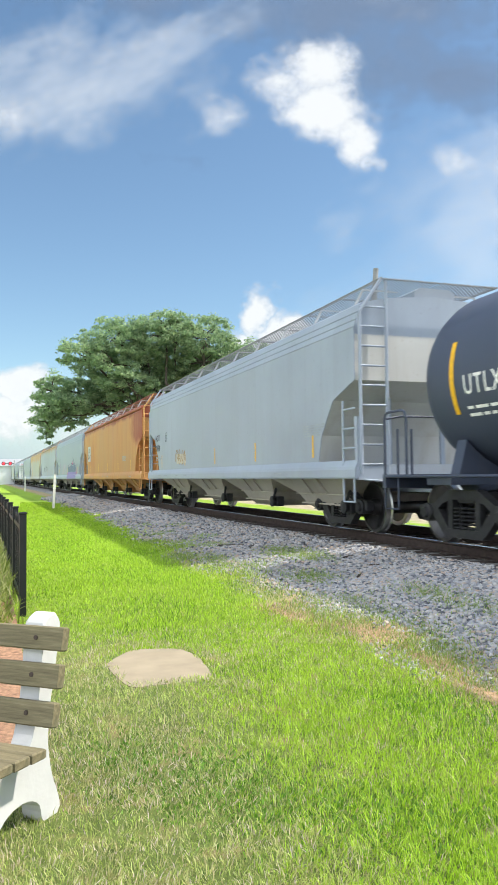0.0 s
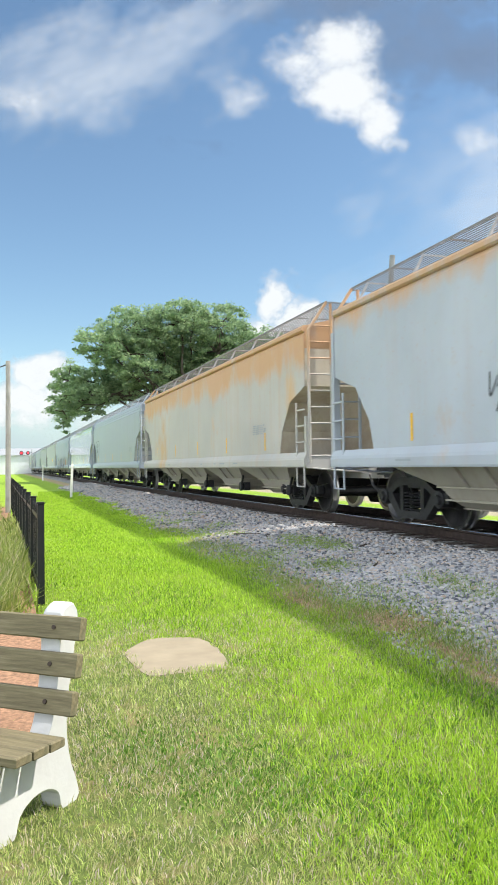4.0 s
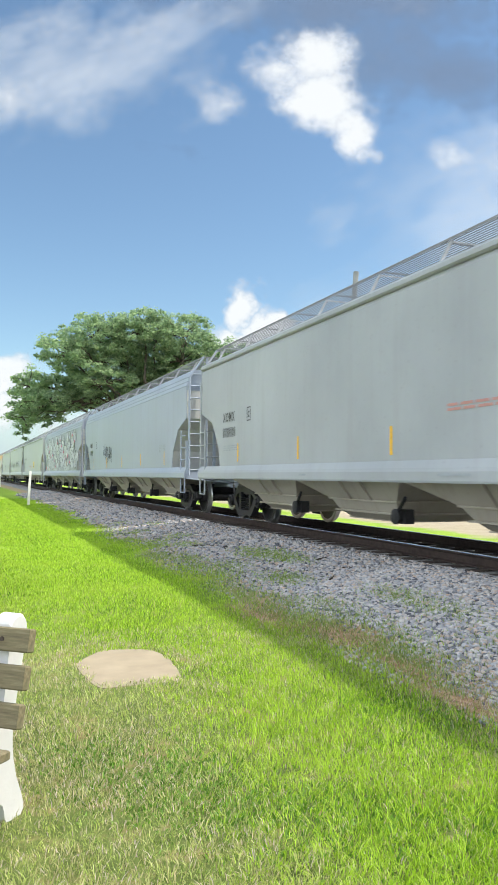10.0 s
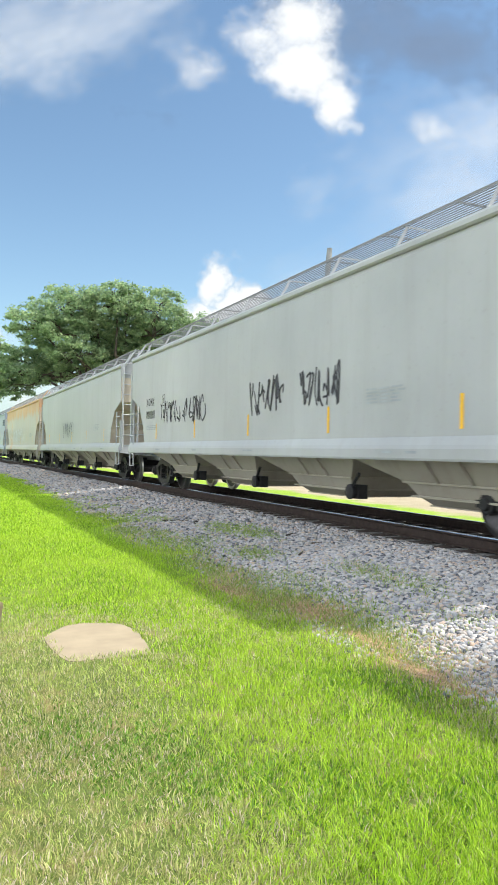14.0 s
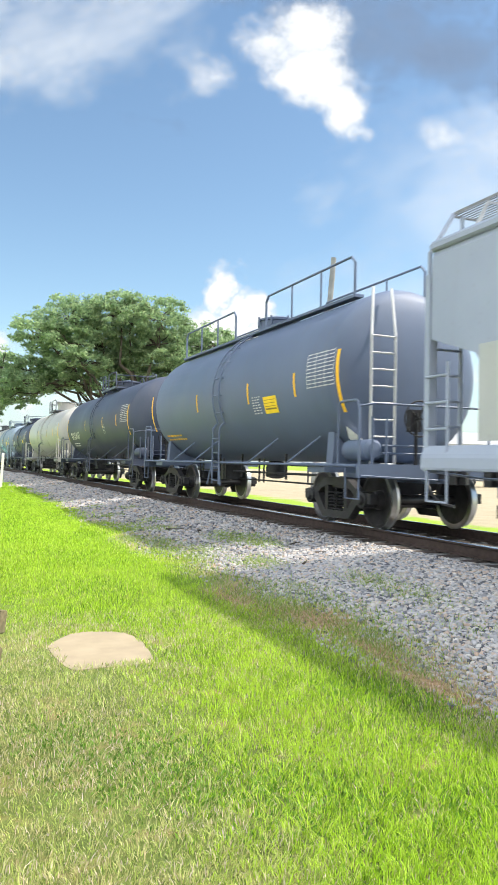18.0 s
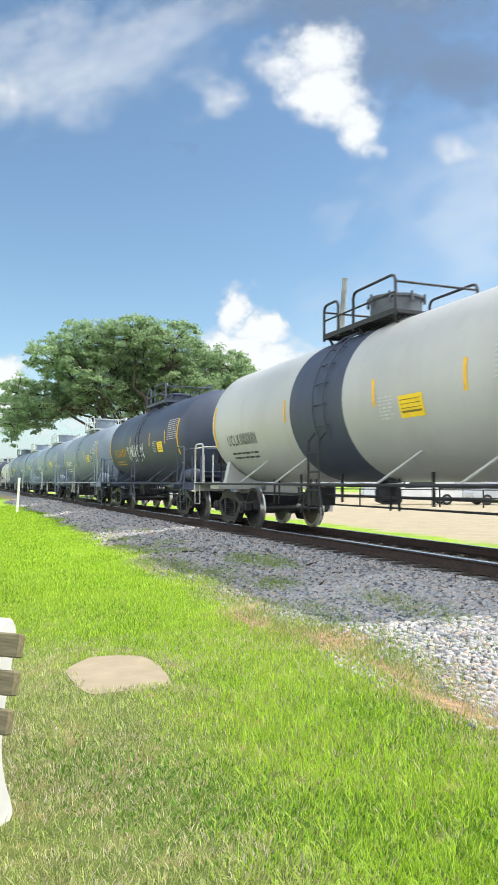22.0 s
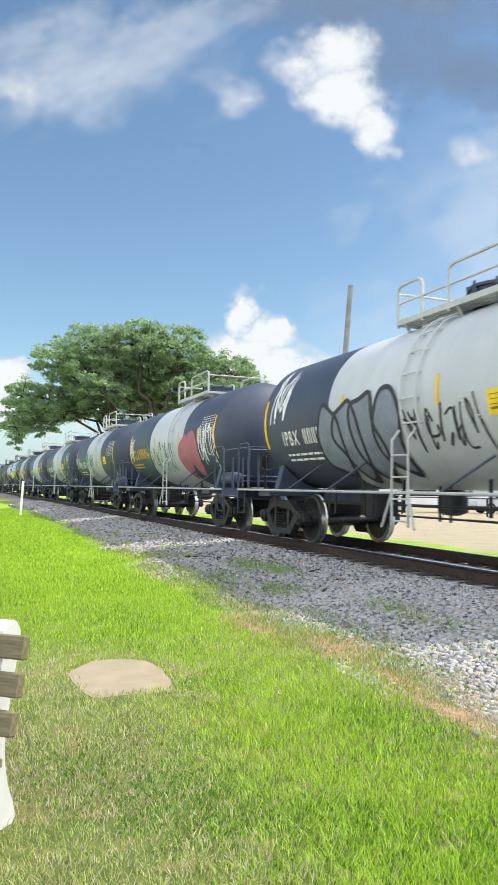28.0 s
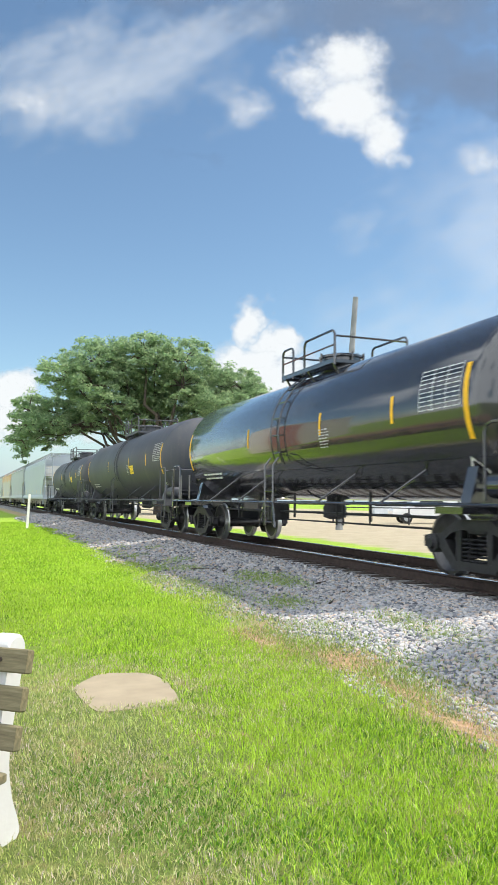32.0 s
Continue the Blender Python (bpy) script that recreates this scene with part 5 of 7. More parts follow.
def tank_marks(car, mark, count, length, seed, mat=None, r=1.34, zc=2.39, size=0.31, z=1.88, u=None, board=True, sign=True, arcs=True):
    rng = random.Random(seed)
    mp = tank_map(r, zc)
    mat = mat or white_ink
    h = length / 2 - 1.65
    u = h - 0.85 if u is None else u
    if mark:
        part("lettering", text_geo(mark, size, (u, z), mp), mat, car, "stencilled reporting mark")
        part("numbering", bars_geo(digits(count, u - 0.8 * size * len(mark) - 0.06, z, size), mp), mat, car)
    part("small_stencil", bars_geo(lines(2, u, z - 0.2, 1.6, 0.04, rng, 2.4), mp), mat, car)
    part("test_stencil", bars_geo(lines(7, -1.95, 2.3, 0.4, 0.02, rng, 2.6), mp), faint_white, car)
    if board:
        rows = [(-h + 1.12 - c * 0.19, 2.86 - k * 0.062, 0.165, 0.016) for k in range(10) for c in range(5)]
        rows += [(-h + 1.14 - c * 0.32, 2.29, 0.012, 0.6) for c in range(4)]
        part("data_panel", bars_geo(rows, mp), faint_white, car, "ruled table of small stencilled test data")
    for k in (-0.7, -0.31, 0.27):
        part("reflective_strip", bars_geo([(k * h, 2.2, 0.075, 0.42)], mp), yellow, car, "yellow reflective strip")
    if arcs:
        for s in (-1, 1):
            part("end_band", bars_geo([(s * (h - 0.05) + 0.05, 1.85, 0.1, 1.0)], mp), yellow, car, "yellow reflective strip at the tank end")
    if sign:
        part("placard", bars_geo([(-2.5, 1.97, 0.6, 0.32)], mp), placard, car, "yellow notice plate")
        part("placard_text", bars_geo([(-2.55, 2.22 - i * 0.06, 0.5, 0.01 if i < 3 else 0.03) for i in range(4)], mp, 0.011), OLIVE_INK, car)
    diamond = [(-h + 0.25 + a * 0.2, 1.45 + b * 0.2) for a, b in ((0, 1), (1, 0), (0, -1), (-1, 0))]
    part("hazard_diamond", Geo().add([mp(a, b, 0.012) for a, b in diamond], [(0, 1, 2, 3)]), white_ink, car, "white diamond placard")


def tag(car, geo, mat, label="sprayed graffiti"):
    part("graffiti", geo, mat, car, label)


# couplings along the track at the clip's start, metres from the camera's station
COUPLINGS = [-3.4, 10.7, 28.9, 48.8, 68.3, 88.0, 107.8, 127.4, 147.1, 166.3, 185.8, 205.5, 225.0, 244.5, 264.4, 284.2, 303.8, 323.6, 343.7,
             358.1, 373.5, 389.2, 401.1, 413.7, 428.5, 441.5, 455.0, 469.2, 483.2, 497.4, 511.7, 524.6, 537.2, 550.2, 563.0, 576.6, 589.2, 601.6, 617.6, 635.7, 652.0]
COUPLINGS += [COUPLINGS[-1] + 19.6 * (i + 1) for i in range(12)]
TRAIN = []


def span(i):
    return COUPLINGS[i + 1] - COUPLINGS[i]


def join(car):
    """The next car of the train, behind the last."""
    i = len(TRAIN)
    car.matrix_basis = pose(TRACK_X, (COUPLINGS[i] + COUPLINGS[i + 1]) / 2, RAIL_TOP)
    TRAIN.append(car)
    return car


def plain_hopper(label, skin, style, mark, count, seed, **kw):
    car = join(hopper_car(label, skin, style, length=span(len(TRAIN))))
    hopper_marks(car, mark, count, seed, **kw)
    return car


def plain_tank(label, skin, mark, count, seed, ink_mat=None, marks=None, longer=0.0, **kw):
    i = len(TRAIN)
    car = join(tank_car(label, span(i) + longer, skin, **kw))
    tank_marks(car, mark, count, span(i), seed, ink_mat, kw.get("r", 1.34), kw.get("zc", 2.39), **(marks or {}))
    return car


plain_tank("black tank car with pale and yellow stencils", black_tank, "UTLX", 6, 1, longer=0.9, marks={"u": 5.1, "z": 2.1, "size": 0.27})
c = plain_hopper("pale grey covered hopper with faint brown tag", blue_hop, "ribbed", "ACFX", 5, 2)
tag(c, bars_geo([(4.2, 1.45, 1.2, 0.3)], FLAT, 0.007), ink("sand_spray", (0.5, 0.45, 0.38)))
tag(c, scrawl((4.3, 1.45, 1.4, 0.4), 5, 0.05, FLAT, 11, 0.012), ink("brown_spray", (0.35, 0.25, 0.15)))
c = plain_hopper("rusty orange covered hopper with white number panel", orange_hop, "plain", "", 6, 3)
part("number_panel", bars_geo([(7.45, 1.98, 1.12, 0.88)], FLAT), ink("white_panel", (0.5, 0.53, 0.55)), c, "white painted number panel")
part("lettering", text_geo("AITX", 0.22, (7.28, 2.52), FLAT, 0.012), black_ink, c)
part("numbering", bars_geo(digits(6, 7.33, 2.12, 0.24), FLAT, 0.012), black_ink, c)
c = plain_hopper("pale grey covered hopper with purple and pink graffiti", blue_hop, "ribbed", "ECUX", 6, 4)
tag(c, bars_geo([(-0.2, 1.0, 5.9, 0.24)], lambda a, z, o: (-1.676 - o, a, z)), PURPLE_TAG, "purple sprayed band")
for k, (u, z, r) in enumerate(((-0.3, 1.2, 0.3), (-1.9, 1.75, 0.3), (-3.6, 1.85, 0.32), (-5.7, 1.3, 0.45), (-4.9, 1.75, 0.3))):
    tag(c, fill(blobs((u + r, z - r * 0.9, r * 2, r * 1.8), 1, 60 + k), FLAT, 0.004 + 0.0006 * k), ink("hot_pink_spray", (0.55, 0.13, 0.27)), "pink glow of graffiti")
for k, o in enumerate(blobs((-0.5, 1.3, 5.0, 0.72), 5, 45, 0.3)):
    tag(c, fill([o], FLAT, 0.009 + 0.0008 * k), SLATE_TAG, "slate blue graffiti letter")
    tag(c, outline([o], 0.05, FLAT, 0.015), ink("plum_spray", (0.1, 0.08, 0.16)), "dark outline of graffiti letter")
    mid = (sum(p[0] for p in o) / len(o), sum(p[1] for p in o) / len(o))
    tag(c, outline([[(mid[0] + (p[0] - mid[0]) * 0.8, mid[1] + (p[1] - mid[1]) * 0.82) for p in o]], 0.018, FLAT, 0.018), WHITE_TAG, "white inner line of graffiti letter")
tag(c, bars_geo([(-0.35, 1.27, 5.4, 0.2)], FLAT, 0.021), PURPLE_TAG, "purple sprayed base")
tag(c, scrawl((4.0, 1.4, 2.8, 0.6), 8, 0.07, FLAT, 42), ink("mauve_spray", (0.55, 0.4, 0.5)))
tag(c, scrawl((-3.6, 1.9, 1.0, 0.55), 5, 0.04, FLAT, 43), BLACK_TAG)
tag(c, scrawl((6.1, 1.7, 0.7, 0.45), 6, 0.05, FLAT, 44), ink("violet_spray", (0.3, 0.2, 0.36)), "small violet tag")
c = plain_hopper("pale covered hopper with rust stains and black tags", rust_hop, "plain", "", 6, 5)
tag(c, scrawl((4.4, 1.7, 2.2, 0.5), 9, 0.035, FLAT, 51), BLACK_TAG)
tag(c, scrawl((1.2, 1.7, 1.8, 0.6), 7, 0.03, FLAT, 52), BLACK_TAG)
c = plain_hopper("tan covered hopper with rusty upper band", tan_hop, "plain", "", 6, 6)
c = plain_hopper("grey covered hopper with boxed number panel", grey_hop, "ribbed", "ECUX", 6, 7)
part("number_panel", bars_geo([(7.55, 2.66, 1.25, 0.025), (7.55, 1.8, 1.25, 0.025), (7.55, 1.8, 0.025, 0.88), (6.32, 1.8, 0.025, 0.88)], FLAT), black_ink, c)
c = plain_hopper("glossy grey covered hopper reflecting the lawn", gloss_hop, "ribbed", "MBLX", 5, 8)
def FLAT2(a, z, o):
    """Side sheet and the sill that stands proud below it."""
    z = max(0.985, z)
    k = min(1.0, max(0.0, (z - 1.2) / 0.08))
    return (-1.676 + 0.07 * k - o, a, z)


c = plain_hopper("pale covered hopper with large black and silver graffiti", blue_hop, "ribbed", "ECUX", 6, 9)
glyphs = [[(0.05, 0), (0.1, 0.8), (0.5, 0.1), (0.9, 0.95)], [(0.1, 0.0), (0.15, 1.0), (0.9, 0.95), (0.95, 0.0)], [(0.15, 1.15), (0.1, 0.1), (0.9, 0.05)], [(0.2, 1.1), (0.15, 0.05), (0.85, 0.1), (0.9, 1.15)],
          [(0.1, 1.15), (0.15, 0.5), (0.6, 0.0), (1.0, 0.05)], [(0.9, 1.2), (0.2, 1.15), (0.15, 0.6), (0.8, 0.6), (0.15, 0.5), (0.2, 0.05), (0.95, 0.1)], [(0.1, 1.2), (0.5, 0.5), (0.95, 1.2), (0.5, 0.5), (0.45, 0.0)]]
glyphs += [glyphs[k] for k in (3, 1, 5)]
for k, glyph in enumerate(glyphs):
    w = [(5.75 - (k + p[0] * 0.66) * 1.0, 1.07 + p[1] * 0.7 + 0.06 * math.sin(k * 2.1)) for p in glyph]
    dense = [(a[0] + (b[0] - a[0]) * j / 8, a[1] + (b[1] - a[1]) * j / 8) for a, b in zip(w, w[1:]) for j in range(8)] + [w[-1]]
    lit = [(p[0] - 0.1, p[1] - 0.05) for p in dense]
    tag(c, ribbon(dense, 0.52, FLAT2, 0.003 + 0.0002 * k), LIME_TAG, "yellow-green glow round a graffiti letter")
    tag(c, ribbon(lit, 0.42, FLAT2, 0.006 + 0.001 * k), BLACK_TAG, "dark shade of block graffiti letter")
    tag(c, ribbon(dense, 0.45, FLAT2, 0.018 + 0.001 * k), BLACK_TAG, "dark outline of block graffiti letter")
    tag(c, ribbon(dense, 0.41, FLAT2, 0.03 + 0.001 * k), PALE_TAG, "silver block graffiti letter")
for k in (1.1, 3.4, 6.3, 8.4):
    tag(c, ribbon([(5.4 - k, 1.3), (5.35 - k, 1.5), (5.3 - k, 1.75)], 0.13, FLAT2, 0.045), ink("amber_spray", (0.7, 0.4, 0.03)), "amber sprayed accent")
tag(c, fill(blobs((-4.9, 1.1, 0.8, 0.8), 1, 93), FLAT2, 0.01), ink("terracotta_spray", (0.42, 0.24, 0.14)), "dull orange sprayed figure")
tag(c, scrawl((-5.5, 2.9, 1.3, 0.5), 5, 0.05, FLAT, 94), ink("teal_spray", (0.2, 0.35, 0.4)))
c = plain_hopper("cream covered hopper with yellow strips", cream_hop, "plain", "XOMX", 6, 10)
part("safety_text", bars_geo(lines(2, -1.5, 1.95, 2.2, 0.035, random.Random(3)), FLAT), RED_TAG, c, "red safety wording")
part("placard", bars_geo([(-3.6, 1.75, 0.7, 0.4)], FLAT), placard, c, "yellow notice plate")
c = plain_hopper("olive-grey covered hopper with black mark", olive_hop, "plain", "XOMX", 6, 11)
part("safety_text", bars_geo(lines(2, -1.5, 1.95, 2.2, 0.035, random.Random(5)), FLAT), RED_TAG, c)
c = plain_hopper("pale blue-grey covered hopper with a black tag", blue_hop, "ribbed", "MBLX", 5, 12)
tag(c, scrawl((4.0, 1.65, 2.0, 0.65), 8, 0.045, FLAT, 121), BLACK_TAG, "thin black tag")
c = plain_hopper("white covered hopper covered in black-outlined mural graffiti", LAVENDER_HOP, "ribbed", "", 6, 13)
rng = random.Random(13)
for row, (low, number) in enumerate(((1.4, 34), (1.85, 34), (2.3, 30), (2.75, 28))):
    for k in range(number):
        u, z = 7.5 - (k + 0.3) * 15.0 / number + rng.uniform(-0.1, 0.1), low + rng.uniform(0.0, 0.18)
        h, curl, up = rng.choice((0.2, 0.9, 1.5, 2.1, 2.9, -0.7)) + rng.uniform(-0.3, 0.3), rng.choice((-1, 1)) * rng.uniform(0.02, 0.12), 0.008 + 0.007 * row + 0.0022 * (k % 3)
        # a fat stroke that rises, bends over and bulges at its head
        spine, breadth = [], []
        for j in range(19):
            spine.append((u, z))
            breadth.append(0.24 + 0.16 * math.sin(math.pi * min(1.0, j / 18) ** 1.6))
            h += curl * (1 if j < 11 else 2.6)
            u, z = u + math.cos(h) * 0.05, min(3.3, max(1.3, z + math.sin(h) * 0.055))
        for grow, mat, lift, label in ((0.042, BLACK_TAG, 0.0, "black outline of graffiti"), (0.0, BRIGHT_TAG, 0.001, "pale balloon graffiti stroke")):
            g = Geo()
            pts = []
            for i, p in enumerate(spine):
                q, r = spine[max(0, i - 1)], spine[min(18, i + 1)]
                d = math.hypot(r[0] - q[0], r[1] - q[1]) or 1
                w = breadth[i] / 2 + grow / 2
                back = grow / 2 * (-1 if i == 0 else 1 if i == 18 else 0)
                e = ((r[0] - q[0]) / d, (r[1] - q[1]) / d)
                for side in (1, -1):
                    pts.append(FLAT(p[0] - side * e[1] * w + e[0] * back, p[1] + side * e[0] * w + e[1] * back, up + lift))
            tag(c, g.add(pts, [(2 * i, 2 * i + 1, 2 * i + 3, 2 * i + 2) for i in range(18)]), mat, label)
        if k % 2:
            tip = spine[-5]
            tag(c, ribbon(smooth_line([(tip[0] + 0.09, tip[1] - 0.08), (tip[0] + 0.03, tip[1] + 0.05), (tip[0] - 0.07, tip[1] + 0.02)]), 0.018, FLAT, up + 0.0016), BLACK_TAG, "thin black curl of graffiti")
for k in range(16):
    u, z = 7.2 - (k * 3.77) % 14.2, 1.4 + (k * 0.83) % 1.85
    tag(c, ribbon(smooth_line([(u, z), (u - 0.1, z + 0.1), (u - 0.28, z + 0.08)]), 0.11, FLAT, 0.06), PINK_TAG, "pink sprayed crescent")
c = plain_hopper("cream covered hopper with yellow notice plate", cream_hop, "plain", "XOMX", 6, 14)
part("safety_text", bars_geo(lines(2, 2.4, 1.75, 2.2, 0.035, random.Random(7)), FLAT), RED_TAG, c)
part("placard", bars_geo([(-1.6, 1.6, 0.85, 0.5)], FLAT), placard, c, "yellow notice plate")
part("placard_text", bars_geo([(-1.68, 2.0 - i * 0.1, 0.68, 0.022 if i < 3 else 0.05) for i in range(4)], FLAT, 0.012), black_ink, c)
c = plain_hopper("cream covered hopper with black scrawled tags", cream_hop, "plain", "XOMX", 6, 15)
tag(c, scrawl((6.0, 1.75, 3.6, 0.55), 14, 0.06, FLAT, 151), BLACK_TAG)
tag(c, scrawl((-0.2, 1.8, 1.5, 0.6), 8, 0.06, FLAT, 152), BLACK_TAG)
tag(c, scrawl((-2.4, 1.85, 1.4, 0.55), 8, 0.06, FLAT, 153), BLACK_TAG)
c = plain_hopper("off-white covered hopper with a grey tag", cream_hop, "plain", "", 6, 16)
tag(c, scrawl((2.2, 1.6, 2.6, 0.6), 9, 0.05, FLAT, 161), DARK_TAG)
c = plain_hopper("tan covered hopper with rusty top and pale scrawls", tan_hop, "plain", "", 6, 17)
tag(c, scrawl((7.0, 1.5, 9.5, 0.85), 26, 0.09, FLAT, 171), SILVER_TAG)
c = plain_hopper("glossy white-grey covered hopper with a large dark emblem", PERI_HOP, "plain", "", 6, 18)
for u, z, w, h in ((8.2, 1.32, 13.2, 1.12), (1.5, 2.44, 6.3, 0.22)):
    part("repainted_panel", bars_geo([(u, z, w, h)], FLAT, 0.0025), CREAM_PANEL, c, "paler repainted panel on the side sheet")
part("emblem", merge([bars_geo([(-7.05 - i * 0.42, 2.85, 0.34, 0.5), ], lambda u, z, o: FLAT(u - (z - 2.85) * 0.25, z, o)) for i in range(4)]), ink("emblem_blue", (0.07, 0.08, 0.13)), c, "dark block emblem")
part("safety_text", bars_geo(lines(2, 3.2, 2.0, 2.2, 0.035, random.Random(9)), FLAT), RED_TAG, c)

c = plain_tank("slate-grey tank car with full-length roof walkway", slate_tank, "", 6, 19, yellow, r=1.48, zc=2.53, dome="long", drum=0.45, head=0.34, longer=-1.0)
end_y = -(span(len(TRAIN) - 1) - 1.0) / 2 + 1.05
ladder = part("end_ladder", Geo().path([(-0.95, end_y, 1.0), (-0.95, end_y, 3.1), (-0.75, end_y + 0.3, 3.95)], 0.025), PALE_STEEL, c, "pale steel ladder up the tank end")
part("stile", Geo().path([(-0.5, end_y, 1.0), (-0.5, end_y, 3.1), (-0.4, end_y + 0.3, 3.95)], 0.025), PALE_STEEL, ladder)
for k in range(8):
    part("rung", kept("end_rung", lambda: Geo().tube((-0.95, 0, 0), (-0.5, 0, 0), 0.016)), PALE_STEEL, ladder, at=pose(0, end_y, 1.2 + k * 0.27))
plain_tank("black tank car with white stencils", black_tank, "GBRX", 5, 20, r=1.4, zc=2.45, drum=0.45, marks={"sign": False})
plain_tank("beige tank car with black mark", beige_tank, "TILX", 6, 21, faint_ink, rail_skin=DRUM_GREY, r=1.37, zc=2.42, drum=0.5, seams=2, marks={"sign": False, "size": 0.26})
c = plain_tank("black tank car with bold white mark", black_tank, "CIMX", 4, 22, r=1.28, zc=2.33, head=0.72, marks={"u": 4.15, "size": 0.24, "z": 2.0})
c = plain_tank("blue-grey tank car with cyan graffiti", silver_tank, "", 6, 23)
b = blobs((2.3, 1.25, 2.7, 0.85), 5, 231)
tag(c, fill(b, tank_map(), 0.01), CYAN_TAG, "cyan bubble graffiti")
tag(c, outline(b, 0.06, tank_map(), 0.02), WHITE_TAG)
i = len(TRAIN)
c = plain_tank("white tank car with a black middle band", white_tank, "UCLX", 6, 24, black_ink, bands=[(-1, -0.14, white_tank), (-0.14, 0.22, black_tank), (0.22, 1, white_tank)], r=1.38, zc=2.43, drum=0.46, rail_skin=black_iron, marks={"size": 0.24})
c = plain_tank("black tank car with yellow stencils and white tag", black_tank, "UTLX", 6, 25, ink("dull_orange_stencil", (0.55, 0.3, 0.04)), marks={"z": 1.98, "size": 0.27})
tag(c, scrawl((1.8, 1.8, 2.4, 0.5), 14, 0.045, tank_map(), 251), WHITE_TAG, "white sprayed tag")
c = plain_tank("grey tank car with yellow notice plate", grey_tank, "HOKX", 6, 26, rail_skin=PALE_STEEL, r=1.3, zc=2.35, drum=0.5, marks={"size": 0.24})
part("notice_plate", bars_geo([(-3.55, 1.95, 0.36, 0.36)], tank_map(1.3, 2.35), 0.008), black_ink, c, "small black notice plate")
part("notice_plate_stencil", bars_geo([(-3.59 - 0.1 * i, 2.0, 0.035, 0.26) for i in range(3)], tank_map(1.3, 2.35), 0.014), white_ink, c)
plain_tank("grey tank car with orange streaks", grey_tank, "HOKX", 6, 27, rail_skin=PALE_STEEL, r=1.3, zc=2.35, drum=0.5, marks={"size": 0.24})
plain_tank("blue-grey tank car with dull sheen", silver_tank, "HOKX", 6, 28, rail_skin=PALE_STEEL, r=1.3, zc=2.35, drum=0.5, marks={"size": 0.24})
plain_tank("dull grey weathered tank car", grey_tank, "", 6, 29, drum=0.5)
c = plain_tank("cream tank car with black cargo wording", cream_tank, "VELX", 5, 30, black_ink, r=1.16, zc=2.2, drum=0.48, rail_skin=PALE_STEEL, seams=2, marks={"size": 0.22, "board": False, "sign": False})
for k, w in enumerate(("SULFUR", "TRIOXIDE", "STABILIZED")):
    part("cargo_wording", text_geo(w, 0.13, (-2.75, 2.36 - k * 0.2), tank_map(1.16, 2.2)), black_ink, c)

part("placard", bars_geo([(-1.45, 1.78, 0.75, 0.32)], tank_map(1.16, 2.2)), placard, c, "yellow notice plate")
part("placard_text", bars_geo([(-1.52, 2.02 - i * 0.07, 0.58, 0.014 if i < 3 else 0.03) for i in range(4)], tank_map(1.16, 2.2), 0.011), black_ink, c)

def banded(label, mark, count, seed, ink_mat=None, near=-0.42, **marks):
    bands = [(-1, near, black_tank), (near, 0.37, band_white), (0.37, 1, black_tank)]
    return plain_tank(label, black_tank, mark, count, seed, ink_mat, marks=marks, bands=bands, rail_skin=PALE_RAIL, wide=1.5, drum=0.42, dome_y=-1.15, ladder_y=-0.85)


PALE_RAIL = plain("pale_grey_rail_paint", (0.42, 0.43, 0.43), 0.5, 0.2, 0.15, 10)
c = banded("black and white banded tank car with silver tag", "IPBX", 5, 31)
tag(c, scrawl((-2.2, 2.1, 1.3, 0.5), 5, 0.08, tank_map(), 311), WHITE_TAG)
tag(c, scrawl((0.8, 1.3, 1.4, 0.5), 7, 0.04, tank_map(), 312), BLACK_TAG)
c = banded("black and white banded tank car with large grey bubble graffiti", "IPBX", 5, 32, near=-0.6, size=0.28)
b = blobs((2.2, 1.35, 2.6, 1.15), 4, 321)
tag(c, fill(b, tank_map(), 0.01), ink("blue_grey_spray", (0.19, 0.21, 0.26)), "grey bubble graffiti")
tag(c, outline(b, 0.08, tank_map(), 0.02), BLACK_TAG)
tag(c, scrawl((-0.6, 1.6, 1.8, 0.65), 8, 0.05, tank_map(), 322), BLACK_TAG)
tag(c, scrawl((4.3, 2.4, 0.8, 0.9), 5, 0.06, tank_map(), 323), WHITE_TAG)
c = banded("black and white banded tank car with pink graffiti", "UTLX", 6, 33, yellow, size=0.33, z=1.98, u=4.5)
tag(c, fill(blobs((-1.6, 1.4, 1.6, 1.1), 2, 331), tank_map(), 0.01), ink("rose_spray", (0.35, 0.12, 0.16)), "dark pink sprayed cloud")
tag(c, scrawl((2.4, 1.5, 3.2, 0.9), 14, 0.06, tank_map(), 332), ink("green_grey_spray", (0.12, 0.2, 0.18)))
tag(c, scrawl((-3.4, 1.7, 1.4, 0.9), 9, 0.05, tank_map(), 333), WHITE_TAG)
tag(c, scrawl((4.75, 2.0, 0.5, 0.7), 6, 0.04, tank_map(), 334), WHITE_TAG, "white sprayed tag at the tank end")
c = banded("black and white banded tank car with green tags", "IPBX", 5, 34)
tag(c, scrawl((2.0, 2.0, 0.9, 0.6), 4, 0.07, tank_map(), 341), GREEN_TAG)
tag(c, scrawl((0.9, 1.5, 1.0, 1.0), 6, 0.04, tank_map(), 342), BLACK_TAG)
tag(c, scrawl((5.0, 2.0, 1.3, 0.4), 8, 0.05, tank_map(), 343), SILVER_TAG)
c = banded("black and white banded tank car with black tags and insulation note", "IPBX", 5, 35)
for k, w in enumerate(('6" FIBERGLASS INSULATION', "DO NOT EXCEED 450 F")):
    part("insulation_note", text_geo(w, 0.09, (-2.5, 1.78 - k * 0.14), tank_map()), white_ink, c)
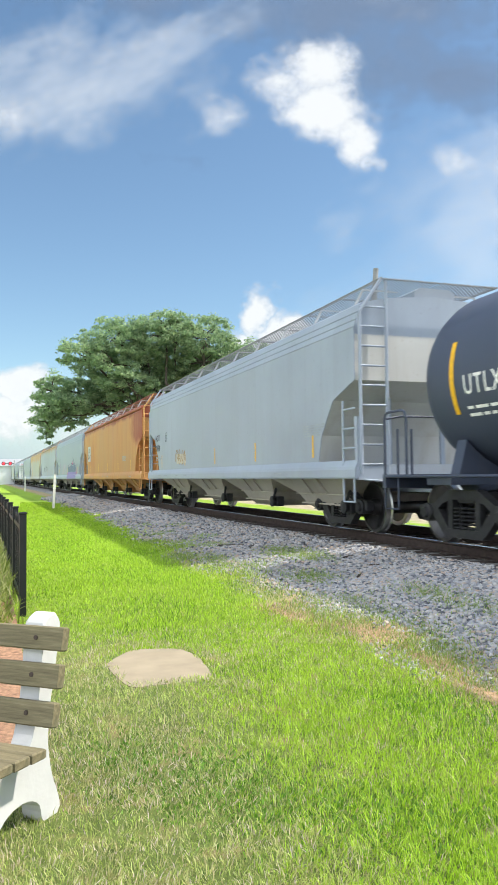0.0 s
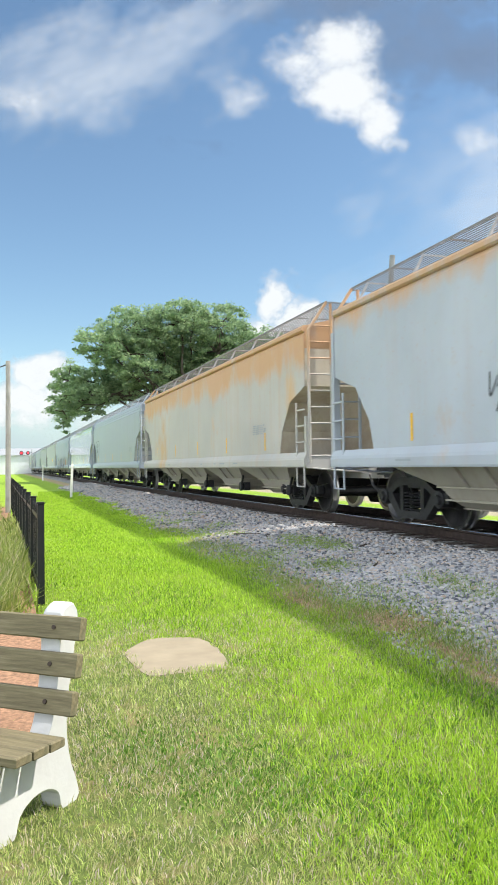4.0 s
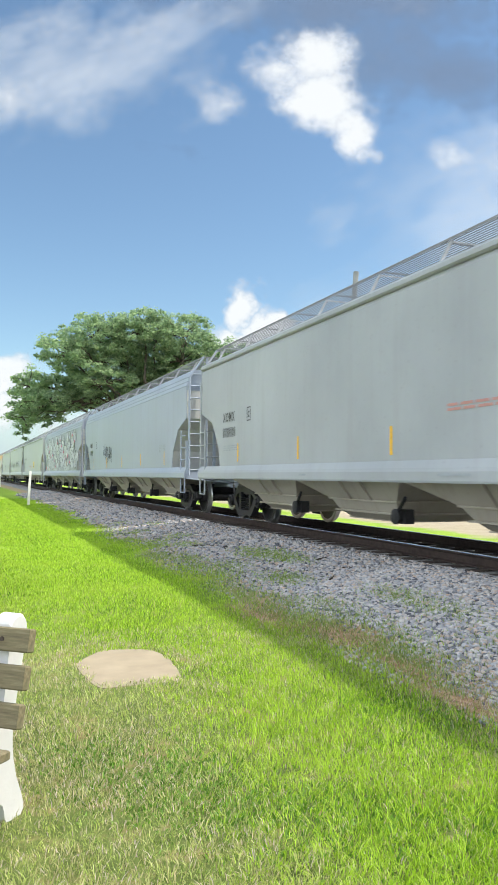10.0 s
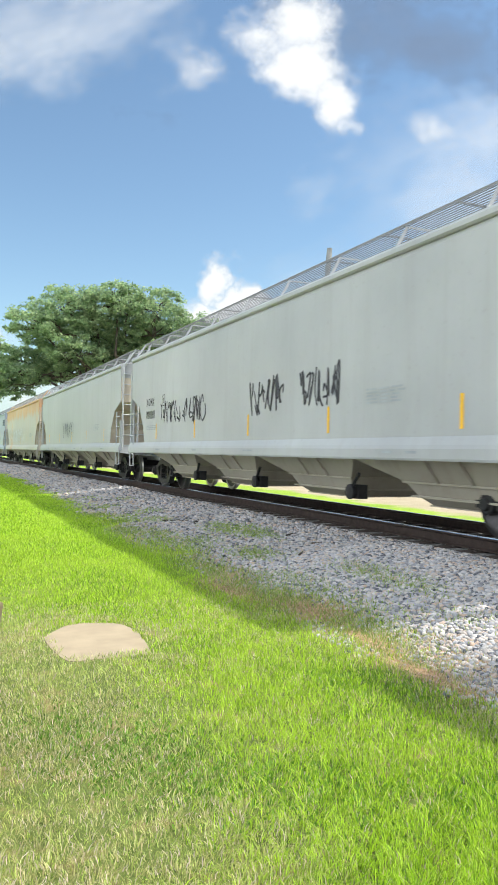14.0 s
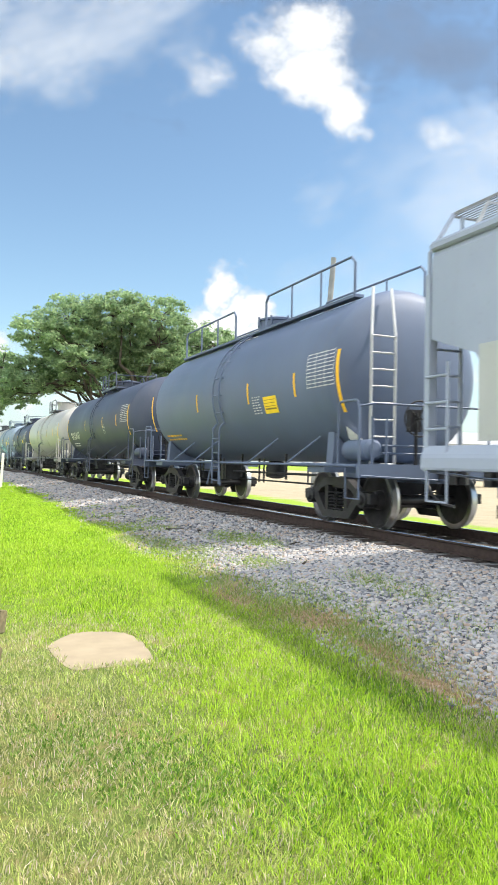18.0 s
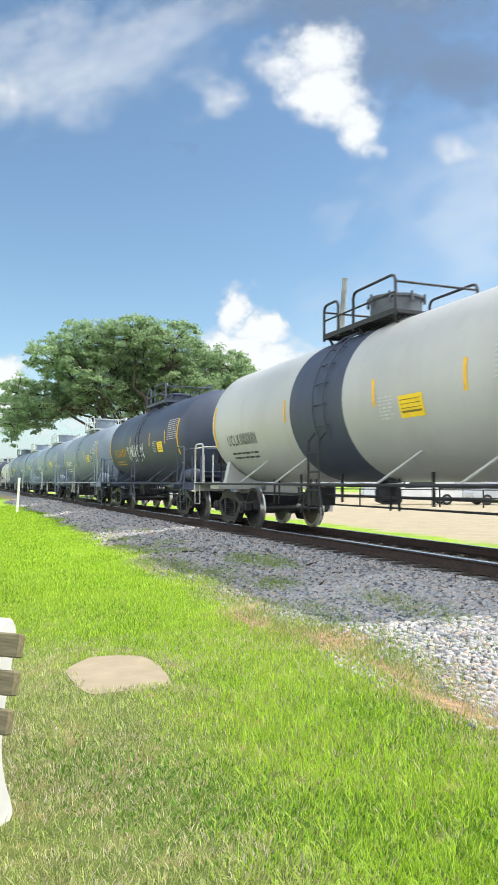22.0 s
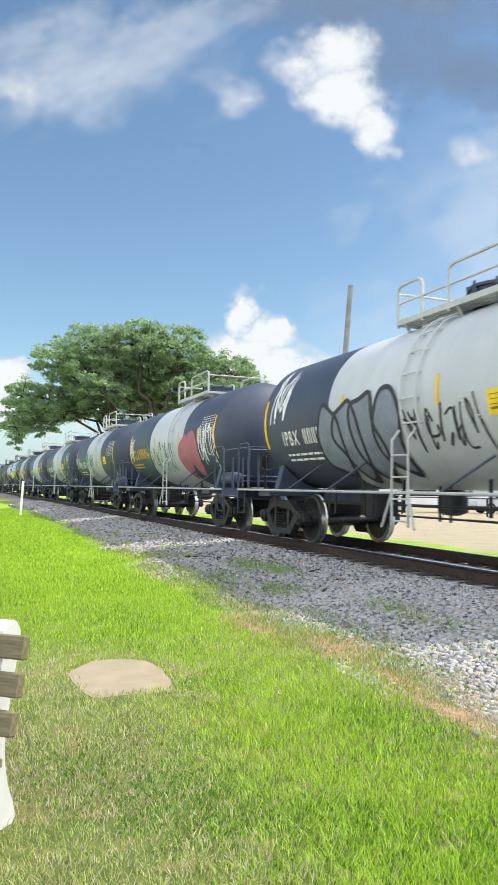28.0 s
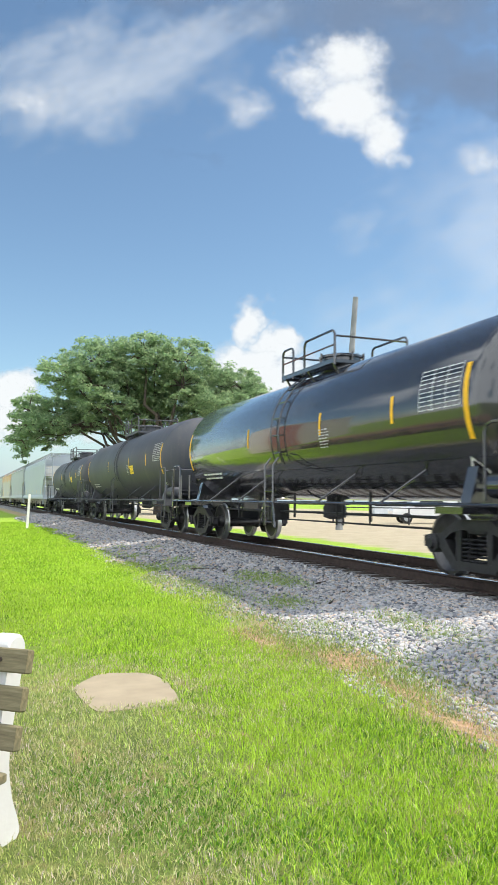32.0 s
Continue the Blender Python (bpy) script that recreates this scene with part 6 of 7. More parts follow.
tag(c, scrawl((1.9, 2.1, 0.9, 0.4), 4, 0.035, tank_map(), 351), BLACK_TAG)
tag(c, fill(blobs((1.7, 1.5, 0.55, 0.5), 1, 352), tank_map(), 0.01), DARK_TAG, "dark sprayed eye")
tag(c, scrawl((-0.2, 1.4, 1.2, 0.6), 8, 0.05, tank_map(), 353), BLACK_TAG)
c = banded("black and white banded tank car with pale mark", "IPBX", 5, 36, size=0.34)
tag(c, scrawl((1.5, 1.6, 1.2, 0.5), 6, 0.035, tank_map(), 361), BLACK_TAG)
c = banded("black and white banded tank car with orange graffiti", "IPBX", 5, 37)
for k, (u, z, w, h) in enumerate(((-0.5, 1.35, 0.62, 0.95), (-0.95, 1.2, 0.66, 1.0), (-1.42, 1.15, 0.66, 1.25), (-1.9, 1.15, 0.6, 0.8))):
    b = blobs((u, z, w, h), 1, 370 + k, 0.2)
    tag(c, outline(b, 0.1, tank_map(), 0.008 + 0.004 * k), WHITE_TAG, "white outline of orange graffiti letter")
    tag(c, fill(b, tank_map(), 0.01 + 0.004 * k), ink("salmon_spray", (0.5, 0.17, 0.08)), "orange graffiti letter")
    tag(c, ribbon(smooth_line([(u - 0.2, z + h * 0.2), (u - 0.3, z + h * 0.5), (u - 0.4, z + h * 0.75)]), 0.05, tank_map(), 0.012 + 0.004 * k), WHITE_TAG, "white stroke inside graffiti letter")
tag(c, fill(blobs((-1.0, 1.75, 0.55, 0.36), 1, 375, 0.15), tank_map(), 0.03), ink("amber_spray", (0.7, 0.4, 0.03)), "amber sprayed spot")
tag(c, scrawl((2.2, 2.0, 1.4, 0.35), 6, 0.045, tank_map(), 372), BLACK_TAG)
plain_tank("glossy black tank car mirroring lawn and sky", gloss_tank, "", 6, 38, drum=0.42, marks={"sign": False})
plain_tank("matte black tank car with white stencils", matte_tank, "", 6, 39, seams=1)
plain_tank("dull black tank car behind a longer one", matte_tank, "", 6, 40, seams=2, r=1.25, zc=2.3)
for k, (label, skin, style) in enumerate((("grey covered hopper with dirty end", grey_hop, "ribbed"), ("grey-brown weathered covered hopper car", olive_hop, "plain"), ("tan weathered covered hopper car", tan_hop, "plain"),
                                          ("cream plain-sided covered hopper car", cream_hop, "plain"), ("pale grey ribbed covered hopper car", blue_hop, "ribbed"), ("white ribbed covered hopper car", white_hop, "ribbed"),
                                          ("cream plain-sided covered hopper car", cream_hop, "plain"), ("grey ribbed covered hopper car", grey_hop, "ribbed"), ("tan weathered covered hopper car", tan_hop, "plain"),
                                          ("pale grey ribbed covered hopper car", blue_hop, "ribbed"), ("olive-grey plain-sided covered hopper car", olive_hop, "plain"))):
    plain_hopper(label, skin, style, "", 6, 60 + k)

# ---- the park edge ----
concrete = plain("white_painted_concrete", (0.5, 0.5, 0.5), 0.75, 0, 0.06, 5, 0.35)


def wood_material():
    m, n, l, b = material("weathered_green_brown_wood", 0.75)
    grain = noise_of(n, l, 6, (0.6, 9, 9), 7, 0.65)
    stain = noise_of(n, l, 2.5, (0.7, 2, 2), 4)
    base = ramp(n, l, grain, [(0.3, (0.09, 0.075, 0.045)), (0.55, (0.17, 0.145, 0.085)), (0.75, (0.26, 0.225, 0.15))])
    l.new(blend(n, l, ramp(n, l, stain, [(0.45, (0, 0, 0)), (0.7, (0.6,) * 3)]), base, (0.13, 0.13, 0.08)), b.inputs["Base Color"])
    bumped(n, l, b, grain, 0.5, 0.004)
    return m


wood = wood_material()
bolt_mat = plain("rusty_bolt", (0.08, 0.06, 0.05), 0.7, 0.5)
bench = thing("park_bench", "white concrete park bench with weathered wooden slats", "bench", pose(0.30, 3.40, 0, 0, 0, 139.5))


def bench_end_geo():
    """One cast end: arched foot, seat bearer and leaning back, with rounded corners."""
    o = [(-0.10, -0.02), (-0.10, 0.05), (-0.055, 0.16), (-0.03, 0.30), (-0.035, 0.45), (-0.07, 0.62), (-0.105, 0.78), (-0.10, 0.84), (-0.06, 0.865), (-0.01, 0.85), (0.015, 0.80),
         (0.03, 0.62), (0.06, 0.45), (0.10, 0.345), (0.16, 0.315), (0.44, 0.335), (0.475, 0.31), (0.465, 0.25), (0.43, 0.15), (0.44, 0.05), (0.47, -0.02),
         (0.34, -0.02), (0.30, 0.06), (0.22, 0.10), (0.12, 0.10), (0.04, 0.06), (0.01, -0.02)]
    o = smooth_line(o, 3, True)
    g = Geo()
    n = len(o)
    c = 0.012
    mid = (0.12, 0.3)
    ins = [(p[0] + (mid[0] - p[0]) * c / max(0.1, math.dist(p, mid)), p[1] + (mid[1] - p[1]) * c / max(0.1, math.dist(p, mid))) for p in o]
    rings = [(0.0, ins), (c, o), (0.10 - c, o), (0.10, ins)]
    g.add([(x, p[0], p[1]) for x, r in rings for p in r], [(j * n + i, j * n + (i + 1) % n, (j + 1) * n + (i + 1) % n, (j + 1) * n + i) for j in range(3) for i in range(n)] + [tuple(range(n)), tuple(range(4 * n - 1, 3 * n - 1, -1))])
    return g


for x in (0.035, 1.45):
    part("bench_end", kept("bench_end", bench_end_geo), concrete, bench, at=pose(x, 0, 0))
for f, z, tilt in ((0.005, 0.765, -12), (0.035, 0.615, -12), (0.07, 0.465, -12)):
    s = part("back_slat", kept("back_slat", lambda: Geo().slab(-0.085, 1.62, 0.0, 0.045, -0.05, 0.05, 0.006)), wood, bench, at=pose(0, f, z, -tilt, 0, 0))
    for x in (0.05, 1.5):
        part("bolt", kept("bolt", lambda: Geo().lathe([(0.044, 0.011), (0.049, 0.010)], "y", 10)), bolt_mat, s, at=pose(x, 0, 0))
for f in (0.165, 0.27, 0.375):
    part("seat_slat", kept("seat_slat", lambda: Geo().slab(-0.09, 1.63, 0.0, 0.09, -0.04, 0.0, 0.006)), wood, bench, at=pose(0, f, 0.36 + (f - 0.16) * 0.06, 2, 0, 0))


def slab_geo():
    """Worn concrete pad, almost flush with the lawn."""
    pts = [(0.93, 6.0), (1.08, 6.24), (1.2, 6.36), (1.38, 6.34), (1.54, 6.28), (1.63, 6.02), (1.62, 5.7), (1.59, 5.44), (1.52, 5.26), (1.15, 5.235), (0.98, 5.25), (0.93, 5.5), (0.91, 5.78)]
    o = smooth_line(pts, 3, True)
    return Geo().prism(o, "z", -0.05, 0.022)


pad_mat = plain("worn_tan_concrete", (0.265, 0.22, 0.155), 0.9, 0, 0.16, 3, 0.3)
solid("concrete_pad", slab_geo(), pad_mat, "worn tan concrete pad sunk in the lawn", "slab")

iron = plain("black_powder_coat", (0.012, 0.014, 0.015), 0.4, 0.0, 0.2, 8)
fence = thing("iron_fence", "black metal picket fence beside planting bed", "fence")
for i in range(14):
    y = 8.36 + i * 1.85
    x = 0.40 - i * 0.008
    part("post", kept("fence_post", lambda: Geo().slab(-0.035, 0.035, -0.035, 0.035, -0.05, 1.08, 0.006).slab(-0.042, 0.042, -0.042, 0.042, 1.08, 1.105, 0.008)), iron, fence, at=pose(x, y, 0))
    for z in (0.18, 0.92):
        part("rail", kept("fence_rail", lambda: Geo().box(-0.018, 0.018, 0.035, 1.815, -0.018, 0.018)), iron, fence, at=pose(x, y, z, 0, 0, 0.25))
    if i < 9:
        for k in range(15):
            part("picket", kept("picket", lambda: Geo().box(-0.01, 0.01, -0.01, 0.01, 0.08, 1.02).add([(-0.01, -0.01, 1.02), (0.01, -0.01, 1.02), (0.01, 0.01, 1.02), (-0.01, 0.01, 1.02), (0, 0, 1.06)], [(0, 1, 4), (1, 2, 4), (2, 3, 4), (3, 0, 4)])), iron, fence, at=pose(x - 0.0005 * k, y + 0.115 * (k + 1), 0))

mulch = plain("red_brown_mulch", (0.27, 0.155, 0.095), 0.95, 0, 0.45, 25, 0.9)
bed = [(0.30, 4.3), (0.33, 8.2), (0.2, 30), (-6, 30), (-6, 4.0), (-1.5, 3.9)]
solid("planting_bed", Geo().prism(bed, "z", -0.05, 0.035), mulch, "red-brown mulch bed behind the fence", "planting bed", "structure")


def border_places(rng, count):
    k = rng.integers(0, 90, count)
    cx, cy = 0.24 - 1.1 * ((k * 0.618) % 1) ** 1.6, 6.6 + 20 * ((k * 0.377) % 1) ** 1.5
    keep = (cy > 6.9) & (cx < 0.16)
    return (cx + rng.standard_normal(count) * 0.13)[keep], (cy + rng.standard_normal(count) * 0.13)[keep]


blades("border_grass", 15000, border_places, lambda x, y, rng: 0.14 + 0.3 * rng.random(len(x)), 0.012, grass_material("border_grass_blades", (0.12, 0.18, 0.03), (0.36, 0.42, 0.1), straw=0.12), "tufts of tall ornamental grass in the bed")


# white marker posts
post_paint = plain("white_post_paint", (0.72, 0.71, 0.68), 0.6, 0, 0.1, 8)
solid("marker_post", Geo().slab(-0.055, 0.055, -0.055, 0.055, -0.1, 1.62, 0.015), post_paint, "thin white marker post in the grass", "post", at=pose(3.15, 38.0, 0.02, 0, 2.5, 0))
solid("marker_post", Geo().slab(-0.06, 0.06, -0.06, 0.06, -0.1, 1.7, 0.015), post_paint, "far white marker post by the track", "post", at=pose(4.1, 86.0, 0.05, 0, 1.0, 0))

# crossing signal
signal = thing("crossing_signal", "railway crossing signal with two red lamps", "signal", pose(5.2, 150, 0))
part("mast", Geo().tube((0, 0, 0), (0, 0, 5.0), 0.09, 10).lathe([(0, 0.25), (0.3, 0.16)], "z", 10), GALV, signal)
part("crossbar", Geo().tube((-2.1, 0, 4.3), (0, 0, 4.3), 0.05, 8), black_iron, signal)
glow, _, _, gb = material("red_signal_lamp", 0.3)
gb.inputs["Base Color"].default_value = (0.6, 0.02, 0.03, 1)
gb.inputs["Emission Color"].default_value, gb.inputs["Emission Strength"].default_value = (1.0, 0.05, 0.08, 1), 0.7
for x in (-1.9, -0.7):
    h = part("lamp_hood", Geo().lathe([(0.0, 0.1), (0.02, 0.36), (0.05, 0.36), (0.06, 0.16)], "y", 20, (x, 0, 4.3)), black_iron, signal, "round black lamp backing")
    part("lens", Geo().lathe([(-0.06, 0.02), (-0.05, 0.2), (0.0, 0.21)], "y", 16, (x, -0.02, 4.3)), glow, h, "red lamp lens")

# brick building and steel pole at the park's far corner
brick = plain("red_brick", (0.42, 0.13, 0.09), 0.85, 0, 0.25, 3)
mortar = plain("pale_mortar", (0.55, 0.5, 0.45), 0.9, 0, 0.1, 8)
hall = thing("brick_building", "red brick building wall beyond the fence", "building", pose(-0.9, 33, 0), kind="")
part("wall", Geo().box(-9, 0, 0, 7, 0, 6.6), mortar, hall)
part("parapet", Geo().slab(-9.1, 0.08, -0.08, 7.1, 6.6, 6.85, 0.02), plain("stone_coping", (0.55, 0.52, 0.47), 0.8), hall)
for i in range(44):
    for k in range(6):
        if i * 6 + k < 290:
            part("brick", kept("brick", lambda: Geo().slab(-0.47, -0.01, -0.012, 0.05, 0.0, 0.135, 0.004)), brick, hall, at=pose(-k * 0.48 - (0.24 if i % 2 else 0.0), 0, i * 0.15))
steel_pole = plain("weathered_grey_pole", (0.30, 0.29, 0.27), 0.8, 0.1, 0.2, 3)
pole = thing("utility_pole", "grey utility pole beside the brick building", "pole", pose(0.17, 26.0, 0))
part("shaft", Geo().tube((0, 0, -0.2), (0.02, 0, 4.95), 0.09, 12, 0.075), steel_pole, pole)
part("cable", Geo().path([(0.02, 0, 4.85), (-0.8, 1.5, 4.7), (-1.6, 3.5, 4.65)], 0.02), black_iron, pole)

# leaning pole, mast and lot behind the track
lean = thing("utility_pole", "bare wooden utility pole leaning behind the train", "pole", pose(18.75, 36.0, 0, 0, 4.0, -20))
part("shaft", Geo().tube((0, 0, -0.3), (0, 0, 12.4), 0.19, 14, 0.14), plain("grey_wood_pole", (0.2, 0.21, 0.215), 0.9, 0, 0.2, 3), lean)
mast = thing("antenna_mast", "thin antenna mast with a short arm", "mast", pose(31.8, 60.0, 0))
part("shaft", Geo().tube((0, 0, 0), (0, 0, 14.2), 0.07, 8, 0.05), GALV, mast)
part("arm", Geo().path([(0, 0, 11.9), (1.0, 0, 11.8)], 0.05), GALV, mast)

shed_wall = plain("white_metal_siding", (0.62, 0.64, 0.66), 0.5, 0.1, 0.08, 2)
shed = thing("metal_shed", "low white metal shed behind the gravel lot", "building", pose(52, 62, 0, 0, 0, -28))
part("wall", Geo().box(-14, 14, 0, 10, 0, 3.6), shed_wall, shed)
part("roof", Geo().prism([(-0.4, 3.6), (10.4, 3.6), (5, 5.0)], "x", -14.4, 14.4), GALV, shed)
for i in range(4):
    part("door", Geo().box(-11 + i * 6, -8 + i * 6, -0.03, 0.0, 0, 2.8), plain("grey_door", (0.4, 0.42, 0.44), 0.5), shed)


def pickup(label, colour, at):
    car = thing("parked_pickup", label, "pickup truck", at, group="parked vehicles")
    skin = paint("pickup_" + label.split()[0], colour, 0.25, amount=0.1, streak=0.05)
    part("body", Geo().prism([(-2.8, 0.5), (2.7, 0.5), (2.75, 0.85), (2.6, 1.05), (1.4, 1.12), (0.75, 1.75), (-0.75, 1.78), (-0.95, 1.15), (-2.8, 1.15)], "x", -0.92, 0.92), skin, car)
    part("window", Geo().prism([(1.2, 1.15), (0.7, 1.68), (-0.68, 1.7), (-0.82, 1.2)], "x", -0.93, 0.93), plain("dark_glass", (0.02, 0.025, 0.03), 0.1), car)
    for y in (-1.75, 1.75):
        for x in (-0.85, 0.85):
            w = part("wheel", kept("car_wheel", lambda: Geo().lathe([(-0.12, 0.25), (-0.11, 0.37), (0.11, 0.37), (0.12, 0.25)], "x", 20)), plain("tyre", (0.03, 0.03, 0.03), 0.9), car, at=pose(x, y, 0.37))
            part("rim", kept("car_rim", lambda: Geo().lathe([(-0.13, 0.05), (-0.125, 0.22), (0.125, 0.22), (0.13, 0.05)], "x", 16)), GALV, w)
    return car


pickup("white pickup truck parked on the gravel lot", (0.7, 0.7, 0.7), pose(31, 46, -0.04, 0, 0, 70))
pickup("silver pickup truck parked on the gravel lot", (0.45, 0.47, 0.5), pose(36.5, 43.5, -0.04, 0, 0, 75))
rail_fence = thing("pipe_fence", "dark pipe fence along the gravel lot", "fence")
for i in range(12):
    part("post", kept("pipe_post", lambda: Geo().tube((0, 0, 0), (0, 0, 1.15), 0.05, 8)), black_iron, rail_fence, at=pose(24 + i * 1.6, 47 - i * 2.2, -0.06))
for z in (0.55, 1.05):
    part("pipe", Geo().tube((24, 47, z), (24 + 11 * 1.6, 47 - 11 * 2.2, z), 0.035, 8), black_iron, rail_fence)


# ---- the oak ----
def leaf_material():
    m, n, l, b = material("oak_leaves", 0.6)
    b.inputs["Specular IOR Level"].default_value = 0.15
    g = n.new("ShaderNodeNewGeometry")
    r = ramp(n, l, g.outputs["Random Per Island"], [(0.0, (0.17, 0.27, 0.145)), (0.5, (0.27, 0.385, 0.205)), (0.85, (0.345, 0.45, 0.24)), (1.0, (0.44, 0.53, 0.31))])
    l.new(r, b.inputs["Base Color"])
    t = n.new("ShaderNodeBsdfTranslucent")
    l.new(r, t.inputs[0])
    mx = n.new("ShaderNodeMixShader")
    mx.inputs[0].default_value = 0.62
    l.new(b.outputs[0], mx.inputs[1])
    l.new(t.outputs[0], mx.inputs[2])
    l.new(mx.outputs[0], n["Material Output"].inputs[0])
    return m


OAK = Vector((18.9, 74.0, -0.85))
# lobes of the crown: across (to the right as seen from the lawn), level, radius across, radius up
LOBES = [(-1.9, 16.0, 3.3, 2.1), (1.7, 15.8, 2.8, 2.0), (-6.7, 15.6, 3.2, 2.0), (-9.0, 13.6, 3.1, 1.8), (-4.2, 13.6, 3.3, 2.3), (-0.1, 13.0, 3.3, 2.3), (4.1, 14.2, 3.3, 2.1), (6.6, 13.4, 3.0, 2.3), (8.0, 13.8, 2.2, 1.8),
         (3.5, 11.6, 3.2, 1.7), (-7.6, 11.5, 2.9, 1.5), (-10.7, 10.9, 2.3, 1.4), (-13.3, 11.0, 1.7, 1.6), (-13.0, 9.1, 1.9, 1.2), (-11.6, 8.0, 1.6, 0.9), (-13.8, 6.8, 0.7, 1.1), (-1.9, 10.8, 2.6, 1.4), (6.0, 11.2, 3.4, 1.5),
         (9.2, 11.9, 1.8, 1.5), (0.9, 10.2, 2.2, 1.2), (8.3, 10.4, 2.3, 1.3), (-8.8, 9.9, 2.4, 1.1), (-5.6, 11.0, 2.6, 1.4), (-6.8, 13.0, 2.6, 1.8), (-2.0, 12.2, 3.0, 2.0), (1.6, 13.4, 2.6, 1.8), (-11.0, 9.2, 1.8, 0.9),
         (4.5, 9.6, 2.8, 1.2), (-6.3, 9.5, 2.3, 0.9), (-3.3, 9.4, 2.4, 1.1), (-9.3, 8.9, 1.7, 0.8), (-12.0, 8.9, 1.8, 1.0), (-13.2, 7.6, 1.3, 0.9), (-7.6, 10.3, 2.6, 1.2), (7.2, 11.0, 2.6, 1.5), (8.9, 12.8, 1.8, 1.5), (-4.2, 15.4, 2.6, 1.9), (-0.6, 16.6, 2.2, 1.3)]
ACROSS = Vector((math.cos(radians(-13)), math.sin(radians(-13)), 0))
DEEP = Vector((-ACROSS.y, ACROSS.x, 0))


def oak():
    tree = thing("live_oak", "large spreading live oak behind the railway", "tree", Matrix.Translation(OAK))
    g = Geo()
    rng = random.Random(8)
    g.path([(0, 0, -0.3), (0.1, 0, 1.6), (0.0, 0.1, 3.0)], 0.95, 12)

    def limb(p, q, r):
        p, q = Vector(p), Vector(q)
        n = 6
        pts = [p.lerp(q, i / n) + Vector((rng.uniform(-1, 1), rng.uniform(-1, 1), rng.uniform(-0.5, 0.9))) * 0.09 * (q - p).length * math.sin(math.pi * i / n) for i in range(n + 1)]
        for i in range(n):
            g.tube(pts[i], pts[i + 1], r * (1 - 0.75 * i / n), 8, r * (1 - 0.75 * (i + 1) / n))
        return pts
    tips = []
    for k, (a, z, ra, rz) in enumerate(LOBES):
        c = ACROSS * a + DEEP * rng.uniform(-3.0, 3.0) + Vector((0, 0, z))
        limb(ACROSS * a * 0.5 + Vector((0, 0, 9.6)) if a < -8 and z < 10 else (0, 0, 2.6 + rng.uniform(0, 1)), c, 0.06 + 0.02 * ra if a < -8 and z < 10 else 0.12 + 0.045 * ra)
        n = max(14, int(19 * ra * rz))
        for j in range(n):
            d = Vector((rng.gauss(0, 1), rng.gauss(0, 1), rng.gauss(0.15, 0.9))).normalized() * (0.5 + 0.6 * rng.random() ** 0.6)
            tip = c + ACROSS * d.x * ra + DEEP * d.y * ra * 1.2 + Vector((0, 0, d.z * rz))
            if j % 7 == 0:
                limb(c, tip, 0.07)
            tips.append((tip, rng.uniform(0.25, 0.7)))
    part("trunk", g, plain("oak_bark", (0.075, 0.062, 0.05), 0.95, 0, 0.35, 4, 0.8), tree, "dark furrowed trunk and limbs")
    arr = np.random.default_rng(4)
    cent = np.array([t[0][:] for t in tips])
    rad = np.array([t[1] for t in tips])
    per = 64
    # each tuft is a flat-bottomed dome of leaves, densest on its upper skin
    d = arr.standard_normal((len(cent) * per, 3))
    d /= np.linalg.norm(d, axis=1)[:, None]
    d[:, 2] = np.where(d[:, 2] < -0.25, -d[:, 2], d[:, 2])
    c = np.repeat(cent, per, 0) + d * (0.3 + 0.95 * arr.random(len(d)) ** 0.8)[:, None] * np.repeat(rad, per)[:, None] * np.array([1.0, 1.0, 0.8])
    n = len(c)
    size = 0.085 + 0.085 * arr.random(n)
    u = arr.standard_normal((n, 3)) * np.array([1, 1, 0.6])
    u /= np.linalg.norm(u, axis=1)[:, None]
    w = np.cross(u, arr.standard_normal((n, 3)) * 0.8 + d * 0.8 + np.array([0, 0, 0.6]))
    w /= np.linalg.norm(w, axis=1)[:, None]
    p = np.stack([c - u * size[:, None], c + w * size[:, None] * 0.5, c + u * size[:, None], c - w * size[:, None] * 0.5], 1).reshape(-1, 3)
    me = bpy.data.meshes.new("crown")
    me.vertices.add(n * 4)
    me.vertices.foreach_set("co", p.ravel().astype(np.float32))
    me.loops.add(n * 4)
    me.loops.foreach_set("vertex_index", np.arange(n * 4, dtype=np.int32))
    me.polygons.add(n)
    me.polygons.foreach_set("loop_start", np.arange(0, n * 4, 4, dtype=np.int32))
    me.update(calc_edges=True)
    part("crown", me, leaf_material(), tree, "dense small dark green leaves with gaps")


oak()
far_wall = plain("pale_far_building", (0.6, 0.62, 0.65), 0.8, 0, 0.05, 1)
far_shed = thing("far_building", "pale low building at the far end of the lawn", "building", pose(-8, 190, 0))
part("wall", Geo().box(0, 18, 0, 20, 0, 4.5), far_wall, far_shed)
part("roof", Geo().prism([(-0.4, 4.5), (20.4, 4.5), (10, 6.4)], "x", -0.5, 18.5), GALV, far_shed)


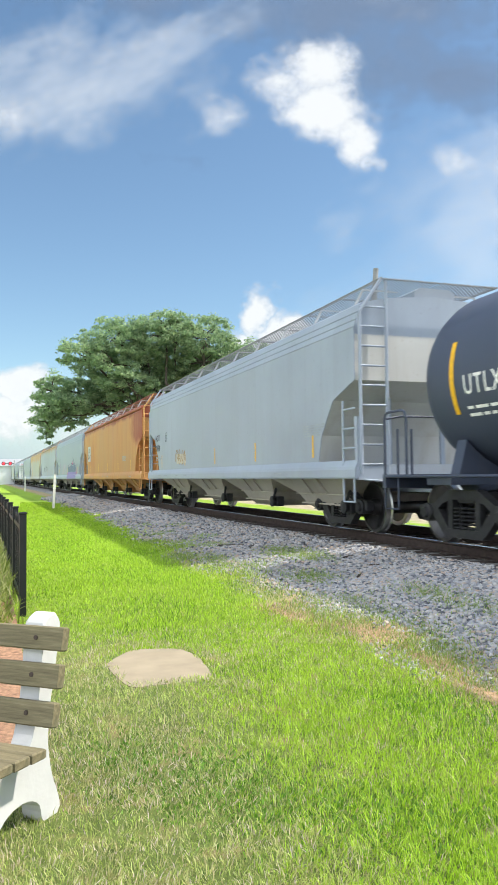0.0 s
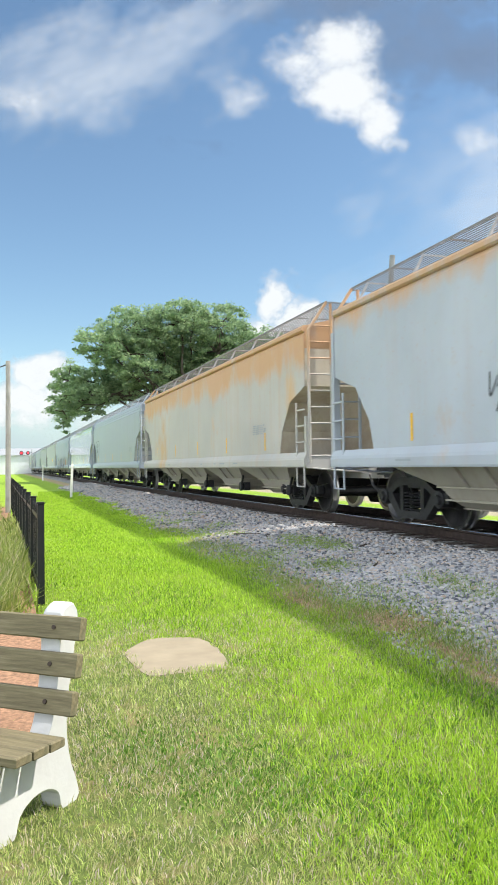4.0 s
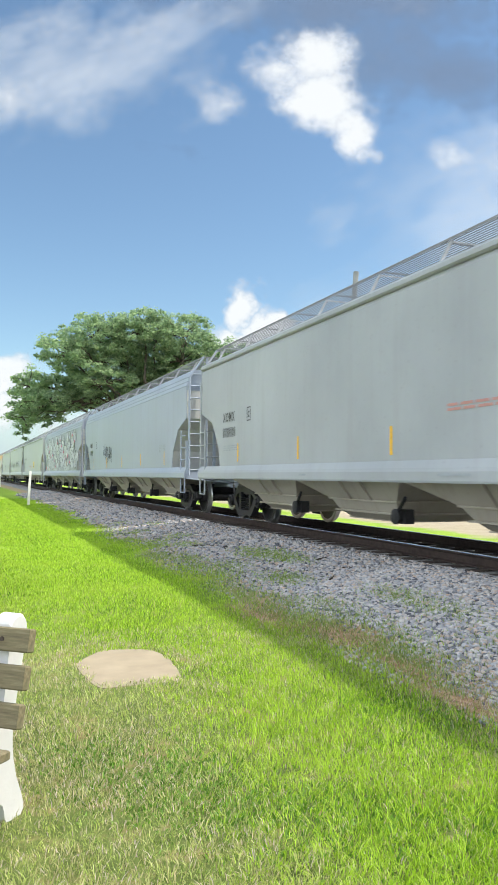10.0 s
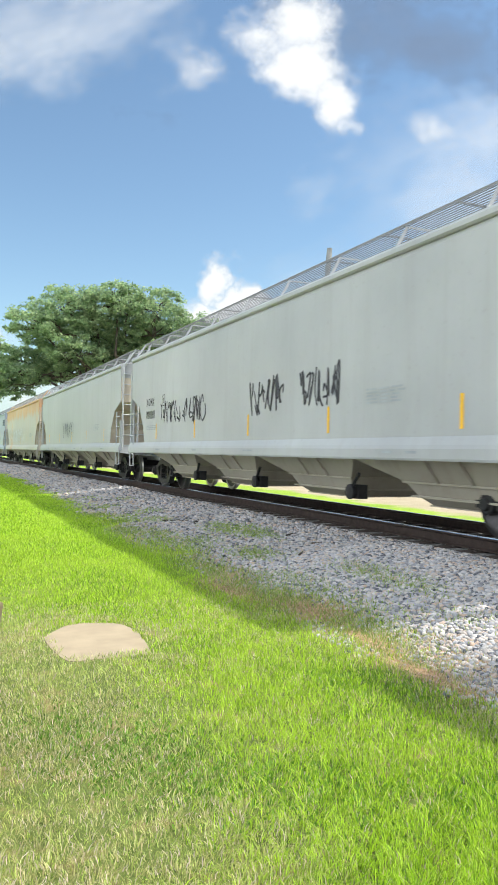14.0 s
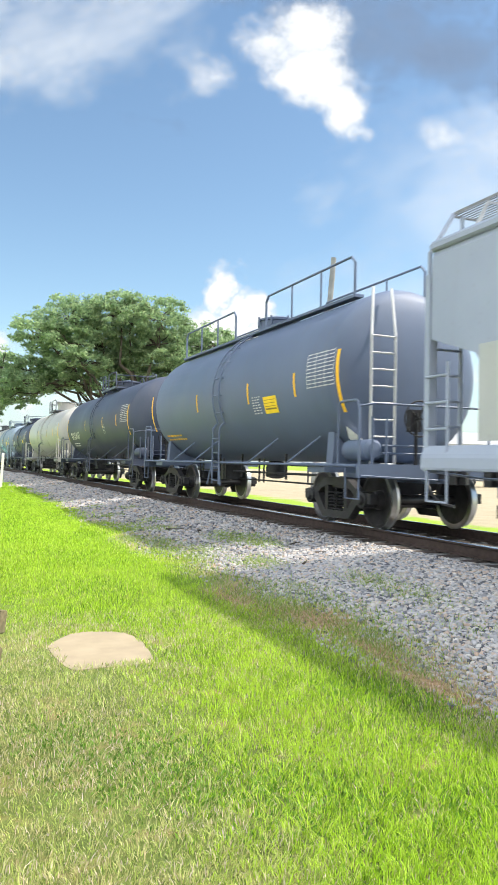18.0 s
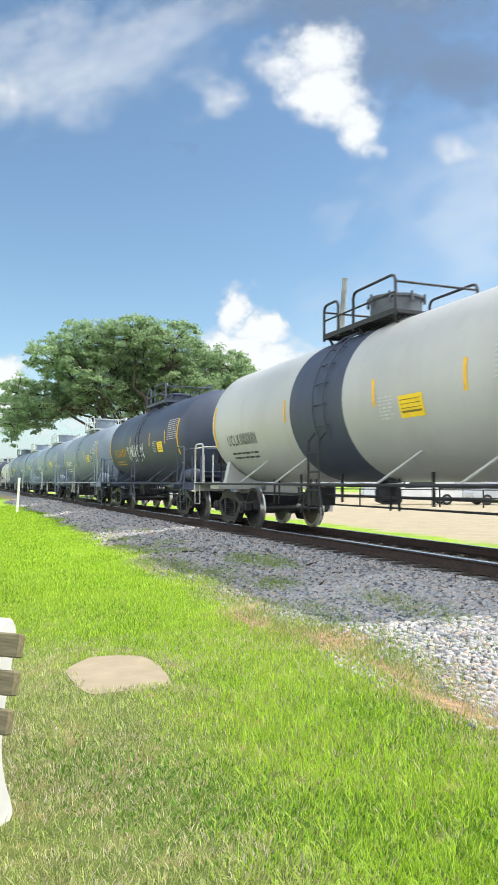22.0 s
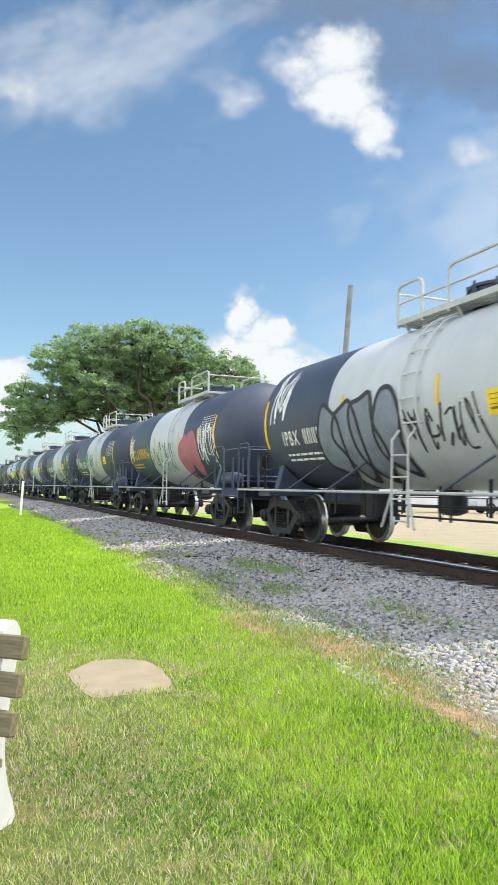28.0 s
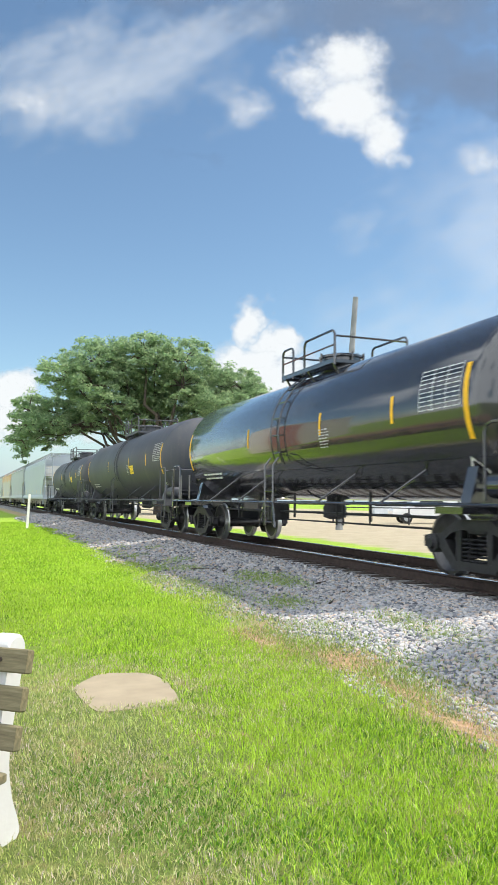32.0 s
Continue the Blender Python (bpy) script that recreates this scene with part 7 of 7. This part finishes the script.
# ---- clouds ----
def cloud_sheet(name, radius, blobs_at, seed, stretch, cover, colour, label, soft=0.3, bend=1.0, streak=1.0):
    """A patch of a far sky dome with clouds as soft glowing noise; places are view angles about a fixed bearing."""
    yaw = radians(-20)
    ahead, right = Vector((-math.sin(yaw), math.cos(yaw), 0)), Vector((math.cos(yaw), math.sin(yaw), 0))
    me = bpy.data.meshes.new(name)
    nx, ny = 30, 40
    us = [-900 + 2700 * i / nx for i in range(nx + 1)]
    vs = [-900 + 1700 * j / ny for j in range(ny + 1)]
    v = [((ahead * 1357 + right * (u - 441) + Vector((0, 0, 784 - w))).normalized() * radius)[:] for w in vs for u in us]
    n = nx + 1
    me.from_pydata(v, [], [(j * n + i, j * n + i + 1, (j + 1) * n + i + 1, (j + 1) * n + i) for j in range(ny) for i in range(nx)])
    uv = me.uv_layers.new(name="bearing")
    flat = [(us[k % n] / 1000, vs[k // n] / 1000) for k in range(len(v))]
    for loop in me.loops:
        uv.data[loop.index].uv = flat[loop.vertex_index]
    m = bpy.data.materials.new(name)
    m.use_nodes = True
    nd, l = m.node_tree.nodes, m.node_tree.links
    nd.remove(nd["Principled BSDF"])
    co = nd.new("ShaderNodeUVMap")
    co.uv_map = "bearing"

    def tex(scale, detail, rough, st, off):
        mp = nd.new("ShaderNodeMapping")
        if streak > 1:
            mp.vector_type = "TEXTURE"
            mp.inputs["Rotation"].default_value = (0, 0, radians(-22))
            mp.inputs["Scale"].default_value = (streak, 1, 1)
        else:
            mp.inputs["Scale"].default_value = (*st, 1)
        mp.inputs["Location"].default_value = (off, off * 0.7, off * 1.3)
        l.new(co.outputs[0], mp.inputs[0])
        t = nd.new("ShaderNodeTexNoise")
        t.inputs["Scale"].default_value, t.inputs["Detail"].default_value, t.inputs["Roughness"].default_value = scale, detail, rough
        l.new(mp.outputs[0], t.inputs["Vector"])
        return t.outputs["Fac"]

    def math_(op, a, b):
        k = nd.new("ShaderNodeMath")
        k.operation = op
        for s, val in zip(k.inputs, (a, b)):
            if isinstance(val, (int, float)):
                s.default_value = val
            else:
                l.new(val, s)
        return k.outputs[0]

    def warp(vector, scale, amount):
        t = nd.new("ShaderNodeTexNoise")
        t.inputs["Scale"].default_value, t.inputs["Detail"].default_value = scale, 5
        l.new(co.outputs[0], t.inputs["Vector"])
        sub = nd.new("ShaderNodeVectorMath")
        sub.operation = "SUBTRACT"
        sub.inputs[1].default_value = (0.5, 0.5, 0.5)
        l.new(t.outputs["Color"], sub.inputs[0])
        mad = nd.new("ShaderNodeVectorMath")
        mad.operation = "MULTIPLY_ADD"
        mad.inputs[1].default_value = (amount, amount, 0)
        l.new(sub.outputs[0], mad.inputs[0])
        l.new(vector, mad.inputs[2])
        return mad.outputs[0]

    bent = warp(warp(co.outputs[0], 8.0, 0.11 * bend), 26.0, 0.05 * bend)
    shape = None
    for (u, w, ru, rw, turn, weight) in blobs_at:
        mp = nd.new("ShaderNodeMapping")
        mp.vector_type = "TEXTURE"
        mp.inputs["Location"].default_value = (u / 1000, w / 1000, 0)
        mp.inputs["Rotation"].default_value = (0, 0, radians(turn))
        mp.inputs["Scale"].default_value = (ru / 1000, rw / 1000, 1)
        l.new(bent, mp.inputs[0])
        ln = nd.new("ShaderNodeVectorMath")
        ln.operation = "LENGTH"
        l.new(mp.outputs[0], ln.inputs[0])
        k = nd.new("ShaderNodeMapRange")
        k.interpolation_type = "SMOOTHSTEP"
        k.inputs[1].default_value, k.inputs[2].default_value = 1.3, 0.0
        k.inputs[4].default_value = weight
        l.new(ln.outputs["Value"], k.inputs[0])
        shape = k.outputs[0] if shape is None else math_("MAXIMUM", shape, k.outputs[0])
    big = tex(7 * stretch, 10, 0.6, (1, 1.2), seed)
    fine = tex(24 * stretch, 8, 0.6, (1, 1.1), seed + 3)
    d = math_("ADD", shape, math_("MULTIPLY", math_("SUBTRACT", big, 0.5), 1.1))
    d = math_("ADD", d, math_("MULTIPLY", math_("SUBTRACT", fine, 0.5), 0.65))
    k = nd.new("ShaderNodeMapRange")
    k.interpolation_type = "SMOOTHSTEP"
    k.inputs[1].default_value, k.inputs[2].default_value, k.inputs[4].default_value = 0.42, 0.42 + soft * 2, cover
    l.new(d, k.inputs[0])
    gate = math_("MULTIPLY", k.outputs[0], math_("MINIMUM", math_("MULTIPLY", shape, 5.0), 1.0))
    em = nd.new("ShaderNodeEmission")
    tint = ramp(nd, l, d, [(0.4, tuple(c * 0.8 for c in colour)), (0.75, tuple(c * 0.93 for c in colour)), (1.0, colour)])
    l.new(tint, em.inputs[0])
    em.inputs[1].default_value = 1.0
    tr = nd.new("ShaderNodeBsdfTransparent")
    mx = nd.new("ShaderNodeMixShader")
    l.new(gate, mx.inputs[0])
    l.new(tr.outputs[0], mx.inputs[1])
    l.new(em.outputs[0], mx.inputs[2])
    l.new(mx.outputs[0], nd["Material Output"].inputs[0])
    ob = solid(name, me, m, label, "sky", "structure")
    ob.visible_shadow = False
    return ob


HIGH = [(520, 35, 105, 75, 0, 1.2), (590, 5, 115, 95, 0, 1.45), (600, 80, 125, 100, 30, 1.45), (655, 145, 75, 95, -15, 1.2), (682, 190, 45, 45, -10, 0.95), (405, 95, 90, 65, 0, 0.85), (820, 190, 80, 55, 20, 0.75), (785, 130, 30, 70, 0, 0.6),
        (640, 305, 95, 40, 0, 0.62), (30, 95, 110, 70, 0, 0.75), (120, -30, 260, 90, 10, 0.6), (330, -60, 220, 70, -15, 0.6), (950, 250, 330, 260, 0, 0.5), (760, 400, 260, 130, 0, 0.42), (1500, 100, 500, 300, 0, 0.6), (-500, 100, 400, 250, 0, 0.6)]
LOW = [(448, 475, 50, 85, 0, 1.2), (455, 560, 105, 80, 0, 1.3), (525, 560, 75, 50, 0, 1.1), (600, 560, 90, 40, 0, 0.75), (20, 600, 85, 60, 0, 1.25), (-20, 660, 150, 80, 0, 1.2), (500, 585, 130, 60, 0, 1.2), (495, 515, 70, 60, 0, 1.15), (150, 790, 900, 70, 0, 0.5), (-60, 570, 60, 40, 0, 0.7), (130, 670, 120, 40, 0, 0.7), (850, 620, 300, 70, 0, 0.7), (-500, 640, 350, 80, 0, 0.8), (1400, 640, 400, 90, 0, 0.8)]
high_clouds = cloud_sheet("high_cloud_backdrop", 3600, HIGH, 2.0, 1.0, 0.96, (0.40, 0.415, 0.43), "white broken clouds on a blue sky", 0.46, 0.8)
VEIL = [(150, 30, 430, 170, -15, 1.25), (330, -40, 260, 90, -14, 1.0), (60, 110, 200, 80, 0, 0.9), (380, 70, 120, 90, 0, 0.9), (950, 300, 480, 320, 0, 1.05), (760, 500, 420, 220, 0, 0.9), (700, -120, 300, 70, 10, 0.6), (200, 640, 500, 130, 0, 0.8), (640, 310, 160, 70, 0, 0.8), (1700, 200, 600, 500, 0, 0.8), (-700, 200, 500, 400, 0, 0.8)]
veil = cloud_sheet("veil_backdrop", 3900, VEIL, 12.0, 1.1, 0.62, (0.37, 0.395, 0.42), "thin grey-white veil of high cloud", 0.6, 1.3, 2.6)
GREY = [(640, -130, 560, 190, 0, 1.15), (780, 20, 330, 190, 12, 1.05), (240, -200, 420, 170, 0, 1.1), (330, 190, 260, 50, 14, 0.55)]
grey_veil = cloud_sheet("grey_cloud_backdrop", 3950, GREY, 21.0, 0.5, 0.92, (0.088, 0.124, 0.19), "grey-blue underside of thin high cloud", 0.4, 1.6)
haze = cloud_sheet("haze_backdrop", 4400, [(441, 900, 2600, 290, 0, 3.0)], 31.0, 0.4, 0.85, (0.235, 0.295, 0.335), "pale blue haze above the horizon", 0.9, 0.3)
low_clouds = cloud_sheet("low_cloud_backdrop", 4200, LOW, 7.0, 1.3, 0.95, (0.40, 0.415, 0.43), "white cumulus near the horizon")


# ---- motion of the train and the clouds ----
def motions():
    for car in TRAIN:
        start = car.matrix_basis.translation.copy()
        walk(car, [(t, pose(start.x, start.y - SPEED * t, start.z)) for t in (0.0, 8.0, 16.0, 24.0, 32.0)])
    turn = math.degrees(SPEED / R_WHEEL)
    for ws, y, car in SPINNING:
        centre = COUPLINGS[TRAIN.index(car)]
        a, b = max(0.0, (centre - 34) / SPEED), min(32.0, (centre + 22) / SPEED)
        if b <= a:
            walk(ws, [(0.0, pose(0, y, R_WHEEL)), (32.0, pose(0, y, R_WHEEL))])
            continue
        first, last = frame(a), frame(b)
        times = [(k - 1) / FPS for k in range(first, last + 1)]
        rows = [(t, pose(0, y, R_WHEEL, turn * (t - times[0]))) for t in times]
        if times[0] > 0:
            rows = [(0.0, pose(0, y, R_WHEEL))] + rows
        if times[-1] < 32.0 - 1e-6:
            rows.append((32.0, rows[-1][1]))
        walk(ws, rows)
    walk(high_clouds, [(0.0, Matrix.Rotation(radians(1.35), 4, "Z") @ Matrix.Rotation(radians(-1.2), 4, "X")), (32.0, Matrix.Rotation(radians(-1.35), 4, "Z") @ Matrix.Rotation(radians(1.2), 4, "X"))])
    walk(veil, [(0.0, Matrix.Rotation(radians(1.2), 4, "Z") @ Matrix.Rotation(radians(-1.0), 4, "X")), (32.0, Matrix.Rotation(radians(-1.2), 4, "Z") @ Matrix.Rotation(radians(1.0), 4, "X"))])
    walk(grey_veil, [(0.0, Matrix.Rotation(radians(1.2), 4, "Z") @ Matrix.Rotation(radians(-1.0), 4, "X")), (32.0, Matrix.Rotation(radians(-1.2), 4, "Z") @ Matrix.Rotation(radians(1.0), 4, "X"))])
    walk(low_clouds, [(0.0, Matrix.Rotation(radians(0.4), 4, "Z") @ Matrix.Rotation(radians(-0.5), 4, "X")), (32.0, Matrix.Rotation(radians(-0.4), 4, "Z") @ Matrix.Rotation(radians(0.5), 4, "X"))])


motions()
